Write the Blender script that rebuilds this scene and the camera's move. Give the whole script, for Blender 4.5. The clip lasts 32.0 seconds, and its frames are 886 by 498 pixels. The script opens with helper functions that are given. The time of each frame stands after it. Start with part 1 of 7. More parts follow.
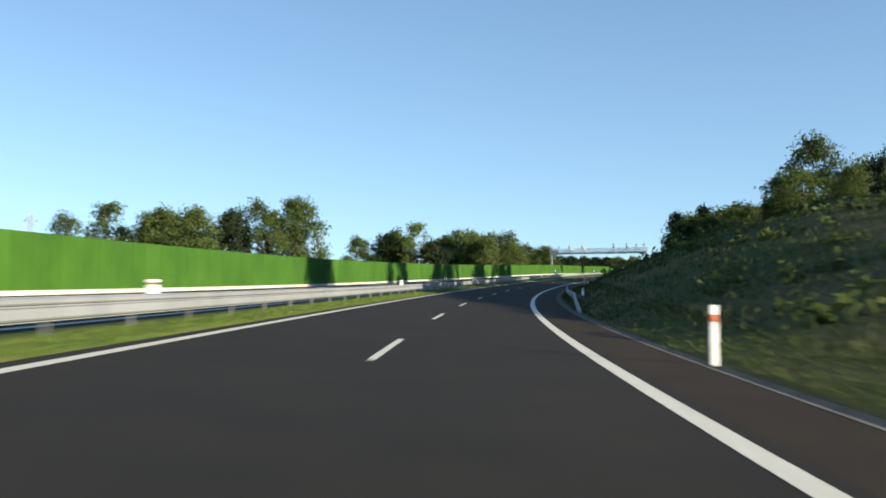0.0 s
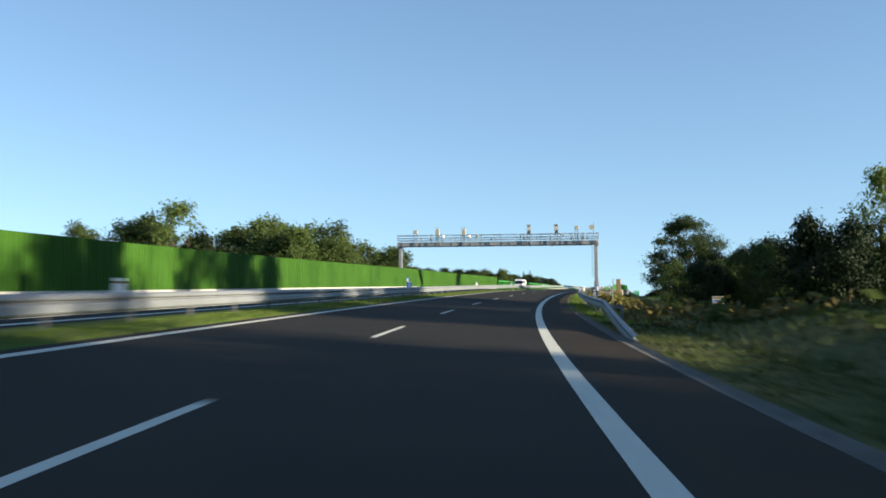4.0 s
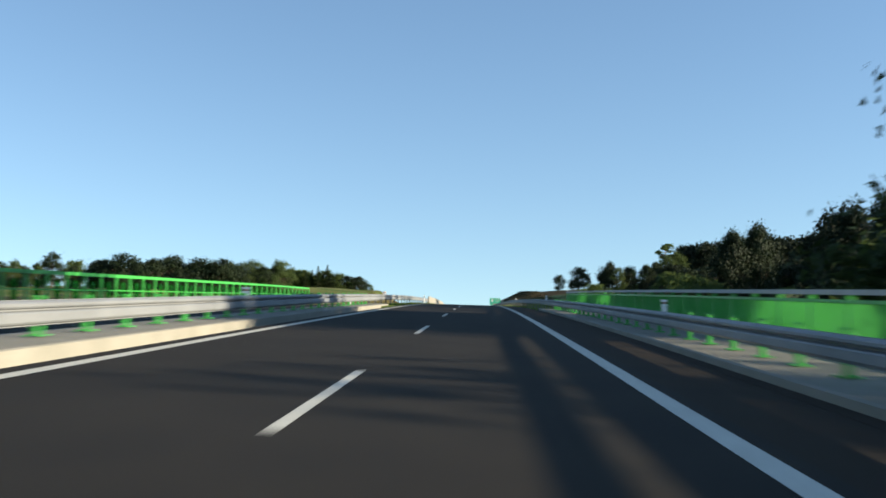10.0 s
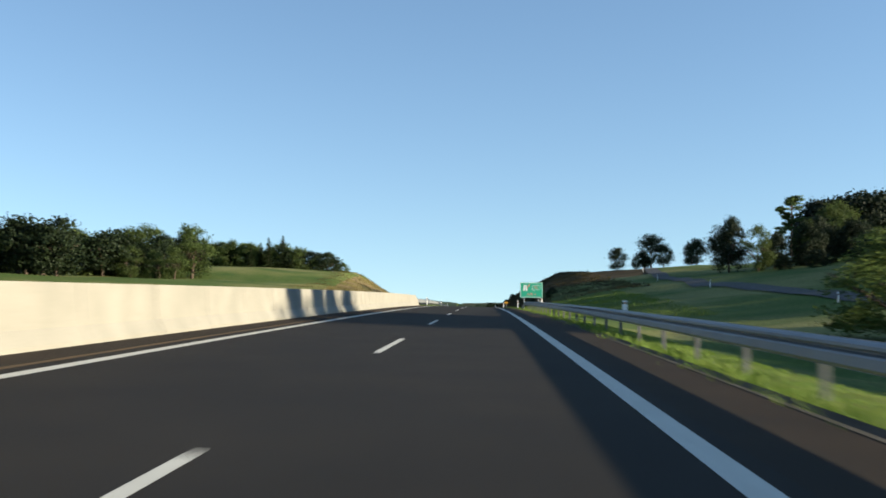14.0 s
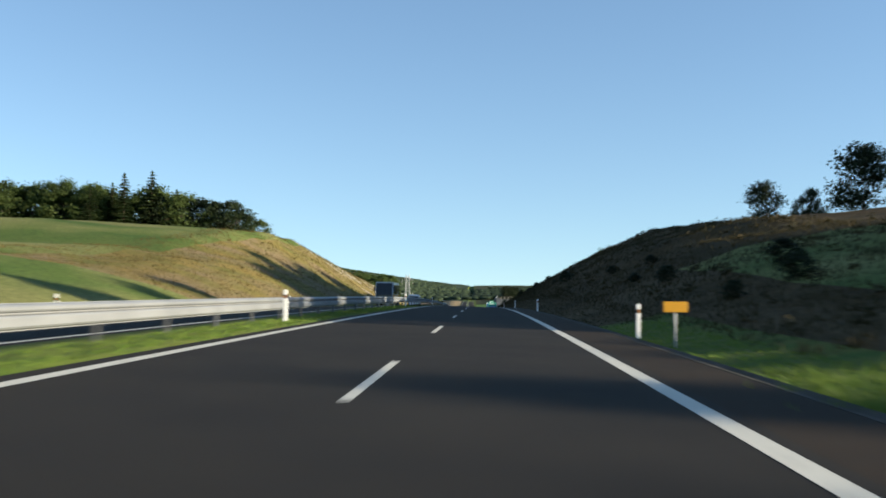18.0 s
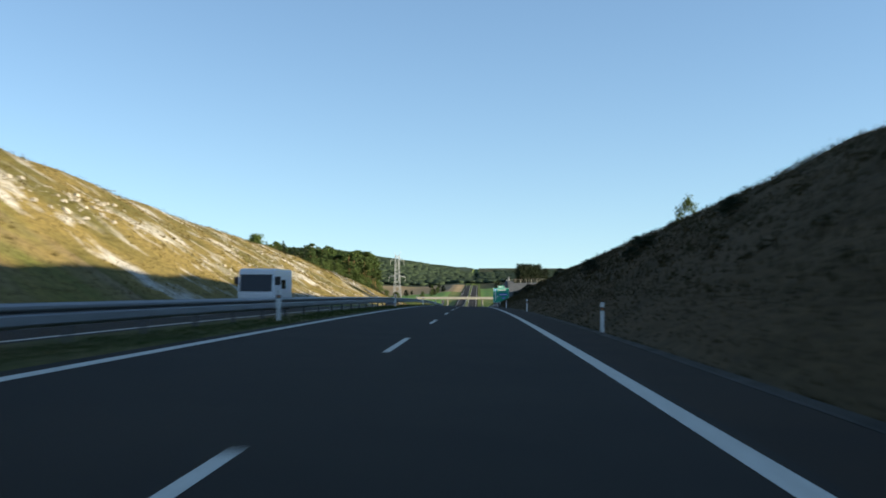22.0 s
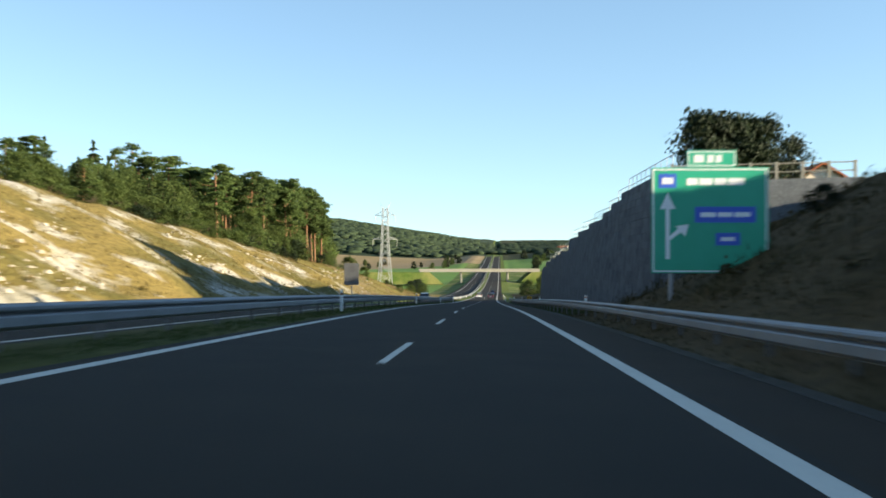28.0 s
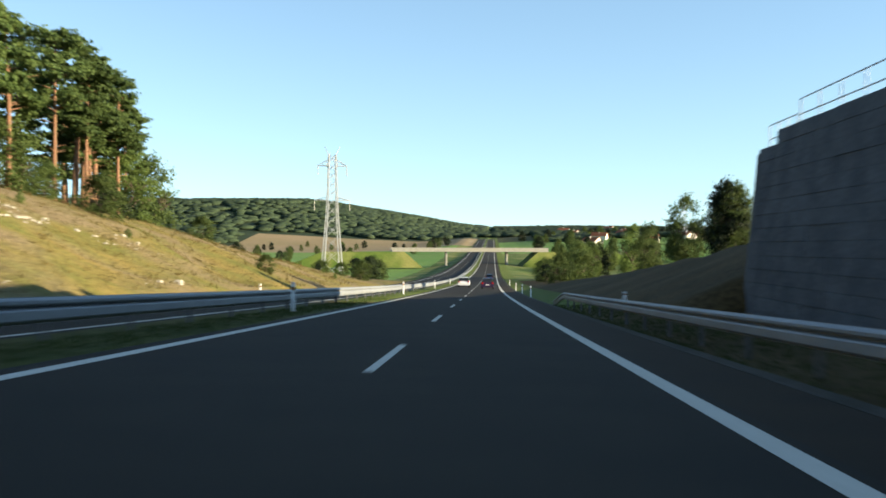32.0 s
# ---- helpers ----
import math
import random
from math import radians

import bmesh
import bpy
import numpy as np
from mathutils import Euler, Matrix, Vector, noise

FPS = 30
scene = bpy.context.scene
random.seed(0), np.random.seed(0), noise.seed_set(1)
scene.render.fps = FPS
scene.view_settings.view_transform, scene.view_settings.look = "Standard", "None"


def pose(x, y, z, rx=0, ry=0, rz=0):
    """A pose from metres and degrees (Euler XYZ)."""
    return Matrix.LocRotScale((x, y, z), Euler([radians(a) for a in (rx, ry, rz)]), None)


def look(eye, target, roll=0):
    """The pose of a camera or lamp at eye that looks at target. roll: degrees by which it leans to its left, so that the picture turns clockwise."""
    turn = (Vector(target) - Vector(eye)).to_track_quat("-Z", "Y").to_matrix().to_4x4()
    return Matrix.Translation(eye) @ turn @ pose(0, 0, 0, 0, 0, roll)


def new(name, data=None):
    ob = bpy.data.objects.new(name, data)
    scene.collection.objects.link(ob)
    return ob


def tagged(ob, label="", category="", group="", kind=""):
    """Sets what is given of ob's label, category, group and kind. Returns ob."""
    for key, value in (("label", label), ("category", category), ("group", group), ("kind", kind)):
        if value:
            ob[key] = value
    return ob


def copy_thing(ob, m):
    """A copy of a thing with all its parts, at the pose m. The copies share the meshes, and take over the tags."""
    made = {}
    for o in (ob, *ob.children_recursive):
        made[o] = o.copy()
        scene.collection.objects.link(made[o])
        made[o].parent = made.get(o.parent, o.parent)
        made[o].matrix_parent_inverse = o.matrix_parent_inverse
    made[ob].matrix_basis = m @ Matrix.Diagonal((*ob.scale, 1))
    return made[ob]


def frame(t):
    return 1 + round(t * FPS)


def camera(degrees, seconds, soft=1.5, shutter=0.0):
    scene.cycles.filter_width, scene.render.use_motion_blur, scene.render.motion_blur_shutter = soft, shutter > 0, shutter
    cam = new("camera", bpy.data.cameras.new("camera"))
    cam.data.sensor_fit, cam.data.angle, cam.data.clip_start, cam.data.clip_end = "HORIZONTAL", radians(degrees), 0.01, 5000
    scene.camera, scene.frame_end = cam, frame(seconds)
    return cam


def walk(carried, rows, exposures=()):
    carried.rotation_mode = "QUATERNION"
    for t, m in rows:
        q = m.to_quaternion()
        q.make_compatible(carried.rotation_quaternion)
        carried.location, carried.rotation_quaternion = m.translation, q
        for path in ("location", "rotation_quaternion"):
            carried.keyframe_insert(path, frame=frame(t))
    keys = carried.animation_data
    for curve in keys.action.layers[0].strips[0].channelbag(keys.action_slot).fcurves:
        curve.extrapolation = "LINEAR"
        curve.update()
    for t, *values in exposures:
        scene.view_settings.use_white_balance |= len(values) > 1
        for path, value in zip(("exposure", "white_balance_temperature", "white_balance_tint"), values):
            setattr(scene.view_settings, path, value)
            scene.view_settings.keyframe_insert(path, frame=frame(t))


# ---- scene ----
cam = camera(47.57, 32.0, soft=1.75, shutter=0.5)
PATH = [
    (0.0, pose(1.433, 2.177, 1.149, 93.908, -0.121, 0.828)),
    (0.5, pose(1.988, 20.596, 1.722, 94.042, -0.044, -0.457)),
    (1.0, pose(2.924, 38.938, 2.344, 94.185, 0.025, -1.676)),
    (1.5, pose(4.216, 57.063, 3.008, 94.378, 0.085, -2.63)),
    (2.0, pose(5.849, 75.151, 3.719, 94.558, 0.099, -3.527)),
    (2.5, pose(7.787, 93.395, 4.484, 94.66, -0.002, -4.56)),
    (3.0, pose(10.066, 111.623, 5.29, 94.733, -0.123, -5.598)),
    (3.5, pose(12.716, 129.727, 6.126, 94.811, -0.176, -6.56)),
    (4.0, pose(15.731, 147.738, 6.989, 94.881, -0.183, -7.49)),
    (4.5, pose(19.105, 165.632, 7.873, 94.941, -0.159, -8.448)),
    (5.0, pose(22.822, 183.388, 8.772, 95.002, -0.117, -9.42)),
    (5.5, pose(26.831, 200.995, 9.685, 95.073, -0.073, -10.358)),
    (6.0, pose(31.067, 218.445, 10.612, 95.156, -0.038, -11.322)),
    (6.5, pose(35.461, 235.722, 11.552, 95.246, 0.02, -12.395)),
    (7.0, pose(40.081, 252.909, 12.495, 95.264, 0.018, -13.51)),
    (7.5, pose(45.002, 270.08, 13.426, 95.147, -0.182, -14.543)),
    (8.0, pose(50.215, 287.182, 14.325, 94.998, -0.423, -15.506)),
    (8.5, pose(55.721, 304.192, 15.194, 94.992, -0.612, -16.276)),
    (9.0, pose(61.456, 321.126, 16.049, 95.038, -0.703, -16.876)),
    (9.5, pose(67.361, 337.996, 16.904, 95.03, -0.571, -17.325)),
    (10.0, pose(73.39, 354.805, 17.761, 94.978, -0.372, -17.608)),
    (10.5, pose(79.499, 371.577, 18.605, 94.938, -0.231, -17.744)),
    (11.0, pose(85.604, 388.269, 19.418, 94.862, -0.113, -17.729)),
    (11.5, pose(91.618, 404.772, 20.183, 94.736, -0.018, -17.674)),
    (12.0, pose(97.575, 421.281, 20.902, 94.591, 0.029, -17.537)),
    (12.5, pose(103.498, 437.984, 21.577, 94.445, -0.024, -17.221)),
    (13.0, pose(109.372, 454.779, 22.202, 94.305, -0.106, -16.888)),
    (13.5, pose(115.226, 471.631, 22.779, 94.173, -0.166, -16.67)),
    (14.0, pose(121.078, 488.557, 23.316, 94.054, -0.223, -16.54)),
    (14.5, pose(126.925, 505.526, 23.819, 93.942, -0.27, -16.458)),
    (15.0, pose(132.749, 522.514, 24.289, 93.826, -0.3, -16.377)),
    (15.5, pose(138.529, 539.497, 24.726, 93.709, -0.304, -16.288)),
    (16.0, pose(144.243, 556.45, 25.129, 93.591, -0.274, -16.178)),
    (16.5, pose(149.875, 573.365, 25.497, 93.459, -0.18, -16.029)),
    (17.0, pose(155.474, 590.312, 25.827, 93.317, -0.125, -15.894)),
    (17.5, pose(161.066, 607.344, 26.116, 93.178, -0.255, -15.841)),
    (18.0, pose(166.669, 624.429, 26.364, 93.054, -0.388, -15.85)),
    (18.5, pose(172.328, 641.553, 26.572, 92.951, -0.347, -15.896)),
    (19.0, pose(178.01, 658.699, 26.744, 92.845, -0.259, -15.954)),
    (19.5, pose(183.693, 675.859, 26.881, 92.68, -0.194, -15.954)),
    (20.0, pose(189.348, 693.005, 26.978, 92.503, -0.148, -15.909)),
    (20.5, pose(194.912, 710.035, 27.029, 92.371, -0.161, -15.836)),
    (21.0, pose(200.419, 727.027, 27.036, 92.285, -0.208, -15.759)),
    (21.5, pose(205.946, 744.182, 27.005, 92.206, -0.234, -15.674)),
    (22.0, pose(211.521, 761.565, 26.941, 92.119, -0.221, -15.574)),
    (22.5, pose(217.103, 779.054, 26.847, 91.986, -0.177, -15.474)),
    (23.0, pose(222.67, 796.604, 26.718, 91.834, -0.147, -15.357)),
    (23.5, pose(228.197, 814.155, 26.546, 91.704, -0.183, -15.217)),
    (24.0, pose(233.7, 831.765, 26.33, 91.597, -0.248, -15.103)),
    (24.5, pose(239.203, 849.473, 26.073, 91.514, -0.321, -15.041)),
    (25.0, pose(244.703, 867.105, 25.783, 91.374, -0.15, -15.006)),
    (25.5, pose(250.245, 884.974, 25.46, 91.243, -0.126, -14.898)),
    (26.0, pose(255.792, 902.959, 25.099, 91.101, -0.161, -14.741)),
    (26.5, pose(261.286, 920.9, 24.696, 90.94, -0.136, -14.601)),
    (27.0, pose(266.723, 938.83, 24.248, 90.795, -0.076, -14.488)),
    (27.5, pose(272.129, 956.797, 23.764, 90.693, -0.015, -14.41)),
    (28.0, pose(277.529, 974.851, 23.254, 90.635, 0.012, -14.359)),
    (28.5, pose(282.951, 993.037, 22.718, 90.57, -0.032, -14.338)),
    (29.0, pose(288.428, 1011.402, 22.14, 90.46, -0.18, -14.347)),
    (29.5, pose(294.0, 1030.089, 21.49, 90.316, -0.56, -14.368)),
    (30.0, pose(299.558, 1048.592, 20.778, 90.204, -0.746, -14.447)),
    (30.5, pose(305.002, 1066.45, 20.049, 90.143, -0.342, -14.637)),
    (31.0, pose(310.716, 1085.183, 19.275, 90.029, -0.603, -14.793)),
    (31.5, pose(316.493, 1103.927, 18.511, 89.958, -0.479, -14.814)),
    (32.0, pose(322.295, 1122.675, 17.765, 89.901, -0.201, -14.765)),
]
walk(cam, PATH, exposures=[(0.0, 1.84, 6850, 6), (8.0, 1.80, 6850, 6), (12.0, 1.75, 6850, 6), (19.0, 1.77, 6850, 6), (26.0, 1.87, 6900, 6), (29.0, 2.25, 7450, 4), (32.0, 2.2, 7450, 4)])

# ---- world and sun ----
# low evening sun on the right of the road, somewhat behind
SUN_AZ, SUN_EL = radians(122.0), radians(10.5)      # clockwise from +y
sun_dir = Vector((math.sin(SUN_AZ) * math.cos(SUN_EL), math.cos(SUN_AZ) * math.cos(SUN_EL), math.sin(SUN_EL)))
world = bpy.data.worlds.new("world")
scene.world = world
world.use_nodes = True
wn, wl = world.node_tree.nodes, world.node_tree.links
sky = wn.new("ShaderNodeTexSky")
sky.sky_type, sky.sun_disc = "NISHITA", False
sky.sun_elevation, sky.sun_rotation = radians(26.0), SUN_AZ
sky.air_density, sky.dust_density, sky.ozone_density = 1.2, 0.0, 4.1
sky_dir = wn.new("ShaderNodeTexCoord")
lifted = wn.new("ShaderNodeVectorMath")          # the pale haze lies low, below the tree line
lifted.inputs[1].default_value = (0.0, 0.0, 0.09)
wl.new(sky_dir.outputs["Generated"], lifted.inputs[0])
wl.new(lifted.outputs[0], sky.inputs[0])
wl.new(sky.outputs[0], wn["Background"].inputs[0])
wn["Background"].inputs[1].default_value = 0.0588
sun = new("sun", bpy.data.lights.new("sun", "SUN"))
sun.data.energy, sun.data.angle, sun.data.color = 3.8, radians(0.6), (1.0, 0.885, 0.72)
sun.matrix_world = look(sun_dir * 100, (0, 0, 0))

# ---- the line of the road ----
# curvature and change of grade along the dashed centre line, per 56.4 m
KAPPA = [-1095, -1165, -1234, -1132, -1218, -768, -812, -420, 74, 195, 23, 66, 133, 60, 121, 51, 122, -11, 89, 56, -42, -37, 20, -100, -81, -28]
VERT = [169, 153, 136, 99, 49, 55, -118, 35, -120, -179, -107, -101, -137, -100, -148, -82, -138, -81, -140, -41, -209, 38, 61, 60, 110, 130]
S_T = np.arange(-400.0, 6001.0, 1.0)
_k = np.interp(S_T, -56.4 + 56.4 * np.arange(26), np.array(KAPPA) * 1e-6)
_k[S_T > 1360] = 0
_k[S_T < -60] = 0
_v = np.interp(S_T, -56.4 + 56.4 * np.arange(26), np.array(VERT) * 1e-6)
_v[S_T > 1354] = np.interp(S_T[S_T > 1354], [1354, 1640, 2000, 2300], [125e-6, 80e-6, 10e-6, 0])
_v[S_T < -60] = 0
I0 = 400


def run(a, start):
    c = np.concatenate([[0.0], np.cumsum((a[1:] + a[:-1]) / 2)])
    return c - c[I0] + start


HEAD = run(_k, 0.0)
GRADE = run(_v, 0.03)
CX, CY, CZ = run(-np.sin(HEAD), 0.0), run(np.cos(HEAD), 0.0), run(GRADE, 0.0)


def cfall(s):
    return np.interp(s, [-60, 226, 282, 423], [0.042, 0.041, 0.037, 0.026])


def zc(s):
    return float(np.interp(s, S_T, CZ))


def zroad(s, u):
    """Height of the paved surfaces over the centre line."""
    c = float(cfall(s))
    if u >= -6.4:
        return -c * u
    c2 = float(np.interp(s, [280, 430], [-c, 0.025]))
    return c * 6.4 + c2 * (u + 6.4)


def P(s, u, z=0.0):
    h = float(np.interp(s, S_T, HEAD))
    return Vector((float(np.interp(s, S_T, CX)) + u * math.cos(h), float(np.interp(s, S_T, CY)) + u * math.sin(h), zc(s) + z))


def R(s, u, z=0.0):
    """A place z above the paved surface or its extension."""
    return P(s, u, zroad(s, u) + z)


def along(s0, s1, u, z=0.0, ground=None):
    """A pose at s0 whose y axis runs to s1."""
    a = R(s0, u, z) if ground is None else P(s0, u, ground(s0, u) + z)
    b = R(s1, u, z) if ground is None else P(s1, u, ground(s1, u) + z)
    y = (b - a).normalized()
    x = y.cross(Vector((0, 0, 1))).normalized()
    zz = x.cross(y)
    m = Matrix((x, y, zz)).transposed().to_4x4()
    m.translation = a
    return m


def upright(s, u, z=0.0, turn=0.0, ground=None):
    """An upright pose that faces along the road."""
    p = R(s, u, z) if ground is None else P(s, u, ground(s, u) + z)
    return Matrix.Translation(p) @ Matrix.Rotation(float(np.interp(s, S_T, HEAD)) + radians(turn), 4, "Z")


# ---- materials ----
def material(name, base, rough=0.8, metal=0.0, second=None, scale=3.0, mix=(0.35, 0.65), fine=60.0, amount=0.25, bump=0.0, bump_scale=40.0, vary=0.0, third=None, third_scale=0.15, spec=None):
    """Two-scale noise colours, fine grain and relief; vary: change from object to object."""
    m = bpy.data.materials.new(name)
    m.use_nodes = True
    n, l = m.node_tree.nodes, m.node_tree.links
    b = n["Principled BSDF"]
    b.inputs["Roughness"].default_value, b.inputs["Metallic"].default_value = rough, metal
    if rough >= 0.8 or spec is not None:
        b.inputs["Specular IOR Level"].default_value = 0.08 if spec is None else spec
    geo = n.new("ShaderNodeNewGeometry")
    pos = geo.outputs["Position"]

    def noise_at(sc, detail=4.0):
        t = n.new("ShaderNodeTexNoise")
        t.inputs["Scale"].default_value, t.inputs["Detail"].default_value = sc, detail
        l.new(pos, t.inputs["Vector"])
        return t.outputs["Fac"]

    def ramp(src, lo, hi):
        r = n.new("ShaderNodeMapRange")
        r.inputs["From Min"].default_value, r.inputs["From Max"].default_value = lo, hi
        l.new(src, r.inputs["Value"])
        return r.outputs["Result"]

    def blend(f, a, c, kind="MIX"):
        x = n.new("ShaderNodeMix")
        x.data_type, x.blend_type = "RGBA", kind
        if isinstance(f, float):
            x.inputs["Factor"].default_value = f
        else:
            l.new(f, x.inputs["Factor"])
        for sock, v in ((x.inputs["A"], a), (x.inputs["B"], c)):
            if isinstance(v, tuple):
                sock.default_value = (*v, 1)
            else:
                l.new(v, sock)
        return x.outputs["Result"]
    col = base
    if second:
        col = blend(ramp(noise_at(scale), *mix), base, second)
    if third:
        col = blend(ramp(noise_at(third_scale, 3.0), 0.45, 0.62), col, third)
    if amount:
        g = ramp(noise_at(fine, 3.0), 0.3, 0.7)
        lo, hi = 1 - amount, 1 + amount
        shade = n.new("ShaderNodeMapRange")
        shade.inputs["To Min"].default_value, shade.inputs["To Max"].default_value = lo, hi
        l.new(g, shade.inputs["Value"])
        comb = n.new("ShaderNodeCombineColor")
        for i in range(3):
            l.new(shade.outputs["Result"], comb.inputs[i])
        col = blend(1.0, col, comb.outputs[0], "MULTIPLY")
    if vary:
        info = n.new("ShaderNodeObjectInfo")
        vr = n.new("ShaderNodeMapRange")
        vr.inputs["To Min"].default_value, vr.inputs["To Max"].default_value = 1 - vary, 1 + vary
        l.new(info.outputs["Random"], vr.inputs["Value"])
        hs = n.new("ShaderNodeHueSaturation")
        l.new(vr.outputs["Result"], hs.inputs["Value"])
        if isinstance(col, tuple):
            hs.inputs["Color"].default_value = (*col, 1)
        else:
            l.new(col, hs.inputs["Color"])
        col = hs.outputs["Color"]
    if isinstance(col, tuple):
        b.inputs["Base Color"].default_value = (*col, 1)
    else:
        l.new(col, b.inputs["Base Color"])
    if bump:
        bp = n.new("ShaderNodeBump")
        bp.inputs["Strength"].default_value, bp.inputs["Distance"].default_value = bump, 0.02
        l.new(noise_at(bump_scale, 4.0), bp.inputs["Height"])
        l.new(bp.outputs["Normal"], b.inputs["Normal"])
    return m


def leaf_material(name, base, second, share=0.25):
    """Thin leaves that let some light through; shade differs from clump to clump."""
    m = bpy.data.materials.new(name)
    m.use_nodes = True
    n, l = m.node_tree.nodes, m.node_tree.links
    b = n["Principled BSDF"]
    b.inputs["Roughness"].default_value = 0.65
    b.inputs["Specular IOR Level"].default_value = 0.15
    geo = n.new("ShaderNodeNewGeometry")
    mixer = n.new("ShaderNodeMix")
    mixer.data_type = "RGBA"
    mixer.inputs["A"].default_value, mixer.inputs["B"].default_value = (*base, 1), (*second, 1)
    l.new(geo.outputs["Random Per Island"], mixer.inputs["Factor"])
    info = n.new("ShaderNodeObjectInfo")
    vr = n.new("ShaderNodeMapRange")
    vr.inputs["To Min"].default_value, vr.inputs["To Max"].default_value = 0.75, 1.25
    l.new(info.outputs["Random"], vr.inputs["Value"])
    hs = n.new("ShaderNodeHueSaturation")
    l.new(vr.outputs["Result"], hs.inputs["Value"])
    l.new(mixer.outputs["Result"], hs.inputs["Color"])
    l.new(hs.outputs["Color"], b.inputs["Base Color"])
    tr = n.new("ShaderNodeBsdfTranslucent")
    l.new(hs.outputs["Color"], tr.inputs["Color"])
    ms = n.new("ShaderNodeMixShader")
    ms.inputs[0].default_value = share
    l.new(b.outputs[0], ms.inputs[1])
    l.new(tr.outputs[0], ms.inputs[2])
    l.new(ms.outputs[0], n["Material Output"].inputs["Surface"])
    return m


def acrylic(name, base, clear, share):
    """A tinted see-through sheet that scatters part of the light."""
    m = bpy.data.materials.new(name)
    m.use_nodes = True
    n, l = m.node_tree.nodes, m.node_tree.links
    n["Principled BSDF"].inputs["Base Color"].default_value = (*base, 1)
    n["Principled BSDF"].inputs["Roughness"].default_value = 0.35
    tl = n.new("ShaderNodeBsdfTranslucent")
    tl.inputs["Color"].default_value = (*base, 1)
    body = n.new("ShaderNodeMixShader")
    body.inputs[0].default_value = 0.6
    l.new(n["Principled BSDF"].outputs[0], body.inputs[1])
    l.new(tl.outputs[0], body.inputs[2])
    tr = n.new("ShaderNodeBsdfTransparent")
    tr.inputs["Color"].default_value = (*clear, 1)
    ms = n.new("ShaderNodeMixShader")
    ms.inputs[0].default_value = share
    l.new(body.outputs[0], ms.inputs[1])
    l.new(tr.outputs[0], ms.inputs[2])
    l.new(ms.outputs[0], n["Material Output"].inputs["Surface"])
    return m


ASPHALT = material("asphalt", (0.0315, 0.0275, 0.0220), 0.85, second=(0.0250, 0.0225, 0.0190), scale=0.6, fine=90, amount=0.3, bump=0.25, bump_scale=120)
SHOULDER = material("shoulder_asphalt", (0.039, 0.0290, 0.0200), 0.88, second=(0.031, 0.0245, 0.0180), scale=0.8, fine=90, amount=0.3, bump=0.25, bump_scale=120)
PAINT = material("road_paint", (0.60, 0.58, 0.50), 0.8, second=(0.50, 0.48, 0.41), scale=6, fine=40, amount=0.1)
CONCRETE = material("concrete", (0.42, 0.40, 0.36), 0.85, second=(0.34, 0.33, 0.30), scale=1.2, fine=30, amount=0.15, bump=0.2)
PALE_CONCRETE = material("pale_concrete", (0.265, 0.25, 0.21), 0.8, second=(0.22, 0.21, 0.175), scale=0.9, fine=25, amount=0.1, bump=0.15)
# lower tone for the gutter beyond the bridge
DARK_GUTTER = material("darker_gutter", (0.065, 0.060, 0.050), 0.88, second=(0.035, 0.033, 0.026), scale=1.2, fine=30, amount=0.3, bump=0.3)
GUTTER = material("gutter_concrete", (0.115, 0.11, 0.10), 0.85, second=(0.07, 0.067, 0.06), scale=2.0, fine=30, amount=0.2, bump=0.2)
ZINC = material("galvanised_steel", (0.34, 0.345, 0.35), 0.55, 0.3, second=(0.28, 0.285, 0.29), scale=2.5, fine=20, amount=0.1)
RAIL_ZINC = material("rail_steel", (0.225, 0.235, 0.242), 0.55, 0.2, second=(0.182, 0.192, 0.199), scale=0.7, fine=12, amount=0.1, vary=0.06)
GREEN_PANEL = material("green_panel", (0.038, 0.100, 0.013), 0.65, second=(0.026, 0.076, 0.010), scale=0.35, fine=20, amount=0.10, vary=0.07, spec=0.08)
GREEN_STEEL = material("green_steel", (0.05, 0.36, 0.06), 0.4, second=(0.04, 0.30, 0.05), scale=1.0, fine=20, amount=0.08)
WHITE = material("white_plastic", (0.78, 0.78, 0.76), 0.45, second=(0.66, 0.65, 0.62), scale=4, amount=0.05)
BLACK = material("black_band", (0.02, 0.02, 0.02), 0.5, amount=0.1)
RED = material("red_reflector", (0.28, 0.04, 0.03), 0.35, amount=0.1)
ORANGE_R = material("orange_reflector", (0.7, 0.25, 0.05), 0.35, amount=0.1)
BLUE = material("blue_plastic", (0.03, 0.07, 0.38), 0.45, amount=0.1)
YELLOW = material("yellow_plate", (0.56, 0.27, 0.013), 0.5, amount=0.1)
SIGN_GREEN = material("sign_green", (0.012, 0.33, 0.20), 0.45, second=(0.015, 0.35, 0.215), scale=1.5, amount=0.05)
SIGN_WHITE = material("sign_white", (0.75, 0.77, 0.76), 0.5, amount=0.04)
SIGN_BLUE = material("sign_blue", (0.03, 0.10, 0.50), 0.5, amount=0.04)
SIGN_RED = material("sign_red", (0.66, 0.24, 0.20), 0.5, amount=0.04)
POLE_WOOD = material("grey_wood", (0.24, 0.20, 0.16), 0.85, second=(0.17, 0.14, 0.11), scale=3, fine=30, amount=0.25, bump=0.3)
WOOD = material("weathered_wood", (0.29, 0.20, 0.11), 0.85, second=(0.21, 0.145, 0.085), scale=3, fine=30, amount=0.25, bump=0.3)
WALL_STONE = material("wall_blocks", (0.115, 0.125, 0.135), 0.92, second=(0.082, 0.090, 0.098), scale=0.8, fine=8, amount=0.25, bump=0.5, bump_scale=12, vary=0.12)
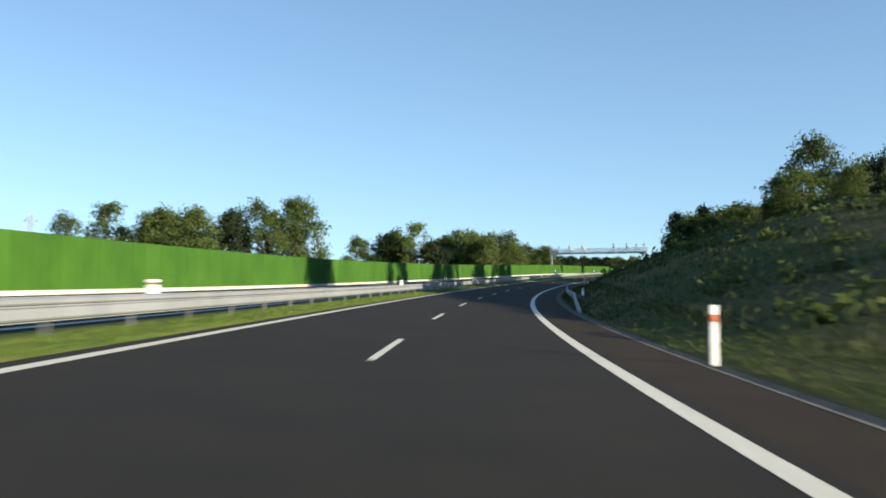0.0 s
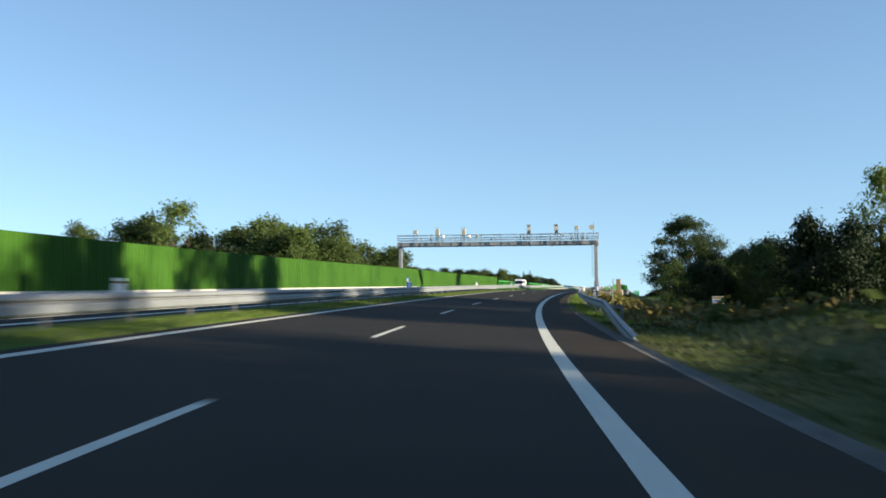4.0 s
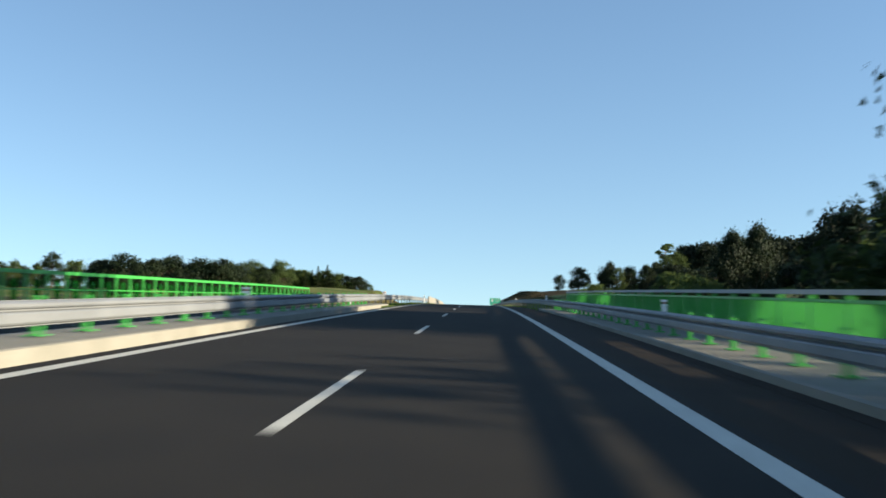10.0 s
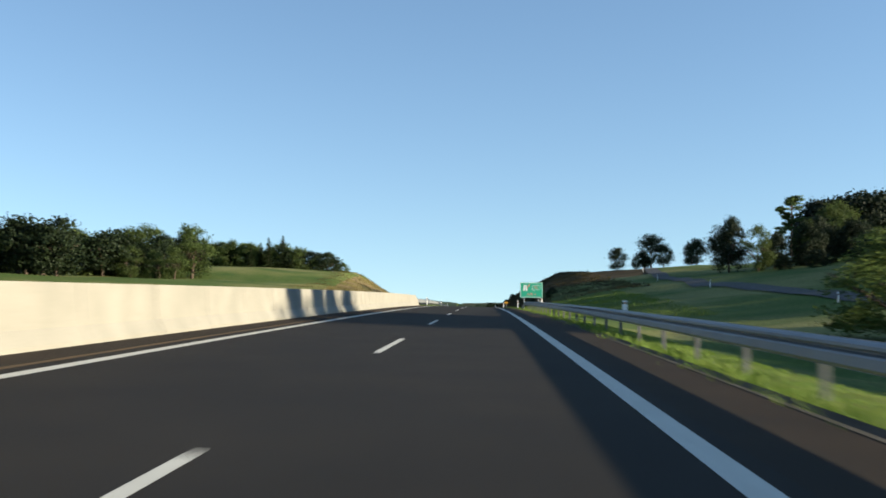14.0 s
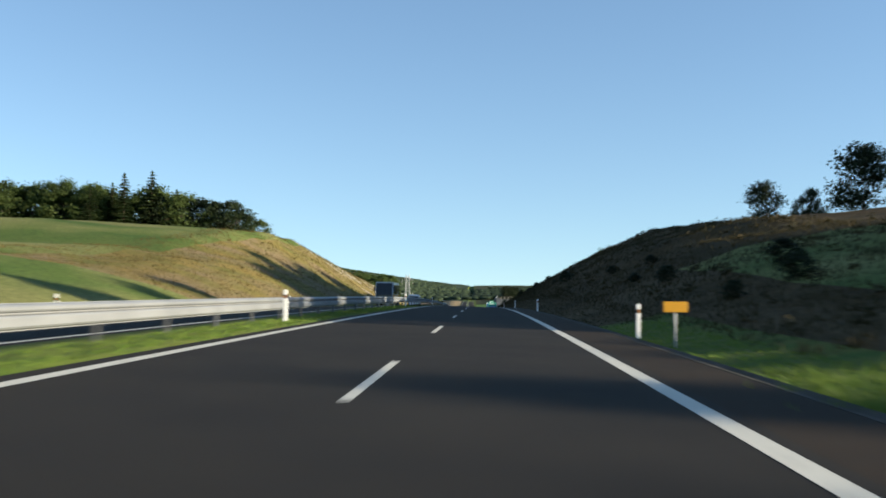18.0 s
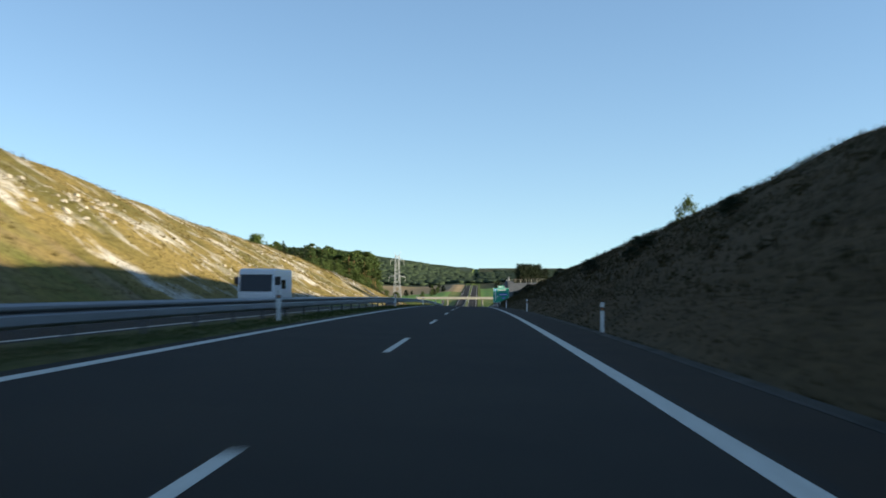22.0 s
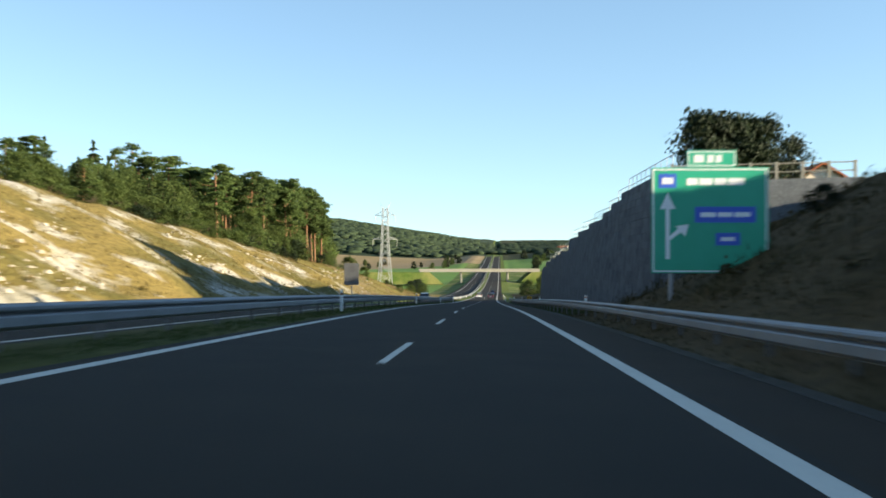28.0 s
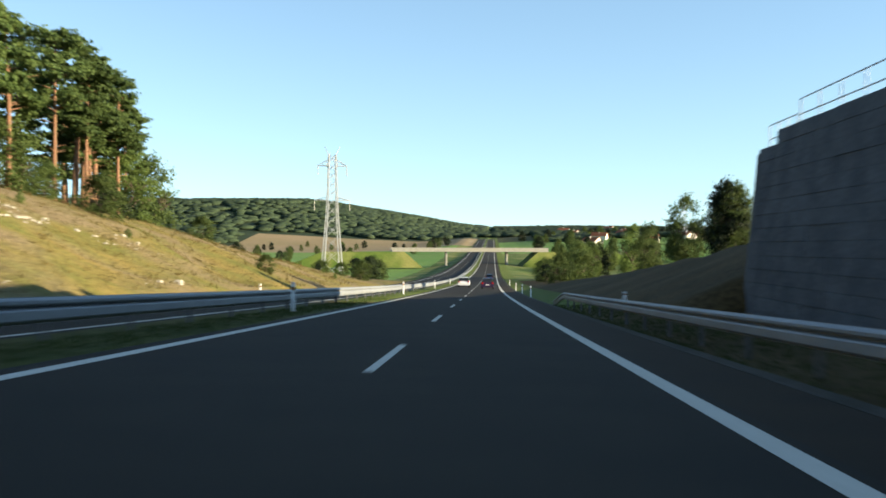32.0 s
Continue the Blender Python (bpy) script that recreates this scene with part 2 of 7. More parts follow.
BARK = material("bark", (0.10, 0.075, 0.055), 0.9, second=(0.06, 0.045, 0.035), scale=5, fine=25, amount=0.3, bump=0.5)
PINE_BARK = material("pine_bark", (0.21, 0.115, 0.062), 0.9, second=(0.16, 0.09, 0.06), scale=3, fine=25, amount=0.3, bump=0.5)
LEAF = leaf_material("leaves", (0.050, 0.078, 0.020), (0.098, 0.128, 0.040), 0.5)
LEAF_LIGHT = leaf_material("leaves_light", (0.070, 0.108, 0.027), (0.125, 0.165, 0.048), 0.5)
# dark foliage, lowered further to carry the shade of backlit woods
LEAF_DARK_SHADE = leaf_material("leaves_dark_shade", (0.008, 0.015, 0.006), (0.017, 0.027, 0.009), 0.12)
NEEDLE = leaf_material("needles", (0.046, 0.078, 0.024), (0.100, 0.140, 0.042), 0.4)
NEEDLE_DARK = leaf_material("spruce_needles", (0.028, 0.050, 0.018), (0.060, 0.090, 0.030), 0.4)
GRASS_M = leaf_material("grass_blades", (0.07, 0.13, 0.018), (0.14, 0.19, 0.035))
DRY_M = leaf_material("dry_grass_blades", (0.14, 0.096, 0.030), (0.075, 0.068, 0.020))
# dry blade colours lowered for the slope that lies in shade
SHADE_M = leaf_material("shade_dark_grass_blades", (0.056, 0.040, 0.016), (0.028, 0.028, 0.011))
# green blade colours lowered for grass standing in shade
GREEN_SHADE_M = leaf_material("shade_dark_green_blades", (0.026, 0.045, 0.010), (0.050, 0.066, 0.018))
# verge green darkened where the hill and the cutting throw shade
GREEN_SLOPE_SHADE = material("green_slope_shade", (0.044, 0.056, 0.016), 0.95, second=(0.075, 0.076, 0.023), scale=0.25, fine=4, amount=0.4, bump=0.7, bump_scale=5, third=(0.105, 0.085, 0.035), third_scale=0.12)
GREEN_SHEET = acrylic("green_acrylic", (0.014, 0.20, 0.026), (0.40, 0.90, 0.45), 0.55)
VERGE = material("verge_grass", (0.06, 0.10, 0.018), 0.95, second=(0.11, 0.12, 0.03), scale=0.9, fine=14, amount=0.4, bump=0.6, bump_scale=10)
MEADOW = material("meadow", (0.056, 0.098, 0.020), 0.95, second=(0.088, 0.118, 0.030), scale=0.12, fine=3, amount=0.3, bump=0.6, bump_scale=6, third=(0.17, 0.17, 0.06), third_scale=0.05)
# dry slope colours darkened to carry the shade of the cutting
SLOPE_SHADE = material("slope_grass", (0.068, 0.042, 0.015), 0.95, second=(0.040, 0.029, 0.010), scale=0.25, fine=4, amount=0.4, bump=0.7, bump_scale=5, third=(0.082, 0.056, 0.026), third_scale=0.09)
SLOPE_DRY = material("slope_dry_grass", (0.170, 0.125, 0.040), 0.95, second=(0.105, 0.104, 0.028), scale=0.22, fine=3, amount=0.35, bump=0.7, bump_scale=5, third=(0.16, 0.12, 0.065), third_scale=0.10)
SLOPE_ROCK = material("slope_rocky", (0.170, 0.127, 0.042), 0.95, second=(0.36, 0.335, 0.28), scale=0.22, mix=(0.50, 0.60), fine=2.5, amount=0.35, bump=0.8, bump_scale=4, third=(0.095, 0.082, 0.024), third_scale=0.10)
FOREST = material("forest_floor", (0.05, 0.055, 0.022), 0.95, second=(0.05, 0.05, 0.02), scale=0.2, fine=3, amount=0.3)
FIELD_GREEN = material("green_field", (0.12, 0.22, 0.05), 0.95, second=(0.15, 0.23, 0.06), scale=0.02, fine=0.5, amount=0.12)
FIELD_BROWN = material("ploughed_field", (0.26, 0.19, 0.11), 0.95, second=(0.22, 0.17, 0.09), scale=0.02, fine=0.5, amount=0.12)
HILLWOOD = material("wooded_hill", (0.026, 0.040, 0.022), 0.95, second=(0.032, 0.046, 0.025), scale=0.03, fine=0.25, amount=0.3, bump=0.4, bump_scale=0.2)
TRACK = material("pale_gravel", (0.20, 0.175, 0.13), 0.95, second=(0.13, 0.115, 0.08), scale=1.2, fine=30, amount=0.25, bump=0.4, bump_scale=40)
CAR_WHITE = material("white_car_paint", (0.70, 0.71, 0.72), 0.25, amount=0.03)
CAR_DARK = material("dark_car_paint", (0.03, 0.02, 0.05), 0.25, amount=0.03)
CAR_SILVER = material("silver_coach_paint", (0.42, 0.44, 0.46), 0.3, 0.3, amount=0.04)
CAR_BLUE = material("blue_car_paint", (0.10, 0.14, 0.22), 0.25, amount=0.03)
BUS_YELLOW = material("yellow_coach_paint", (0.70, 0.28, 0.012), 0.3, amount=0.05)
GLASS = material("dark_window_glass", (0.015, 0.017, 0.02), 0.08, amount=0.0)
COACH_GLASS = material("tinted_coach_glass", (0.03, 0.04, 0.05), 0.05, amount=0.0)
RUBBER = material("rubber", (0.02, 0.02, 0.02), 0.8, amount=0.1)
LAMP_RED = material("red_lamp_glass", (0.30, 0.01, 0.01), 0.2, amount=0.0)
LAMP_CLEAR = material("clear_lamp_glass", (0.7, 0.72, 0.72), 0.15, amount=0.0)
PLASTER = material("house_plaster", (0.66, 0.60, 0.50), 0.9, second=(0.6, 0.54, 0.45), scale=1.5, amount=0.06)
ROOF = material("roof_tiles", (0.30, 0.10, 0.05), 0.85, second=(0.22, 0.08, 0.045), scale=2.5, fine=15, amount=0.2)


# ---- mesh helpers ----
def part(name, bm, mat, parent=None, label="", m=None):
    me = bpy.data.meshes.new(name)
    bm.to_mesh(me)
    bm.free()
    me.materials.append(mat)
    ob = new(name, me)
    if m is not None:
        ob.matrix_world = m
    if parent is not None:
        attach(ob, parent)
    if label:
        ob["label"] = label
    return ob


def attach(ob, parent):
    w = parent.matrix_basis.copy()
    up = parent
    while up.parent is not None:
        w = up.parent.matrix_basis @ up.matrix_parent_inverse @ w
        up = up.parent
    ob.parent = parent
    ob.matrix_parent_inverse = w.inverted()
    return ob


def raw(name, verts, faces, mat, parent=None, label="", mats=None, idx=None, smooth=False):
    me = bpy.data.meshes.new(name)
    me.from_pydata(verts, [], faces)
    for mm in (mats or [mat]):
        me.materials.append(mm)
    if idx is not None:
        me.polygons.foreach_set("material_index", np.array(idx, dtype=np.int32))
    if smooth:
        me.polygons.foreach_set("use_smooth", np.ones(len(me.polygons), dtype=bool))
    me.update()
    ob = new(name, me)
    if parent is not None:
        attach(ob, parent)
    if label:
        ob["label"] = label
    return ob


def piece(name, me, m, parent, label=""):
    """An object of its own on shared mesh data."""
    ob = new(name, me)
    ob.matrix_world = m
    attach(ob, parent)
    if label:
        ob["label"] = label
    return ob


def base(name, m, label, category, group="", kind=""):
    e = new(name)
    e.empty_display_size = 0.3
    e.matrix_world = m
    return tagged(e, label, category, group, kind)


def box(bm, x0, x1, y0, y1, z0, z1, bevel=0.0):
    g = bmesh.ops.create_cube(bm, size=1.0)
    vs = g["verts"]
    for v in vs:
        v.co = Vector(((x0 + x1) / 2 + v.co.x * (x1 - x0), (y0 + y1) / 2 + v.co.y * (y1 - y0), (z0 + z1) / 2 + v.co.z * (z1 - z0)))
    if bevel:
        es = {e for v in vs for e in v.link_edges}
        bmesh.ops.bevel(bm, geom=list(es), offset=bevel, segments=2, affect="EDGES", profile=0.5)
    return bm


def tube(bm, a, b, r0, r1=None, n=8, cap=True):
    a, b = Vector(a), Vector(b)
    d = b - a
    g = bmesh.ops.create_cone(bm, cap_ends=cap, segments=n, radius1=r0, radius2=r0 if r1 is None else r1, depth=d.length)
    q = d.to_track_quat("Z", "Y").to_matrix().to_4x4()
    bmesh.ops.transform(bm, matrix=Matrix.Translation((a + b) / 2) @ q, verts=g["verts"])
    return bm


def mesh_of(bm, name, mat):
    me = bpy.data.meshes.new(name)
    bm.to_mesh(me)
    bm.free()
    me.materials.append(mat)
    return me


def prism(bm, section, y0, y1):
    """A closed section (x, z) pulled from y0 to y1."""
    a = [bm.verts.new((x, y0, z)) for x, z in section]
    b = [bm.verts.new((x, y1, z)) for x, z in section]
    n = len(section)
    for i in range(n):
        bm.faces.new((a[i], a[(i + 1) % n], b[(i + 1) % n], b[i]))
    bm.faces.new(list(reversed(a)))
    bm.faces.new(b)
    bmesh.ops.recalc_face_normals(bm, faces=bm.faces)
    return bm


def ribbon(name, s_list, section, mat, parent=None, label="", closed=True, level=None):
    """A section of (u, z) swept along the road; z over the paved surface, or over level(s, u)."""
    verts, faces = [], []
    n = len(section)
    for s in s_list:
        for u, z in section:
            verts.append(R(s, u, z) if level is None else P(s, u, level(s, u) + z))
    for i in range(len(s_list) - 1):
        for j in range(n if closed else n - 1):
            a, b = i * n + j, i * n + (j + 1) % n
            faces.append((a, a + n, b + n, b))
    if closed and n > 2:
        faces.append(tuple(range(n)))
        faces.append(tuple(reversed(range((len(s_list) - 1) * n, len(s_list) * n))))
    return raw(name, verts, faces, mat, parent, label)


def srange(a, b, step):
    k = max(1, math.ceil((b - a) / step))
    return [a + (b - a) * i / k for i in range(k + 1)]


# ---- ground ----
U_R = [6.0, 8.0, 11.2, 12.8, 18.0, 26.0, 40.0, 70.0, 120.0, 250.0]
U_L = [-16.2, -18.0, -22.0, -28.0, -36.0, -60.0, -100.0, -180.0, -400.0]
# heights over the centre line, section by section
SEC_R = [
    (-400, -.2, -.2, -.2, 0, .2, .4, .5, .5, .5, .5),
    (4, -.2, -.1, .2, .4, .8, 1.2, 1.6, 2, 2, 2),
    (28, -.2, .1, .7, 1.05, 2.1, 3.2, 4.0, 5, 5, 5),
    (45, -.2, .5, 1.55, 2.0, 3.35, 4.7, 5.8, 7, 7, 7),
    (60, -.2, .9, 2.3, 2.9, 4.7, 6.4, 7.6, 8, 8, 8),
    (80, -.2, .9, 2.3, 2.9, 5.0, 7.2, 8.4, 8.5, 8, 8),
    (100, -.3, .5, 1.8, 2.5, 4.6, 5.3, 5.6, 5.5, 5, 5),
    (130, -.3, .1, 1.2, 1.8, 3.6, 4.9, 5.2, 5, 4, 4),
    (160, -.3, -.3, .6, .9, 1.7, 2.4, 2.6, 2, 1, 1),
    (195, -.3, -.4, -.3, -.3, -.5, -.9, -1.2, -1.5, -2, -2),
    (230, -.3, -.5, -1.6, -2.0, -3.0, -3.2, -3.2, -3, -2, 0),
    (300, -.3, -.5, -1.8, -2.4, -3.6, -4.0, -4.0, -3.5, -2, 0),
    (350, -.3, -.5, -2.0, -2.6, -4.2, -5, -5, -4, -2, 0),
    (360, -6, -6, -6, -6, -6, -6, -6, -5, -3, 0),
    (422, -6, -6, -6, -6, -6, -6, -6, -5, -3, 0),
    (432, -.3, -.5, -2, -2.6, -4.5, -5, -5, -4, -1, 3),
    (500, -.3, -.5, -1.8, -2.4, -3.8, -4.2, -4, -2, 4, 10),
    (560, -.3, -.5, -1.4, -1.8, -2.4, -2.0, -1, 2, 8, 12),
    (610, -.3, -.4, -.8, -.8, -.8, 0, 2, 5, 8, 12),
    (645, -.3, -.3, 0, .2, .8, 2.0, 4.2, 7.5, 9, 12),
    (680, -.3, -.1, .5, .8, 2.0, 3.5, 5.5, 8.5, 10, 12),
    (700, -.3, .2, 1.2, 1.7, 3.2, 4.6, 6.2, 9, 10, 12),
    (720, -.3, .6, 1.9, 2.6, 4.5, 5.9, 7.6, 10.5, 10.5, 12),
    (740, -.3, .8, 2.5, 3.4, 6.0, 7.9, 9.4, 11.0, 11, 12),
    (770, -.3, .9, 2.9, 3.9, 6.8, 9.7, 10.6, 12, 11.5, 12),
    (800, -.3, .9, 2.9, 3.9, 7.2, 11.2, 11.8, 12.5, 12, 12),
    (860, -.3, .9, 2.9, 3.9, 7.0, 11.2, 12.0, 12, 12, 12),
    (920, -.3, .9, 2.8, 3.7, 6.6, 9.6, 10.4, 11, 11, 11),
    (1000, -.3, .8, 2.6, 3.5, 6.1, 8.3, 9.0, 10, 10, 10),
    (1060, -.3, .7, 2.4, 3.2, 5.7, 7.6, 8.4, 9, 9, 9),
    (1078, -.3, -.2, .3, 1.2, 5.0, 7.4, 8.3, 9, 9, 9),
    (1078.6, -.3, -.25, -.2, 7.4, 7.5, 7.7, 8.2, 8.8, 9, 9),
    (1140, -.3, -.25, -.2, 7.4, 7.5, 7.7, 7.9, 8, 8, 8),
    (1150, -.3, -.25, -.2, 7.1, 7.2, 7.4, 7.8, 8, 8, 8),
    (1211.5, -.3, -.25, -.2, 6.0, 6.1, 6.2, 6.4, 6.5, 6.5, 6.5),
    (1212.5, -.3, -.2, 1.0, 1.7, 4.2, 5.2, 5.6, 6, 6, 6),
    (1290, -.3, -.2, .6, .9, 2.2, 3.0, 3.6, 4, 5, 6),
    (1400, -.3, -.4, -.2, -.1, 0, .3, .6, 1, 2, 4),
    (1600, -.3, -.5, -1, -1.2, -2, -2, -1.5, -1, 0, 4),
    (2000, -.3, -.5, -.5, -.5, 0, 0, 1, 2, 5, 8),
    (2600, -.3, -.3, 0, 0, 0, 1, 2, 4, 8, 12),
    (3200, 4, 4, 4, 4, 4, 5, 5, 6, 8, 10),
    (6000, 4, 4, 4, 4, 4, 4, 4, 4, 5, 5),
]
SEC_L = [
    (-400, .2, .2, -.2, -1, -1, -1, -1, -1, 0),
    (200, .2, .2, -.2, -1, -1, -1, -1, -1, 0),
    (300, .0, .0, -.4, -1, -1, -1, -1, -1, 0),
    (342, -.4, -.4, -1.5, -3, -4, -4, -3, -2, 0),
    (352, -6, -6, -6, -6, -6, -5, -4, -2, 0),
    (460, -6, -6, -6, -6, -6, -5, -4, -2, 0),
    (472, -.4, -.6, -2, -3.5, -4, -4, -3, -2, 0),
    (560, -.4, -.6, -1.6, -2.5, -3, -3, -2, 0, 4),
    (640, -.4, -.4, -.6, -.8, -.6, 0.5, 2.5, 4, 6),
    (680, -.4, -.2, .3, .9, 1.8, 3.8, 6.5, 7, 8),
    (720, -.4, .2, 1.6, 3.0, 4.2, 5.6, 7, 8, 9),
    (760, -.4, .5, 2.5, 4.9, 6.2, 7.2, 8, 9, 10),
    (785, -.4, .8, 3.1, 6.2, 9.6, 11.6, 12.5, 12, 12),
    (815, -.4, .9, 3.3, 7.4, 12.2, 13.6, 14, 13, 12),
    (850, -.4, .9, 3.4, 7.8, 13.3, 14.6, 15, 13, 12),
    (880, -.4, .9, 3.3, 7.4, 12.3, 14.0, 14, 13, 12),
    (920, -.4, .8, 3.0, 6.8, 11.1, 12.6, 13, 12, 12),
    (1000, -.4, .7, 2.9, 6.5, 10.7, 11.6, 12, 12, 12),
    (1050, -.4, .7, 2.8, 6.1, 10.0, 11.2, 12, 12, 12),
    (1120, -.4, .7, 2.7, 5.8, 9.6, 11.0, 12.0, 12, 11),
    (1200, -.4, .6, 2.4, 5.2, 8.3, 10.4, 11.4, 11, 10),
    (1250, -.4, .6, 2.4, 5.2, 8.3, 9.6, 10.6, 10, 8),
    (1290, -.4, .5, 2.0, 4.4, 7.2, 8.4, 9.0, 8, 7),
    (1340, -.4, .2, 1.2, 2.8, 4.4, 5.0, 5.0, 4, 4),
    (1390, -.4, -.2, .2, .6, .8, .8, 0.5, 0, 0),
    (1480, -.4, -.6, -1.5, -2, -2.5, -3, -3, -3, -2),
    (1700, -.4, -.6, -1.5, -2, -2.5, -3, -3, -3, -2),
    (2000, -.4, -.4, -.5, 0, 0, -2, -4, -6, -6),
    (2400, -.4, -.4, 0, 1, 1, -4, -8, -10, -6),
    (2900, -.4, -.4, 0, 0, 0, 2, 6, 22, 54),
    (3400, 4, 4, 4, 5, 6, 10, 16, 34, 70),
    (6000, 4, 4, 4, 5, 6, 10, 10, 20, 30),
]
SEC_R, SEC_L = np.array(SEC_R, dtype=float), np.array(SEC_L, dtype=float)


def section(tab, us, s, u):
    row = [np.interp(s, tab[:, 0], tab[:, 1 + i]) for i in range(len(us))]
    if us[0] > us[-1]:
        return float(np.interp(u, us[::-1], row[::-1]))
    return float(np.interp(u, us, row))


def ground(s, u, rough=True):
    """Height of the natural ground over the centre line."""
    bridge = 356.0 < s < 426.0
    if u > 6.0:
        h = section(SEC_R, U_R, s, u)
        if rough and u > 9:
            w = min(1.0, (u - 9) / 8)
            p = P(s, u)
            h += w * (0.5 * noise.noise(Vector((p.x * 0.09, p.y * 0.09, 3.0))) + 0.18 * noise.noise(Vector((p.x * 0.4, p.y * 0.4, 9.0))))
            if 1078.3 < s < 1212.2 and 11.2 < u < 12.6:  # behind the facing blocks
                h = -0.2
            if 1078 < s < 1212.2 and u > 12.8:  # flat behind the wall
                h -= 0.35
        return h
    if u < -16.2:
        h = section(SEC_L, U_L, s, u)
        if rough and u < -18:
            w = min(1.0, (-18 - u) / 8)
            p = P(s, u)
            h += w * (0.5 * noise.noise(Vector((p.x * 0.09, p.y * 0.09, 3.0))) + 0.18 * noise.noise(Vector((p.x * 0.4, p.y * 0.4, 9.0))))
            # washed-out spurs and gullies low on the slope
            f = float(np.interp(s, [860, 930, 1240, 1320], [0, 1, 1, 0])) * float(np.interp(u, [-36, -27, -20, -18], [0, 1, 1, 0]))
            if f:
                q = s + 0.9 * u
                h += f * (1.3 * noise.noise(Vector((q * 0.11, u * 0.02, 5.0))) + 0.6 * noise.noise(Vector((q * 0.27, u * 0.05, 7.0))))
        return h
    if bridge:
        return -6.0
    if u > 5.45:
        a = zroad(s, 5.45)
        return a + (section(SEC_R, U_R, s, 6.0) - a) * (u - 5.45) / 0.55
    if -6.4 < u < -4.1:
        return zroad(s, u) + 0.02
    if u < -15.8:
        a = zroad(s, -15.8)
        return a + (section(SEC_L, U_L, s, -16.2) - a) * (-15.8 - u) / 0.4
    return zroad(s, u) - 0.12


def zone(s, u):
    """0 verge, 1 meadow, 2 slope darkened for shade, 3 dry slope, 4 rocky slope, 5 forest floor, 6 green field, 7
    ploughed field, 8 wooded hill, 9 green darkened for shade.
    """
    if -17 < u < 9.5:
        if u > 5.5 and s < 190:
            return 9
        # median through the cutting takes the green with shade in its colour
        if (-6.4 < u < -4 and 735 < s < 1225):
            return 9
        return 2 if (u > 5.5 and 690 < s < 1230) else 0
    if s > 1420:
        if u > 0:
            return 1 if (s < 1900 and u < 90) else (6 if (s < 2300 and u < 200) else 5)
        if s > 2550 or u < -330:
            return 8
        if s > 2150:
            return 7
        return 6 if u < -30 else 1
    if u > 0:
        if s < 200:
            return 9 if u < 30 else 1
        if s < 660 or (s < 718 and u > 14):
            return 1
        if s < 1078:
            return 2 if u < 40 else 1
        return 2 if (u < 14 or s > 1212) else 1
    if s < 640:
        return 1 if u > -60 else 5
    if s < 780:
        return 1 if (u < -40 or s < 720) else (3 if u > -34 else 1)
    if s < 850 and u < -33.5:
        return 1
    if u > -40:
        return 4 if 850 < s < 1190 else 3
    if 1120 < s < 1400:
        return 5
    return 1


G_SS, G_UL = [], []


def make_ground():
    ss = srange(-400, -20, 20) + srange(-16, 1076, 4) + [1077.9, 1078.7, 1082] + srange(1086, 1208, 4) + [1211.4, 1212.6] + srange(1216, 1420, 4) + srange(1430, 2000, 12) + srange(2030, 4000, 40) + srange(4100, 6000, 200)
    ul = [-2600, -1800, -1200, -800, -550, -400, -320, -250, -180, -140, -115, -100, -85, -72, -60, -52, -46, -41, -38, -36, -34, -32, -30, -28, -26, -24, -22, -20.5, -19, -18, -17, -16.2, -15.9, -15.5, -11, -6.6, -6.3, -5.8, -5.2, -4.6, -4.2, -4.0, 0, 5.2, 5.5, 6.0, 6.6, 7.2, 8, 9, 10, 11.2, 12.4, 12.8, 14, 15.3, 16.6, 18, 20, 22, 24, 26, 28, 30, 33, 36, 40, 46, 53, 61, 70, 82, 96, 120, 150, 190, 250, 330, 420, 550]
    G_SS[:], G_UL[:] = ss, ul
    verts, faces, idx = [], [], []
    n = len(ul)
    for s in ss:
        wide = float(np.interp(s, [-400, 600, 1400, 2200], [1.0, 1.0, 1.4, 4.0]))
        for u in ul:
            uu = u * wide if u > 250 else u
            verts.append(P(s, uu, ground(s, u)))
    for i in range(len(ss) - 1):
        for j in range(n - 1):
            a = i * n + j
            faces.append((a, a + 1, a + n + 1, a + n))
            idx.append(zone((ss[i] + ss[i + 1]) / 2, (ul[j] + ul[j + 1]) / 2))
    ob = raw("ground", verts, faces, None, mats=[VERGE, MEADOW, SLOPE_SHADE, SLOPE_DRY, SLOPE_ROCK, FOREST, FIELD_GREEN, FIELD_BROWN, HILLWOOD, GREEN_SLOPE_SHADE], idx=idx, smooth=True)
    tagged(ob, "grassy verges, dry cut slopes, meadows and distant fields", "ground", kind="structure")



def sheet_ground(s, u):
    """Height of the ground mesh between its corners."""
    i = min(max(int(np.searchsorted(G_SS, s)) - 1, 0), len(G_SS) - 2)
    j = min(max(int(np.searchsorted(G_UL, u)) - 1, 0), len(G_UL) - 2)
    a, b = (s - G_SS[i]) / (G_SS[i + 1] - G_SS[i]), (u - G_UL[j]) / (G_UL[j + 1] - G_UL[j])
    h00, h10, h01, h11 = ground(G_SS[i], G_UL[j]), ground(G_SS[i + 1], G_UL[j]), ground(G_SS[i], G_UL[j + 1]), ground(G_SS[i + 1], G_UL[j + 1])
    return (h00 * (1 - a) + h10 * a) * (1 - b) + (h01 * (1 - a) + h11 * a) * b


make_ground()

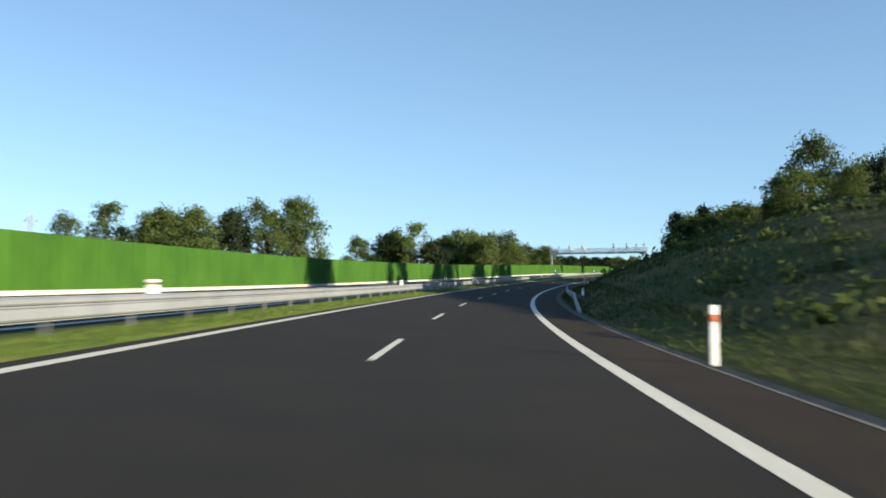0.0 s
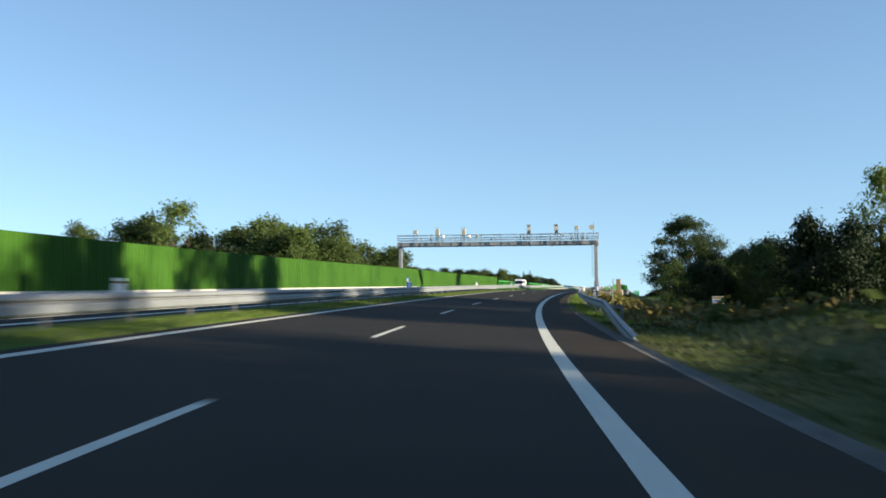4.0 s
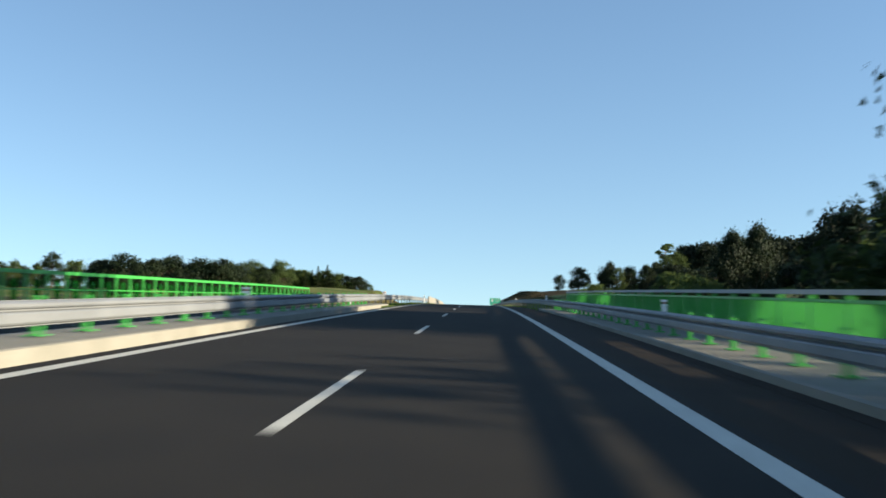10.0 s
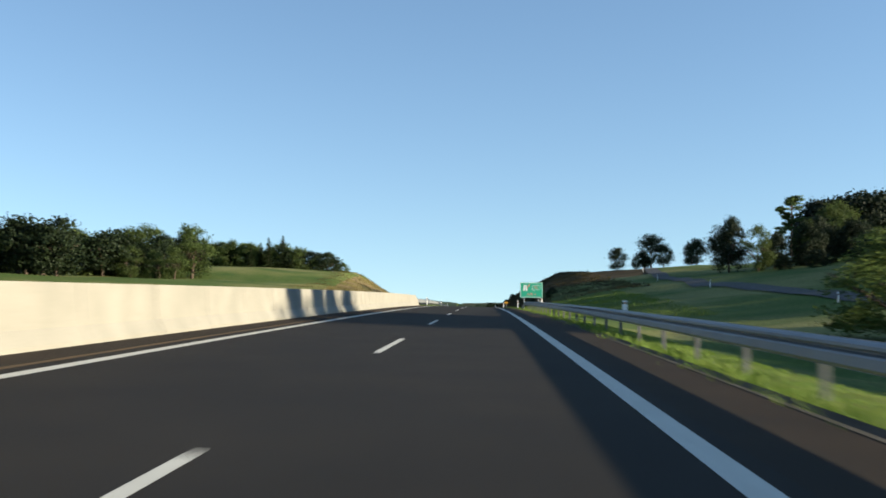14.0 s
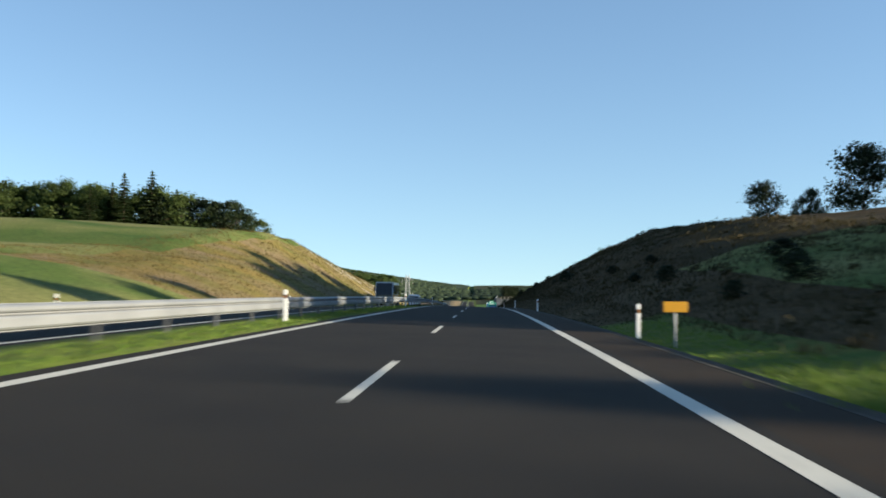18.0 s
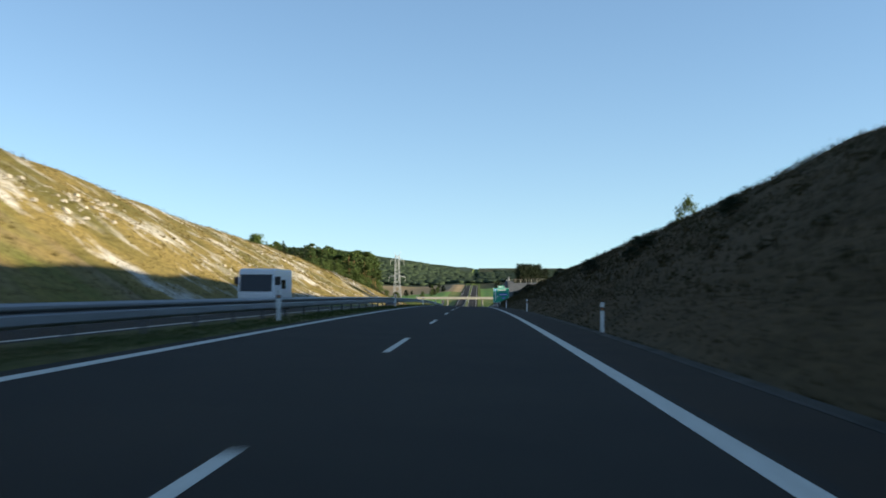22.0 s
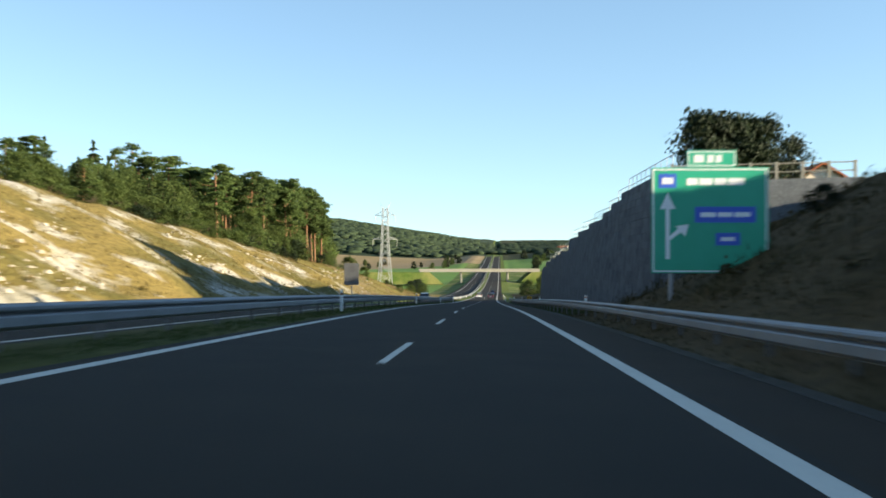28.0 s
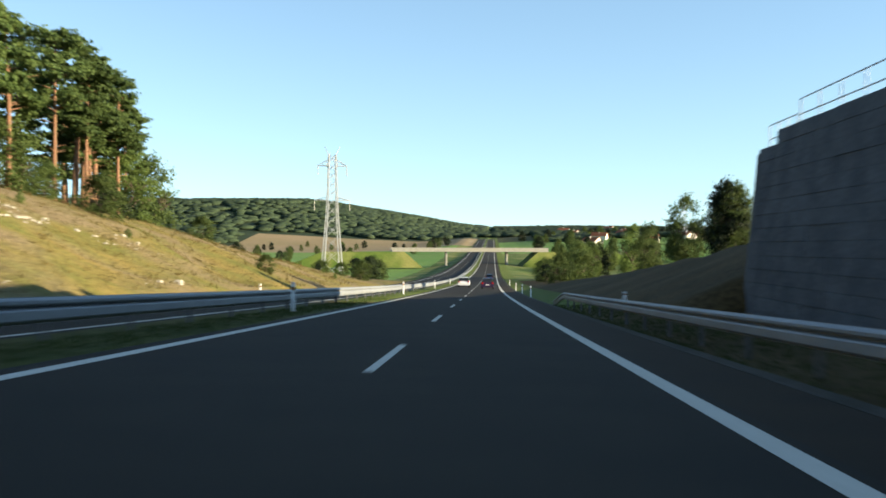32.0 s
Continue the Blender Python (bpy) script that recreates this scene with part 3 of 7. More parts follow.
# ---- the two carriageways ----
FAR = srange(-150, 1420, 4) + srange(1430, 2500, 15)
road = ribbon("road", FAR, [(-4.1, -0.3), (-4.1, 0.0), (3.9, 0.0), (3.9, -0.3)], ASPHALT)
tagged(road, "dark grey asphalt carriageway with two lanes", "road", kind="structure")
sh = ribbon("hard_shoulder", FAR, [(3.9, -0.3), (3.9, 0.0), (5.2, 0.0), (5.2, -0.3)], SHOULDER)
tagged(sh, "brownish asphalt hard shoulder beside the lanes", "road", kind="structure")
opp = ribbon("opposite_road", FAR, [(-15.8, -0.3), (-15.8, 0.0), (-6.45, 0.0), (-6.45, -0.3)], ASPHALT)
tagged(opp, "asphalt carriageway for oncoming traffic behind the median rail", "road", kind="structure")
pave = ribbon("median_pavement", srange(505, 620, 4), [(-6.4, -0.2), (-6.4, 0.035), (-4.1, 0.03), (-4.1, -0.2)], SHOULDER)
tagged(pave, "asphalt strip at the foot of the concrete barrier", "road", kind="structure")
gut = ribbon("gutter", srange(-150, 346, 4), [(5.2, -0.2), (5.2, 0.006), (5.35, -0.012), (5.5, 0.02), (5.5, -0.2)], GUTTER)
tagged(gut, "pale concrete gutter strip along the shoulder", "gutter", kind="structure")
gut = ribbon("gutter", srange(436, 1420, 4), [(5.2, -0.2), (5.2, 0.006), (5.35, -0.012), (5.5, 0.02), (5.5, -0.2)], DARK_GUTTER)
tagged(gut, "dark concrete gutter along the shoulder", "gutter", kind="structure")


def marking(name, u, w, s_list, label):
    ob = ribbon(name, s_list, [(u - w / 2, 0.004), (u + w / 2, 0.004)], PAINT, closed=False)
    return tagged(ob, label, "road marking", kind="structure")


def shoulder_line(w, label):
    """The edge line on the shoulder side, which runs a little closer to the lanes before the cutting."""
    verts, faces = [], []
    for i, s in enumerate(FAR):
        u = float(np.interp(s, [620, 700], [3.585, 3.63]))
        verts += [R(s, u - w / 2, 0.004), R(s, u + w / 2, 0.004)]
        if i:
            faces.append((2 * i - 2, 2 * i, 2 * i + 1, 2 * i - 1))
    tagged(raw("edge_line", verts, faces, PAINT), label, "road marking", kind="structure")


marking("edge_line", -3.64, 0.24, FAR, "solid white edge line along the median side")
shoulder_line(0.25, "solid white edge line along the shoulder")
marking("opposite_edge_line", -6.95, 0.24, FAR, "solid white edge line of the oncoming lanes")
marking("opposite_edge_line", -14.1, 0.24, FAR, "solid white outer edge line of the oncoming lanes")
lane_marks = base("lane_marking", Matrix.Translation(R(0, 0)), "white dashed line between the two lanes", "road marking", kind="structure")
for k in range(-4, 118):
    for u in (0.0, -10.5):
        if u < 0 and k > 100:
            continue
        s0 = 16.92 * k + (5.0 if u < 0 else 0.0)
        ribbon("dash", [s0, s0 + 2.82, s0 + 5.64], [(u - 0.065, 0.004), (u + 0.065, 0.004)], PAINT, lane_marks, closed=False)

# ---- guard rails ----
W_SEC = [(0.03, 0.0), (0.03, 0.015), (-0.035, 0.04), (-0.06, 0.07), (-0.062, 0.20), (-0.045, 0.225), (0.04, 0.245), (0.04, 0.265), (-0.04, 0.285), (-0.062, 0.31), (-0.062, 0.355), (-0.03, 0.385), (0.03, 0.40), (0.03, 0.41)]


def w_section(side):
    """The folded sheet of a rail; side +1 faces the traffic on its left."""
    face = [(side * x, z) for x, z in W_SEC]
    back = [(side * (x + 0.012), z) for x, z in reversed(W_SEC)]
    return face + back


POST_ZINC = material("post_steel", (0.13, 0.13, 0.13), 0.6, 0.2, second=(0.095, 0.095, 0.095), scale=2.5, fine=20, amount=0.1)
BEAM_LEN = 8.0
BEAM = {sd: mesh_of(prism(bmesh.new(), w_section(sd), 0, BEAM_LEN), "beam", RAIL_ZINC) for sd in (1, -1)}
RAIL_POST = mesh_of(box(bmesh.new(), -0.05, 0.05, -0.02, 0.02, -0.9, 0.64, 0.006), "rail_post", POST_ZINC)
DECK_POST = mesh_of(box(box(bmesh.new(), -0.05, 0.05, -0.05, 0.05, 0.0, 0.66, 0.008), -0.14, 0.14, -0.12, 0.12, 0.0, 0.03, 0.005), "rail_post", GREEN_STEEL)
SPACER = mesh_of(box(bmesh.new(), -0.30, -0.05, -0.04, 0.04, 0.50, 0.60, 0.006), "spacer", POST_ZINC)


def median_low(s):
    return float(np.interp(s, [250, 420, 880, 980], [0.27, 0.34, 0.34, 0.33]))


def guard_rail(s0, s1, u, side, label, low=0.375, step=4.0, deck=None, end_turn=False, start_turn=False, tall=0.88):
    """A rail run made of beam lengths and posts; it may dive into the ground at its ends."""
    thing = base("guard_rail", upright(s0, u), label, "guard rail", "guard rails")
    n = max(1, round((s1 - s0) / BEAM_LEN))
    ln = (s1 - s0) / n
    for i in range(n):
        a, b = s0 + i * ln, s0 + (i + 1) * ln
        za, zb = (low, low) if u > 0 else (median_low(a), median_low(b))
        if start_turn and i < 2:
            za, zb = low - 0.58 * (1 - i / 2), low - 0.58 * (1 - (i + 1) / 2)
        if end_turn and i == n - 1:
            zb = -0.25
        ua = u - 0.5 * max(0.0, 1 - i / 2) * start_turn
        ub = u - 0.5 * max(0.0, 1 - (i + 1) / 2) * start_turn
        pa, pb = R(a, ua, za), R(b, ub, zb)
        y = (pb - pa)
        length = y.length
        y.normalize()
        x = y.cross(Vector((0, 0, 1))).normalized()
        m = Matrix((x, y, x.cross(y))).transposed().to_4x4()
        m.translation = pa
        piece("beam", BEAM[side], m @ Matrix.Diagonal((1, (length + 0.01) / BEAM_LEN, tall if u > 0 else 1, 1)), thing)
    s = s0 + (12.0 if start_turn else 0.5)
    while s < s1 - (6.0 if end_turn else 0.3):
        on = deck and deck[0] < s < deck[1]
        out = 0.34 if u > 0 else -0.14
        piece("post", DECK_POST if on else RAIL_POST, upright(s, u + out, 0.14 if on else 0.0), thing)
        if u > 0:
            piece("spacer", SPACER, upright(s, u + out), thing)
        s += 2.0 if on else step
    return thing


BRIDGE = (350.0, 433.0)
guard_rail(-150, 511, -5.4, -1, "galvanised steel guard rail along the grassy median", deck=(352, 428))
guard_rail(615, 1420, -5.4, -1, "galvanised steel guard rail along the grassy median")
guard_rail(1420, 2100, -5.4, -1, "galvanised steel guard rail along the median in the valley", step=8)
guard_rail(47, 110, 6.06, 1, "galvanised steel guard rail beside the cut slope", start_turn=True, end_turn=True)
guard_rail(172, 616, 6.06, 1, "galvanised steel guard rail on the embankment and bridge", start_turn=True, end_turn=True, deck=(350, 432))
guard_rail(959, 1238, 6.12, 1, "galvanised steel guard rail in front of the retaining wall", low=0.37, start_turn=True, end_turn=True, tall=0.96)

# ---- concrete median barrier ----
barrier = base("concrete_barrier", upright(508, -5.3), "cream precast concrete median barrier with tapered ends", "concrete barrier")
B_SEC = [(-0.30, 0.0), (-0.30, 0.10), (-0.16, 0.35), (-0.10, 1.10), (0.10, 1.10), (0.16, 0.35), (0.30, 0.10), (0.30, 0.0)]
s = 512.0
while s < 611:
    ln = 4.0
    bm = bmesh.new()
    prism(bm, B_SEC, 0.02, ln - 0.02)
    part("barrier_block", bm, PALE_CONCRETE, barrier, m=along(s, s + ln, -5.3))
    s += ln
for s0, s1, h0, h1 in ((511.0, 512.0, 0.55, 1.10), (612.0, 616.5, 1.10, 0.45)):
    verts, faces = [], []
    for ss_, hh in ((s0, h0), (s1, h1)):
        for x, z in B_SEC:
            verts.append(R(ss_, -5.3 + x, z * (hh / 1.1)))
    n = len(B_SEC)
    for j in range(n):
        faces.append((j, j + n, (j + 1) % n + n, (j + 1) % n))
    faces += [tuple(range(n)), tuple(reversed(range(n, 2 * n)))]
    raw("barrier_end", verts, faces, PALE_CONCRETE, barrier)

# ---- green noise wall on the far side ----
PAN = 4.0


def panel_mesh():
    """A panel of folded sheet with broad and narrow ribs in turn."""
    sec, y = [], 0.0
    for wide in (0.34, 0.20, 0.30, 0.16, 0.36, 0.22, 0.30, 0.18, 0.34, 0.20):
        sec += [(0.0, y), (0.0, y + wide * 0.42), (0.085, y + wide * 0.58), (0.085, y + wide * 0.92)]
        y += wide * 4.0 / 2.6
        sec += [(0.085, y - 0.09), (0.0, y - 0.02)]
    sec.append((0.0, PAN))
    verts, faces = [], []
    for z in (0.0, 2.36):
        for x, yy in sec:
            verts.append((x, yy, z))
        for x, yy in reversed(sec):
            verts.append((x - 0.06, yy, z))
    n = 2 * len(sec)
    for j in range(n):
        faces.append((j, (j + 1) % n, (j + 1) % n + n, j + n))
    faces.append(tuple(range(n, 2 * n)))
    me = bpy.data.meshes.new("wall_panel")
    me.from_pydata(verts, [], faces)
    me.materials.append(GREEN_PANEL)
    return me


PANEL = panel_mesh()
WALL_POST = mesh_of(box(bmesh.new(), -0.08, 0.055, -0.06, 0.06, -0.6, 2.44, 0.01), "wall_post", GREEN_PANEL)
WALL_FOOT = mesh_of(box(bmesh.new(), -0.09, 0.09, 0.0, PAN, -0.5, 0.16, 0.01), "plinth", CONCRETE)
UW = -16.7


def wall_base(s, u):
    return zroad(s, -15.8) + 0.02


noise_wall = base("noise_wall", upright(0, UW, ground=wall_base), "tall bright green corrugated metal noise wall", "noise wall", kind="structure")
s = -148.0
while s < 358:
    m = along(s, s + PAN, UW, 0.0, wall_base)
    if not 289.5 < s < 290.5:
        piece("panel", PANEL, m @ Matrix.Translation((0, 0, 0.14)), noise_wall)
    piece("plinth", WALL_FOOT, m, noise_wall)
    piece("post", WALL_POST, upright(s, UW, ground=wall_base), noise_wall)
    s += PAN

# ---- bridge with green parapets ----
deck = base("road_bridge", upright(390, -5), "concrete road bridge deck with kerbs and walkway", "bridge", kind="structure")
bs = srange(BRIDGE[0], BRIDGE[1], 2)
ribbon("deck_slab", bs, [(-17.4, -1.1), (-17.4, -0.32), (8.6, -0.32), (8.6, -1.1)], CONCRETE, deck)
ribbon("kerb", bs, [(5.5, -0.3), (5.5, 0.11), (5.56, 0.13), (8.5, 0.13), (8.5, -0.3)], PALE_CONCRETE, deck)
ribbon("median_strip", bs, [(-6.4, -0.3), (-6.4, 0.12), (-4.75, 0.12), (-4.70, 0.10), (-4.70, -0.3)], PALE_CONCRETE, deck)
ribbon("gutter_strip", bs, [(5.2, -0.2), (5.2, 0.004), (5.5, 0.0), (5.5, -0.2)], SHOULDER, deck)
for s0 in (BRIDGE[0] - 0.6, BRIDGE[1] - 0.4):
    ribbon("abutment", [s0, s0 + 1.0], [(-17.4, -7), (-17.4, -0.33), (8.6, -0.33), (8.6, -7)], CONCRETE, deck)


def parapet(s0, s1, u, h, filled, label):
    """Green steel parapet: top rail, posts, and upright bars or an open infill."""
    thing = base("bridge_parapet", upright(s0, u), label, "parapet", "bridge parapets")
    lift = 0.13 if u > 0 else 0.1
    tk = 0.045 if filled else 0.075
    ribbon("top_rail", srange(s0, s1, 4), [(u - 0.06, lift + h - tk), (u - 0.06, lift + h + tk), (u + 0.06, lift + h + tk), (u + 0.06, lift + h - tk)], ZINC if filled else GREEN_STEEL, thing, "pale steel handrail" if filled else "")
    if filled:
        ribbon("second_rail", srange(s0, s1, 4), [(u - 0.03, lift + h - 0.19), (u - 0.03, lift + h - 0.13), (u + 0.03, lift + h - 0.13), (u + 0.03, lift + h - 0.19)], GREEN_STEEL, thing)
    ribbon("bottom_rail", srange(s0, s1, 4), [(u - 0.03, lift + 0.06), (u - 0.03, lift + 0.12), (u + 0.03, lift + 0.12), (u + 0.03, lift + 0.06)], GREEN_STEEL, thing)
    post = mesh_of(box(bmesh.new(), -0.05, 0.05, -0.05, 0.05, 0.0, h, 0.006), "parapet_post", GREEN_STEEL)
    s = s0
    while s <= s1 + 0.01:
        piece("post", post, upright(s, u, lift), thing)
        s += 2.0
    if filled:
        bm = bmesh.new()
        for k in range(1, 16):
            box(bm, -0.035, 0.035, k * 0.125 - 0.006, k * 0.125 + 0.006, 0.12, h - 0.19)
        bars = mesh_of(bm, "bar_panel", GREEN_STEEL)
        s = s0
        while s < s1 - 1:
            piece("bar_panel", bars, along(s, s + 2, u, lift), thing)
            s += 2.0
    else:
        ribbon("mid_rail", srange(s0, s1, 4), [(u - 0.025, lift + h * 0.55), (u - 0.025, lift + h * 0.55 + 0.05), (u + 0.025, lift + h * 0.55 + 0.05), (u + 0.025, lift + h * 0.55)], GREEN_STEEL, thing)
        slab = mesh_of(box(bmesh.new(), -0.02, 0.02, -0.28, 0.28, 0.14, h - 0.3), "infill", GREEN_SHEET)
        s = s0 + 1.0
        while s < s1:
            piece("infill", slab, upright(s, u, lift), thing)
            s += 2.0
    return thing


parapet(356, 438, 7.9, 1.17, True, "bright green steel bridge parapet with flat upright bars")
parapet(362, 472, -16.6, 1.65, False, "bright green steel bridge parapet with open bays behind the oncoming lanes")

# ---- toll gantry ----
GS = 281.0
gantry = base("toll_gantry", upright(GS, -4.6), "grey steel toll gantry spanning both carriageways", "gantry")
G0, GM = -18.7, upright(GS, 0.0)
BW = 26.6                       # length of the beam
gz = 6.05                       # underside over the centre line
GANTRY_STEEL = material("gantry_steel", (0.20, 0.215, 0.23), 0.6, 0.2, second=(0.16, 0.175, 0.19), scale=1.2, fine=15, amount=0.12, spec=0.3)
GANTRY_BOX = material("gantry_box", (0.34, 0.32, 0.26), 0.6, second=(0.28, 0.26, 0.21), scale=2.0, amount=0.08, spec=0.2)


def gpart(name, bm, mat, label="", parent=None):
    return part(name, bm, mat, parent or gantry, label, m=GM)


gpart("beam", box(bmesh.new(), G0, G0 + BW, -0.55, 0.55, gz + 0.04, gz + 0.55, 0.02), GANTRY_STEEL)
gpart("bottom_flange", box(bmesh.new(), G0, G0 + BW - 0.9, -0.62, 0.62, gz, gz + 0.036, 0.01), POST_ZINC, "dark flange under the beam")
for x in (G0 + 0.36, G0 + BW - 0.32):
    bm = bmesh.new()
    box(bm, x - 0.22, x + 0.22, -0.26, 0.26, -1.4 if x > 0 else -0.3, gz, 0.05)
    box(bm, x - 0.32, x + 0.32, -0.40, 0.40, gz - 0.09, gz - 0.004, 0.01)
    gpart("column", bm, GANTRY_STEEL)
for y in (-0.54, 0.54):
    for h in (0.82, 1.12, 1.50):
        gpart("handrail", tube(bmesh.new(), (G0, y, gz + h), (G0 + BW, y, gz + h), 0.034), GANTRY_STEEL)
    for i in range(11):
        x = G0 + 0.04 + i * (BW - 0.08) / 10 + (0.0 if y < 0 or i in (0, 10) else 0.45)
        gpart("stanchion", box(bmesh.new(), x - 0.03, x + 0.03, y - 0.03, y + 0.03, gz + 0.5, gz + 1.53), GANTRY_STEEL)
for x in (G0 + 0.03, G0 + BW - 0.03):
    for h in (0.82, 1.12, 1.50):
        gpart("end_rail", tube(bmesh.new(), (x, -0.54, gz + h), (x, 0.54, gz + h), 0.034), GANTRY_STEEL)
for i in range(20):
    x = G0 + 0.7 + i * (BW - 1.4) / 19 + 0.18 * math.sin(i * 2.7)
    gpart("bracket", box(bmesh.new(), x - 0.045, x + 0.045, -0.62, -0.553, gz + 0.05, gz + 0.56, 0.01), GANTRY_STEEL)
for x in (-13.9, -10.6, -6.4, -3.0, 1.9):
    gpart("cable_clamp", box(bmesh.new(), x - 0.09, x + 0.09, -0.45, -0.30, gz - 0.10, gz - 0.004, 0.02), POST_ZINC)


def frame_unit(x, z1, half):
    """Two slim uprights tied by cross bars, in front of the beam."""
    bm = bmesh.new()
    for sx in (-half, half):
        box(bm, x + sx - 0.035, x + sx + 0.035, -0.70, -0.63, gz + 0.08, z1, 0.008)
    zz = gz + 0.85
    while zz < z1 - 0.1:
        box(bm, x - half, x + half, -0.69, -0.64, zz, zz + 0.05)
        zz += 0.42
    return gpart("sensor_frame", bm, GANTRY_STEEL)


# sensors and cameras over the lanes
for x in (-13.2, -9.7):
    unit = frame_unit(x, gz + 2.2, 0.17)
    gpart("camera_housing", box(bmesh.new(), x - 0.25, x + 0.25, -0.80, -0.42, gz + 1.35, gz + 2.30, 0.05), GANTRY_BOX, "tall beige camera housing", unit)
    bm = bmesh.new()
    for k in range(6):
        a0, a1 = -0.55 + 0.3 * k, -0.55 + 0.3 * (k + 1)
        tube(bm, (x - 0.1 + 0.46 * math.sin(a0), -0.62, gz + 2.10 + 0.42 * math.cos(a0)), (x - 0.1 + 0.46 * math.sin(a1), -0.62, gz + 2.10 + 0.42 * math.cos(a1)), 0.022, n=6)
    gpart("hoop", bm, GANTRY_STEEL, "bent steel hoop", unit)
    lamp = gpart("flash_unit", box(bmesh.new(), x + 0.50, x + 0.92, -0.95, -0.60, gz + 1.10, gz + 1.42, 0.08), WHITE, "small white flash unit")
    gpart("bracket", box(bmesh.new(), x + 0.66, x + 0.74, -0.66, -0.58, gz + 0.6, gz + 1.5, 0.01), GANTRY_STEEL, "", lamp)
    gpart("flash_hood", box(bmesh.new(), x + 0.46, x + 0.96, -0.92, -0.58, gz + 1.44, gz + 1.52, 0.02), POST_ZINC, "", lamp)
for x in (-1.1, 2.48):
    unit = frame_unit(x, gz + 2.45, 0.21)
    gpart("camera_housing", box(bmesh.new(), x - 0.20, x + 0.18, -0.62, -0.36, gz + 1.55, gz + 2.60, 0.03), GANTRY_STEEL, "grey camera housing", unit)
    bm = bmesh.new()
    tube(bm, (x + 0.0, -1.02, gz + 2.12), (x + 0.0, -0.70, gz + 2.32), 0.27, 0.10, 16)
    gpart("reflector_lamp", bm, WHITE, "round white lamp", unit)
    gpart("hood", box(bmesh.new(), x - 0.30, x + 0.26, -0.95, -0.35, gz + 2.60, gz + 2.68, 0.03), GANTRY_BOX, "", unit)
for x, z0, z1, w in ((-16.2, 1.70, 2.18, 0.26), (5.1, 1.98, 2.44, 0.25)):
    unit = frame_unit(x, gz + z0 + 0.04, w - 0.05)
    gpart("sensor", box(bmesh.new(), x - w, x + w, -0.80, -0.52, gz + z0, gz + z1, 0.03), GANTRY_BOX, "square beige sensor box", unit)
for x in (-7.9, 3.36):
    gpart("junction_box", box(bmesh.new(), x - 0.12, x + 0.12, -0.70, -0.575, gz + 1.15, gz + 1.48, 0.02), GANTRY_BOX, "small grey junction box")
for x in (-14.1, -6.0, -1.75, 1.68, 4.40, 5.85, 6.48):
    pair = gpart("antenna_bar", box(bmesh.new(), x - 0.035, x + 0.035, -0.80, -0.72, gz - 0.02, gz + 1.54, 0.012), GANTRY_STEEL, "pale upright antenna bar")
    if x not in (-6.0, 6.48):
        gpart("second_bar", box(bmesh.new(), x + 0.13, x + 0.19, -0.78, -0.72, gz + 0.10, gz + 1.52, 0.012), GANTRY_STEEL, "", pair)
    gpart("joint", box(bmesh.new(), x - 0.08, x + 0.09, -0.84, -0.68, gz + 0.72, gz + 0.92, 0.03), BLACK, "dark joint", pair)
gpart("antenna_disc", tube(bmesh.new(), (7.05, -0.80, gz + 2.22), (7.05, -0.66, gz + 2.22), 0.33, 0.33, 28), GANTRY_BOX, "round cream antenna disc")
gpart("antenna_pole", tube(bmesh.new(), (7.30, -0.66, gz - 0.6), (7.30, -0.66, gz + 2.95), 0.035), GANTRY_STEEL)
gpart("control_box", box(bmesh.new(), 7.55, 7.82, -0.74, -0.556, gz + 0.28, gz + 0.58, 0.02), GANTRY_BOX)
gpart("ladder", box(box(bmesh.new(), 7.28, 7.32, -0.34, -0.30, 1.9, gz + 0.02), 7.02, 7.06, -0.34, -0.30, 1.9, gz + 0.02), GANTRY_STEEL)
for i in range(13):
    gpart("rung", tube(bmesh.new(), (7.04, -0.32, 2.1 + i * 0.3), (7.30, -0.32, 2.1 + i * 0.3), 0.014), GANTRY_STEEL)

# cabinets at the foot of the gantry
def cabinet(s, u, w, d, h, label):
    c = base("roadside_cabinet", upright(s, u, ground=lambda a, b: -0.7), label, "cabinet", "gantry cabinets")
    m = c.matrix_world.copy()
    part("plinth", box(bmesh.new(), -w / 2 - 0.05, w / 2 + 0.05, -d / 2 - 0.05, d / 2 + 0.05, -1.6, 0.15, 0.02), CONCRETE, c, m=m)
    part("body", box(bmesh.new(), -w / 2, w / 2, -d / 2, d / 2, 0.15, h, 0.02), PALE_CONCRETE, c, m=m)
    part("roof", box(bmesh.new(), -w / 2 - 0.06, w / 2 + 0.06, -d / 2 - 0.06, d / 2 + 0.06, h, h + 0.07, 0.02), ZINC, c, m=m)
    part("door", box(bmesh.new(), -w / 2 + 0.06, w / 2 - 0.06, -d / 2 - 0.02, -d / 2 + 0.002, 0.25, h - 0.08, 0.01), PALE_CONCRETE, c, m=m)


cabinet(284.6, 7.55, 0.62, 0.9, 1.75, "pale steel roadside cabinet beside the gantry column")
cabinet(288.2, 7.45, 0.62, 1.1, 2.0, "tall grey steel roadside cabinet beyond the gantry column")
fence = base("service_fence", upright(281.6, 9.0, ground=lambda a, b: -0.9), "low pale steel bar fence round the gantry foot", "fence")
fm = upright(281.6, 9.0, ground=lambda a, b: -0.9)
for x in (-0.9, 0.35, 0.62):
    part("post", box(bmesh.new(), x - 0.035, x + 0.035, -0.035, 0.035, -0.8, 2.3 if x > 0.5 else 1.55, 0.008), ZINC, fence, m=fm)
for z in (0.75, 1.48):
    part("rail", box(bmesh.new(), -0.9, 0.62, -0.02, 0.02, z, z + 0.04), ZINC, fence, m=fm)
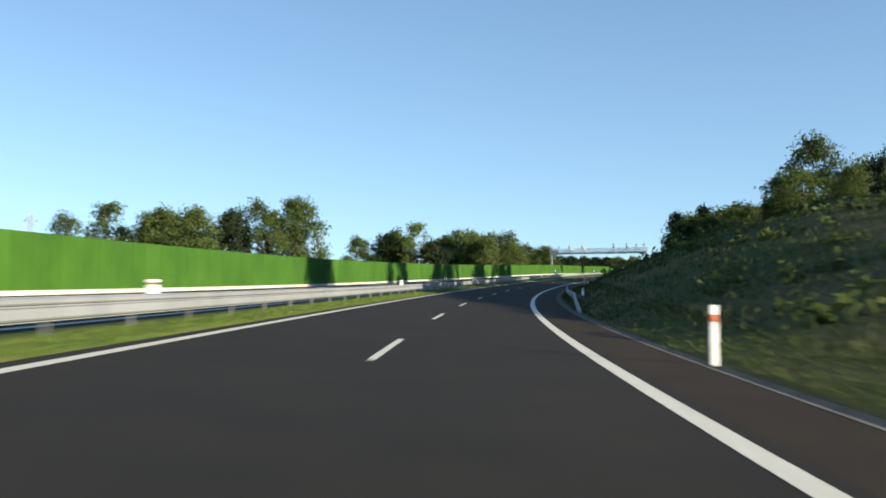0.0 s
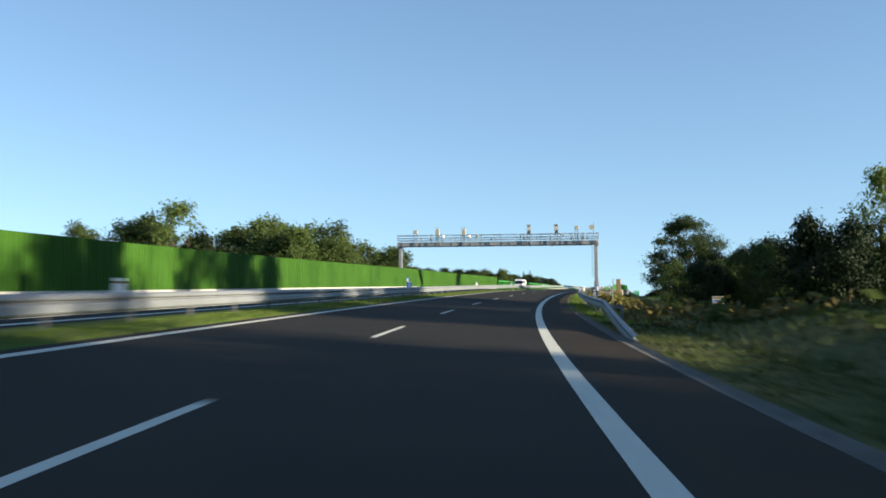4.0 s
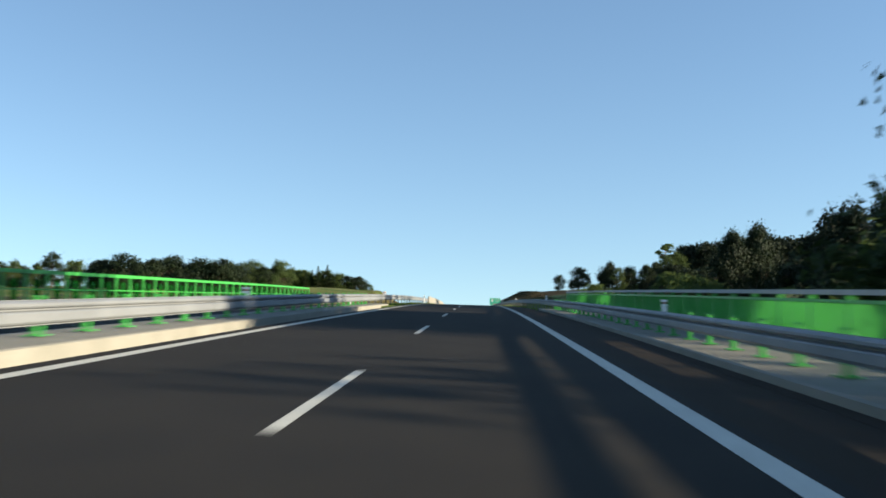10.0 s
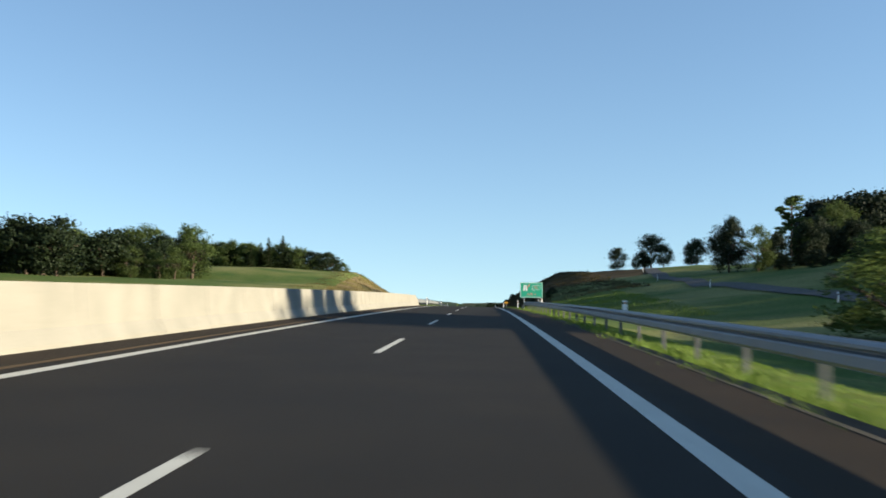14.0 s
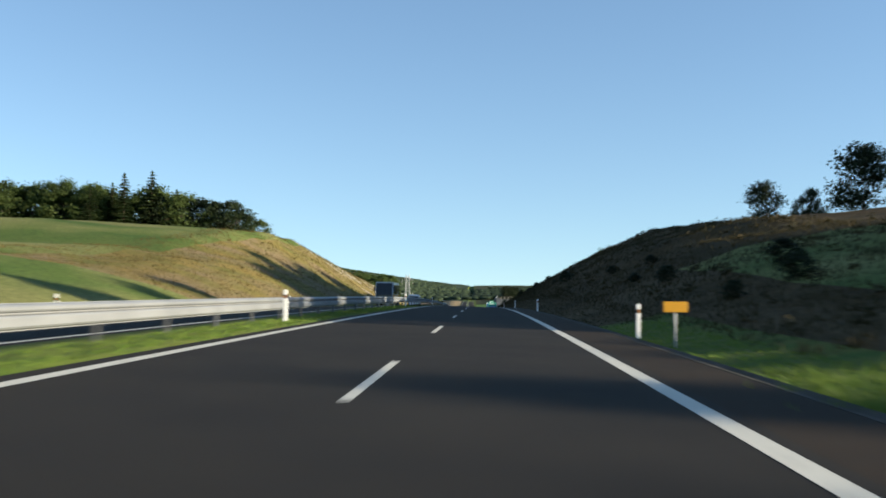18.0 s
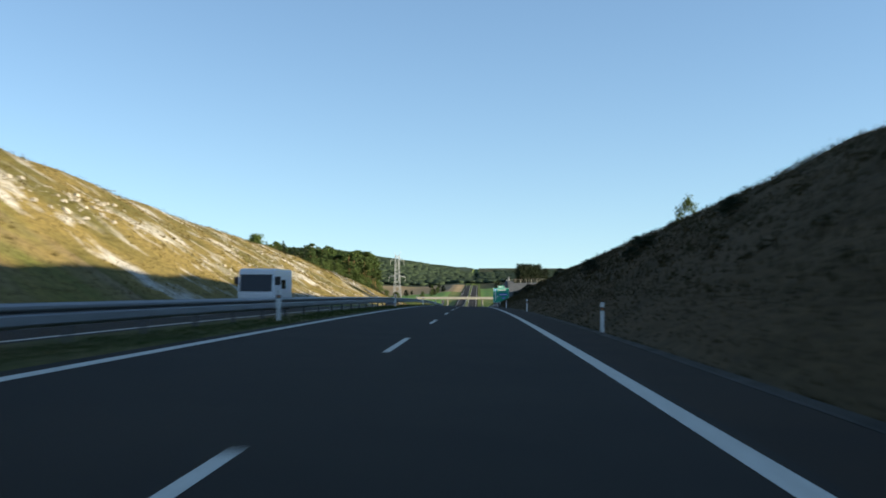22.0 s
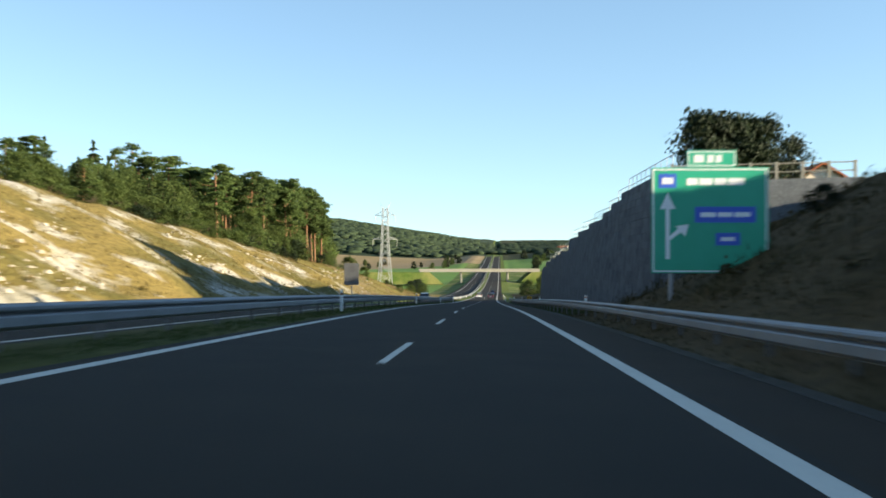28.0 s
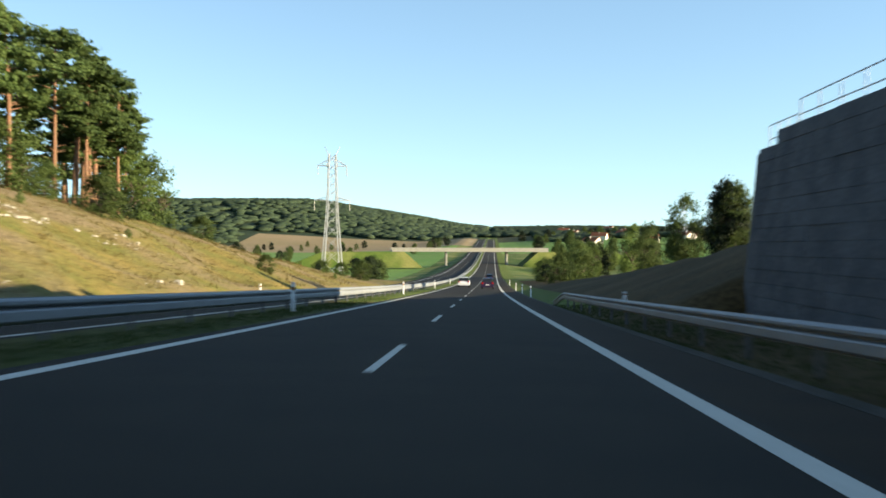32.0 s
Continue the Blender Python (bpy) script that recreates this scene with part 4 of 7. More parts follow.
for i in range(12):
    part("bar", box(bmesh.new(), -0.83 + i * 0.125 - 0.018, -0.83 + i * 0.125 + 0.018, -0.015, 0.015, 0.45, 1.48), GANTRY_BOX, fence, m=fm)

# ---- delineator posts ----
def delineator(kind="black"):
    th = base("delineator_post", Matrix.Identity(4), "white plastic delineator post with a %s band" % kind, "delineator", "delineator posts")
    bm = bmesh.new()
    prism(bm, [(-0.06, -0.05), (0.06, -0.05), (0.06, 0.05), (-0.06, 0.05)], 0, 1)
    bmesh.ops.transform(bm, matrix=Matrix(((1, 0, 0, 0), (0, 0, 1, 0), (0, 1.02, 0, 0), (0, 0, 0, 1))), verts=bm.verts)
    for v in bm.verts:
        if v.co.z > 0.9:
            v.co.z -= 0.03 * (1 if v.co.y > 0 else 0)
    bmesh.ops.recalc_face_normals(bm, faces=bm.faces)
    bmesh.ops.bevel(bm, geom=bm.edges[:], offset=0.008, segments=1, affect="EDGES")
    part("post", bm, WHITE, th)
    part("band", box(bmesh.new(), -0.063, 0.063, -0.053, 0.053, 0.74, 0.86, 0.006), RED if kind == "red" else BLACK, th)
    part("reflector", box(bmesh.new(), -0.02, 0.02, -0.06, -0.052, 0.76, 0.84, 0.004), ORANGE_R, th)
    return th


POSTS = {k: delineator(k) for k in ("black", "red")}
PLACED = set()


def set_post(kind, m):
    if kind not in PLACED:
        PLACED.add(kind)
        POSTS[kind].matrix_basis = m
        return POSTS[kind]
    return copy_thing(POSTS[kind], m)


for s, u in ((131.0, 7.3), (160.0, 7.0)):
    set_post("black", upright(s, u, -0.03, ground=ground))
set_post("red", upright(19.0, 5.45, -0.02))
for s in (630.0, 679.7, 730.7, 779.0, 827.0, 874.0, 922.0, 1262.0, 1284.0, 1310.0, 1358.0):
    set_post("black", upright(s, 6.2 if s < 640 else 5.9 if s < 690 else 5.7, -0.08))
for s in (62.0, 205.0, 245.0, 342.0, 392.0, 440.0, 492.0, 540.0, 588.0, 976.1, 1022.0, 1068.0, 1112.4, 1161.9, 1208.0):
    set_post("red" if s in (976.1, 1068.0) else "black", upright(s, 6.54, 0.60) @ Matrix.Diagonal((1.25, 1.0, 0.42, 1)))
for s in (488.0, 629.4, 681.3, 730.8, 778.0, 827.0, 876.0, 922.6, 969.7, 1015.0, 1062.0, 1109.5, 1156.0, 1205.3, 1252.0, 1300.0, 1348.0):
    set_post("black", upright(s, -4.9, 0.0))
for s in (24.0, 72.0, 122.0, 170.0, 218.0, 262.0, 300.0, 348.0, 395.0, 440.0):
    set_post("black", upright(s, -5.60, 0.55) @ Matrix.Diagonal((2.0, 1.2, 0.42, 1)))
for s in (505.0, 640.0, 690.0, 740.0, 790.0, 1200.0, 1250.0):
    set_post("black", upright(s, -16.0, 0.0))


# ---- signs ----
def text(s, size, parent, m, mat, name="lettering"):
    cu = bpy.data.curves.new(name, "FONT")
    cu.body, cu.size, cu.extrude, cu.align_x, cu.align_y = s, size, 0.004, "CENTER", "CENTER"
    cu.materials.append(mat)
    ob = new(name, cu)
    ob.matrix_world = m
    return attach(ob, parent)


def frame_bm(w, h, t, y):
    """A thin border of width t round a w x h plate, at depth y."""
    bm = bmesh.new()
    for x0, x1, z0, z1 in ((-w / 2, w / 2, h - t, h), (-w / 2, w / 2, 0, t), (-w / 2, -w / 2 + t, t, h - t), (w / 2 - t, w / 2, t, h - t)):
        box(bm, x0, x1, y - 0.004, y + 0.004, z0, z1)
    return bm


def exit_sign():
    s, u, w, h, z = 639.0, 8.35, 2.95, 2.0, 1.35
    th = base("exit_sign", upright(s, u, ground=lambda a, b: -0.5), "green motorway exit sign with white border on two steel posts", "road sign")
    m0 = upright(s, u, ground=lambda a, b: z - 0.15)
    part("plate", box(bmesh.new(), -w / 2, w / 2, -0.02, 0.02, 0, h, 0.012), SIGN_GREEN, th, m=m0)
    part("border", frame_bm(w - 0.08, h - 0.08, 0.05, -0.024), SIGN_WHITE, th, m=m0 @ Matrix.Translation((0, 0, 0.04)))
    for x in (-0.95, 0.95):
        part("post", tube(bmesh.new(), (x, 0.10, -2.4), (x, 0.10, h - 0.2), 0.06, n=10), ZINC, th, m=m0)
    bm = bmesh.new()
    for x0, xt in ((-1.08, -0.98), (-0.74, -0.80)):
        v = [bm.verts.new(c) for c in ((x0, -0.03, 0.92), (x0 + 0.24, -0.03, 0.92), (xt + 0.14, -0.03, 1.66), (xt, -0.03, 1.66))]
        bm.faces.new(v)
    part("lane_symbol", bm, SIGN_WHITE, th, m=m0)
    bm = bmesh.new()
    v = [bm.verts.new(c) for c in ((-0.62, -0.03, 1.28), (-0.52, -0.03, 1.24), (-0.30, -0.03, 1.56), (-0.22, -0.03, 1.50), (-0.20, -0.03, 1.74), (-0.46, -0.03, 1.68), (-0.37, -0.03, 1.62))]
    bm.faces.new(v)
    part("exit_arrow", bm, SIGN_RED, th, m=m0)
    bm = bmesh.new()
    rim = []
    for k in range(32):
        a = 2 * math.pi * k / 32
        cx, cz = (0.33 if math.cos(a) > 0 else -0.33), (0.09 if math.sin(a) > 0 else -0.09)
        rim.append([bm.verts.new((0.62 + cx + r_ * math.cos(a), -0.026, 1.33 + cz + r_ * math.sin(a))) for r_ in (0.22, 0.175)])
    for k in range(32):
        a, b = rim[k], rim[(k + 1) % 32]
        bm.faces.new((a[0], b[0], b[1], a[1]))
    part("number_frame", bm, SIGN_WHITE, th, m=m0)
    face = m0 @ Matrix.Translation((0, -0.026, 0)) @ Matrix.Rotation(radians(90), 4, "X")
    text("82", 0.44, th, face @ Matrix.Translation((0.62, 1.33, 0)), SIGN_RED)
    text("1000 m", 0.42, th, face @ Matrix.Translation((0.0, 0.45, 0)), SIGN_RED)


exit_sign()


def direction_sign():
    s, u, w, h, z = 1053.0, 9.4, 4.08, 3.72, 1.68
    th = base("direction_sign", upright(s, u, ground=lambda a, b: 0.8), "large green motorway direction sign with arrow and blue fields", "road sign")
    m0 = upright(s, u, ground=lambda a, b: z)

    def flat(name, x0, x1, z0, z1, mat, lift=0.0):
        part(name, box(bmesh.new(), x0, x1, -0.027 - lift, -0.021 - lift, z0, z1), mat, th, m=m0)
    part("plate", box(bmesh.new(), -w / 2, w / 2, -0.02, 0.02, 0, h, 0.012), SIGN_GREEN, th, m=m0)
    part("border", frame_bm(w - 0.1, h - 0.1, 0.045, -0.024), SIGN_WHITE, th, m=m0 @ Matrix.Translation((0, 0, 0.05)))
    part("number_tab", box(bmesh.new(), -0.80, 0.92, -0.02, 0.02, h + 0.01, h + 0.60, 0.01), SIGN_GREEN, th, m=m0)
    part("tab_border", frame_bm(1.64, 0.52, 0.035, -0.024), SIGN_WHITE, th, m=m0 @ Matrix.Translation((0.06, 0, h + 0.045)))
    for x0, x1 in ((-0.55, -0.20), (-0.08, 0.14), (0.22, 0.42)):
        flat("tab_lettering", x0, x1, h + 0.18, h + 0.44, SIGN_WHITE)
    for x in (-1.35, 1.35):
        part("post", tube(bmesh.new(), (x, 0.12, -2.4), (x, 0.12, h - 0.2), 0.08, n=10), ZINC, th, m=m0)
    flat("blue_field", -0.52, 1.60, 1.78, 2.34, SIGN_BLUE)
    flat("blue_field", 0.20, 1.05, 0.98, 1.42, SIGN_BLUE)
    flat("blue_field", -1.78, -1.16, 3.00, 3.50, SIGN_BLUE)
    for x0, x1 in ((-0.80, -0.42), (-0.36, 0.10), (0.16, 0.58), (0.64, 1.20)):
        flat("lettering_bar", x0, x1, 3.10, 3.34, SIGN_WHITE)
    for x0, x1 in ((-0.32, 0.20), (0.28, 0.78), (0.86, 1.40)):
        flat("lettering_bar", x0, x1, 1.98, 2.14, SIGN_WHITE, 0.006)
    flat("lettering_bar", 0.38, 0.86, 1.13, 1.27, SIGN_WHITE, 0.006)
    flat("number_bar", -1.66, -1.28, 3.14, 3.36, SIGN_WHITE, 0.006)
    bm = box(bmesh.new(), -1.54, -1.40, -0.028, -0.021, 0.50, 2.32)
    bm.faces.new([bm.verts.new(c) for c in ((-1.74, -0.028, 2.26), (-1.20, -0.028, 2.26), (-1.47, -0.028, 2.84))])
    v = [bm.verts.new(c) for c in ((-1.42, -0.029, 1.30), (-1.42, -0.029, 1.14), (-0.98, -0.029, 1.46), (-1.10, -0.029, 1.58))]
    bm.faces.new(v)
    bm.faces.new([bm.verts.new(c) for c in ((-1.20, -0.029, 1.66), (-0.86, -0.029, 1.30), (-0.74, -0.029, 1.72))])
    part("arrow", bm, SIGN_WHITE, th, m=m0)


direction_sign()


def small_plate(name, s, u, z, w, h, mat, label, category, back=None):
    th = base(name, upright(s, u, ground=ground), label, category)
    gz0 = ground(s, u)
    m0 = upright(s, u, ground=lambda a, b: gz0)
    part("plate", box(bmesh.new(), -w / 2, w / 2, -0.015, 0.015, z, z + h, 0.008), mat, th, m=m0)
    for x in ((-w * 0.3, w * 0.3) if w > 1.0 else (0.0,)):
        part("post", tube(bmesh.new(), (x, 0.05, -0.3), (x, 0.05, z + h * 0.9), 0.03), ZINC, th, m=m0)


small_plate("kilometre_plate", 675.5, 6.2, 0.90, 0.60, 0.27, YELLOW, "small yellow kilometre plate on a grey post", "road sign")
small_plate("kilometre_plate", 1147.6, 7.0, 0.92, 0.62, 0.36, YELLOW, "small yellow kilometre plate on a grey post", "road sign")
# the darker post steel carries the shade on this sign's back
small_plate("sign_seen_from_behind", 1073.5, -6.0, 1.25, 0.82, 1.22, POST_ZINC, "grey back of a road sign for oncoming traffic", "road sign")

# ---- retaining wall ----
WALL_S = (1078.0, 1212.0)
wall_r = base("retaining_wall", upright(1145, 12), "tall dark grey retaining wall of rough stone blocks with stepped top", "retaining wall", kind="structure")


WALL_STEPS = ((1078.0, 28.5), (1096.9, 28.0), (1103.2, 27.5), (1109.5, 27.0), (1122.1, 26.5), (1134.7, 26.0), (1147.3, 24.5), (1162.0, 24.0), (1172.5, 23.5), (1185.1, 23.0), (1197.7, 22.0), (1208.2, 21.5))


def wall_top(s):
    """Height of the level step at s."""
    return [z for a, z in WALL_STEPS if a <= s + 0.01 or a == 1078.0][-1] + 0.01


COURSE, BLOCK = 0.5, 2.1
random.seed(11)
block_meshes = []
for k in range(6):
    bm = bmesh.new()
    box(bm, -0.30, 0.0, 0.005, BLOCK - 0.005, 0.002, COURSE - 0.002, 0.006)
    for v in bm.verts:
        if v.co.x < -0.2:
            v.co.x += random.uniform(-0.008, 0.008)
        v.co.x += (v.co.z - COURSE / 2) * 0.085 + 0.006 * (k - 2.5)
    block_meshes.append(mesh_of(bm, "block", WALL_STONE))
cells = []
row = 0
nb = int((WALL_S[1] - WALL_S[0]) / BLOCK)
for i in range(nb):
    s0 = WALL_S[0] + i * BLOCK
    top = wall_top(s0 + 0.1)
    j0 = math.floor((zc(s0) - 0.8) / COURSE)
    j1 = math.floor(top / COURSE)
    for j in range(j0, j1):
        cells.append((s0, j))


def block_pose(s0, j):
    lean = 0.085
    zz = j * COURSE
    off = (zz - zc(s0)) * lean
    a, b = P(s0, 11.75 + off), P(s0 + BLOCK, 11.75 + off)
    a.z = b.z = zz
    y = (b - a).normalized()
    x = Vector((y.y, -y.x, 0))
    m = Matrix((x, y, Vector((0, 0, 1)))).transposed().to_4x4()
    m.translation = a
    return m


BLOCK_CELLS = cells
# solid core behind the facing blocks
verts, faces = [], []
for i in range(nb):
    s0 = WALL_S[0] + i * BLOCK
    s1 = s0 + BLOCK
    t = math.floor(wall_top(s0 + 0.1) / COURSE) * COURSE
    b = len(verts)
    for ss_ in (s0, s1):
        lo = zc(ss_) - 1.2
        for u, z in ((11.80 + (lo - zc(ss_)) * 0.085, lo), (11.80 + (t - zc(ss_)) * 0.085, t - 0.02), (13.1 + (t - zc(ss_)) * 0.085, t - 0.02), (14.0, lo)):
            p = P(ss_, u)
            p.z = z
            verts.append(p)
    faces += [(b, b + 1, b + 5, b + 4), (b + 1, b + 2, b + 6, b + 5), (b + 2, b + 3, b + 7, b + 6), (b, b + 3, b + 2, b + 1), (b + 4, b + 5, b + 6, b + 7)]
raw("wall_core", verts, faces, WALL_STONE, wall_r)
# wing wall that returns into the slope, and the far end face
for s0, u1, h0 in ((1078.0, 24.0, 7.6), (1212.0, 22.0, 6.3)):
    verts = []
    for ss_ in (s0 - 0.35, s0 + 0.35):
        for u, z in ((11.7, -0.8), (12.4, h0), (u1, h0 + 0.3), (u1, -0.8)):
            verts.append(P(ss_, u, z))
    raw("wing_wall", verts, [(0, 1, 2, 3), (7, 6, 5, 4), (0, 4, 5, 1), (1, 5, 6, 2), (2, 6, 7, 3)], WALL_STONE, wall_r)
# railing on the stepped top
def top_railing():
    th = base("wall_railing", Matrix.Translation(P(1145, 12.7, 7.2)), "galvanised steel pedestrian railing on top of the retaining wall", "railing")
    edges = [a for a, z in WALL_STEPS] + [1212.0]
    for a, b in zip(edges[:-1], edges[1:]):
        s0, s1 = a + 0.15, b - 0.15
        z = math.floor(wall_top(s0 + 0.2) / COURSE) * COURSE

        def at(s, h):
            p = P(s, 12.75)
            p.z = z + h
            return p
        for h in (0.55, 1.1):
            part("rail", tube(bmesh.new(), at(s0, h), at(s1, h), 0.025), ZINC, th)
        n = max(3, round((s1 - s0) / 2.1))
        for i in range(n + 1):
            ss_ = s0 + (s1 - s0) * i / n
            part("upright", tube(bmesh.new(), at(ss_, -0.05), at(ss_, 1.1), 0.022, n=6), ZINC, th)
    for h in (0.5, 1.0):
        part("rail", tube(bmesh.new(), P(1078.1, 12.7, 7.6 + h), P(1078.1, 23.5, 7.85 + h), 0.035), PALE_CONCRETE, th)
    for i in range(8):
        u = 12.7 + 10.8 * i / 7
        part("upright", box(bmesh.new(), -0.09, 0.09, -0.05, 0.05, -0.15, 1.08, 0.01), PALE_CONCRETE, th, m=upright(1078.1, u, ground=lambda a, b: 7.62 + 0.25 * (b - 12.7) / 10.8))


top_railing()

# ---- overpass in the valley ----
over = base("overpass", upright(1680, -10), "pale concrete overpass across the motorway in the valley", "bridge")
OA, OB = P(1672, -42), P(1684, 24)
oz = zc(1680) + 6.9
od = (OB - OA)
od.z = 0
om = Matrix((od.normalized(), Vector((-od.y, od.x, 0)).normalized(), Vector((0, 0, 1)))).transposed().to_4x4()
om.translation = Vector((OA.x, OA.y, oz))
ol = od.length
part("deck", box(bmesh.new(), -6, ol + 6, -4, 4, -1.1, 0, 0.05), PALE_CONCRETE, over, m=om)
for y in (-3.9, 3.9):
    part("parapet", box(bmesh.new(), -6, ol + 6, y - 0.15, y + 0.15, -0.2, 0.95, 0.03), PALE_CONCRETE, over, m=om)
for fx in (0.32, 0.78):
    part("pier", box(bmesh.new(), ol * fx - 0.5, ol * fx + 0.5, -1.6, 1.6, -9, -1.1, 0.1), PALE_CONCRETE, over, m=om)
for fx, sg in ((0.0, -1), (1.0, 1)):
    bm = bmesh.new()
    x0 = ol * fx
    prism(bm, [(x0 - sg * 9, -9), (x0, -1.2), (x0 + sg * 40, -1.2), (x0 + sg * 60, -9)], -7, 7)
    part("embankment", bm, MEADOW, over, m=om)


# ---- pylons ----
def pylon(s, u, h, label):
    g0 = ground(s, u)
    th = base("power_pylon", upright(s, u, ground=lambda a, b: g0), label, "pylon", "power pylons")
    m = upright(s, u, turn=20, ground=lambda a, b: g0)
    k = h / 45.0

    def half(z):
        return float(np.interp(z, [0, 24, 45], [3.5, 1.75, 1.15])) * k
    levels = [0, 6, 11, 15.5, 19.5, 23, 26, 29, 32, 35, 38, 41, 44]
    for sx in (-1, 1):
        for sy in (-1, 1):
            verts, faces = [], []
            for i, a in enumerate(levels):
                x, y = sx * half(a), sy * half(a)
                q = 0.13 * k
                verts += [(x - q, y - q, a * k - 0.5 * (a == 0)), (x + q, y - q, a * k - 0.5 * (a == 0)), (x + q, y + q, a * k - 0.5 * (a == 0)), (x - q, y + q, a * k - 0.5 * (a == 0))]
                if i:
                    o = 4 * i
                    faces += [(o - 4 + j, o - 4 + (j + 1) % 4, o + (j + 1) % 4, o + j) for j in range(4)]
            faces += [(3, 2, 1, 0), tuple(4 * (len(levels) - 1) + j for j in range(4))]
            raw("leg", verts, faces, ZINC, th).matrix_world = m
    bm = bmesh.new()
    for a, b in zip(levels[:-1], levels[1:]):
        for c, d in (((-1, -1), (1, -1)), ((1, -1), (1, 1)), ((1, 1), (-1, 1)), ((-1, 1), (-1, -1))):
            tube(bm, (c[0] * half(a), c[1] * half(a), a * k), (d[0] * half(b), d[1] * half(b), b * k), 0.075 * k, n=4, cap=False)
            tube(bm, (d[0] * half(a), d[1] * half(a), a * k), (c[0] * half(b), c[1] * half(b), b * k), 0.075 * k, n=4, cap=False)
    part("lattice", bm, ZINC, th, m=m)["kind"] = "stuff"
    for z, w, rise in ((28.0, 6.4, 1.2), (40.0, 5.2, 2.2)):
        bm = bmesh.new()
        for sx in (-1, 1):
            for sy in (-1, 1):
                tube(bm, (sx * half(z), sy * half(z), (z + rise) * k), (sx * w * k, 0, z * k), 0.10 * k, n=4, cap=False)
                tube(bm, (sx * half(z), sy * half(z), z * k), (sx * w * k, 0, z * k), 0.12 * k, n=4, cap=False)
            for f in (0.35, 0.65):
                tube(bm, (sx * w * k * f, 0, z * k), (sx * w * k * f, 0, (z + rise * (1 - f)) * k), 0.07 * k, n=4, cap=False)
        part("crossarm", bm, ZINC, th, m=m)
        for sx in (-1, 1):
            part("insulator", tube(bmesh.new(), (sx * w * 0.97 * k, 0, z * k), (sx * w * 0.97 * k, 0, (z - 3.4) * k), 0.13 * k, n=6), CONCRETE, th, m=m)
    for sx in (-1, 1):
        part("horn", tube(bmesh.new(), (sx * half(44), 0, 43.6 * k), (sx * 2.6 * k, 0, 46.6 * k), 0.12 * k, 0.07 * k, n=5), ZINC, th, m=m)
    return th


pylon(1511, -52, 44, "tall grey steel lattice power pylon in the valley")
pylon(2170, 190, 40, "distant grey lattice power pylon above trees")
pylon(420, -330, 36, "distant grey lattice power pylon behind trees")
pylon(760, -330, 34, "distant grey lattice power pylon behind trees")


# ---- trees ----
def limb_tubes(bm, rng, a, d, length, r, depth, tips):
    b = a + d * length
    tube(bm, a, b, r, r * 0.62, n=6 if depth else 8, cap=False)
    if depth == 0:
        tips.append(b)
        return
    tips.append(b)
    for _ in range(3):
        v = Vector((rng.uniform(-1, 1), rng.uniform(-1, 1), rng.uniform(-0.1, 0.9)))
        limb_tubes(bm, rng, b, (d * 0.8 + v * 0.75).normalized(), length * rng.uniform(0.6, 0.8), r * 0.6, depth - 1, tips)


def leaf_cloud(rng, centres, count, spread, size, axis_z, flat=0.8):
    """Many small three-cornered leaves on sprays round the given centres, loosely facing outwards."""
    verts, faces = [], []
    n = 0
    nc = len(centres)
    clump = max(3, count // (nc * 16))
    while n < count:
        c = centres[rng.randrange(nc)]
        v = Vector((rng.gauss(0, 1), rng.gauss(0, 1), rng.gauss(0, flat)))
        cc = c + v.normalized() * spread * (0.25 + 0.85 * rng.random())
        lo = spread * rng.uniform(0.16, 0.34)
        for _ in range(clump):
            p = cc + Vector((rng.gauss(0, 1), rng.gauss(0, 1), rng.gauss(0, flat * 0.8))) * lo
            out = (p - c).normalized() + (p - Vector((0, 0, axis_z))).normalized() * 0.5
            out = (out + Vector((rng.uniform(-1, 1), rng.uniform(-1, 1), rng.uniform(-1, 1))) * 1.3).normalized()
            a = out.cross(Vector((rng.uniform(-1, 1), rng.uniform(-1, 1), rng.uniform(-1, 1)))).normalized()
            b = out.cross(a) * size * rng.uniform(0.45, 0.7)
            a = a * size * rng.uniform(0.6, 1.2)
            i = len(verts)
            verts += [p - a, p + a, p + b * 1.8]
            faces.append((i, i + 1, i + 2))
            n += 1
    return verts, faces


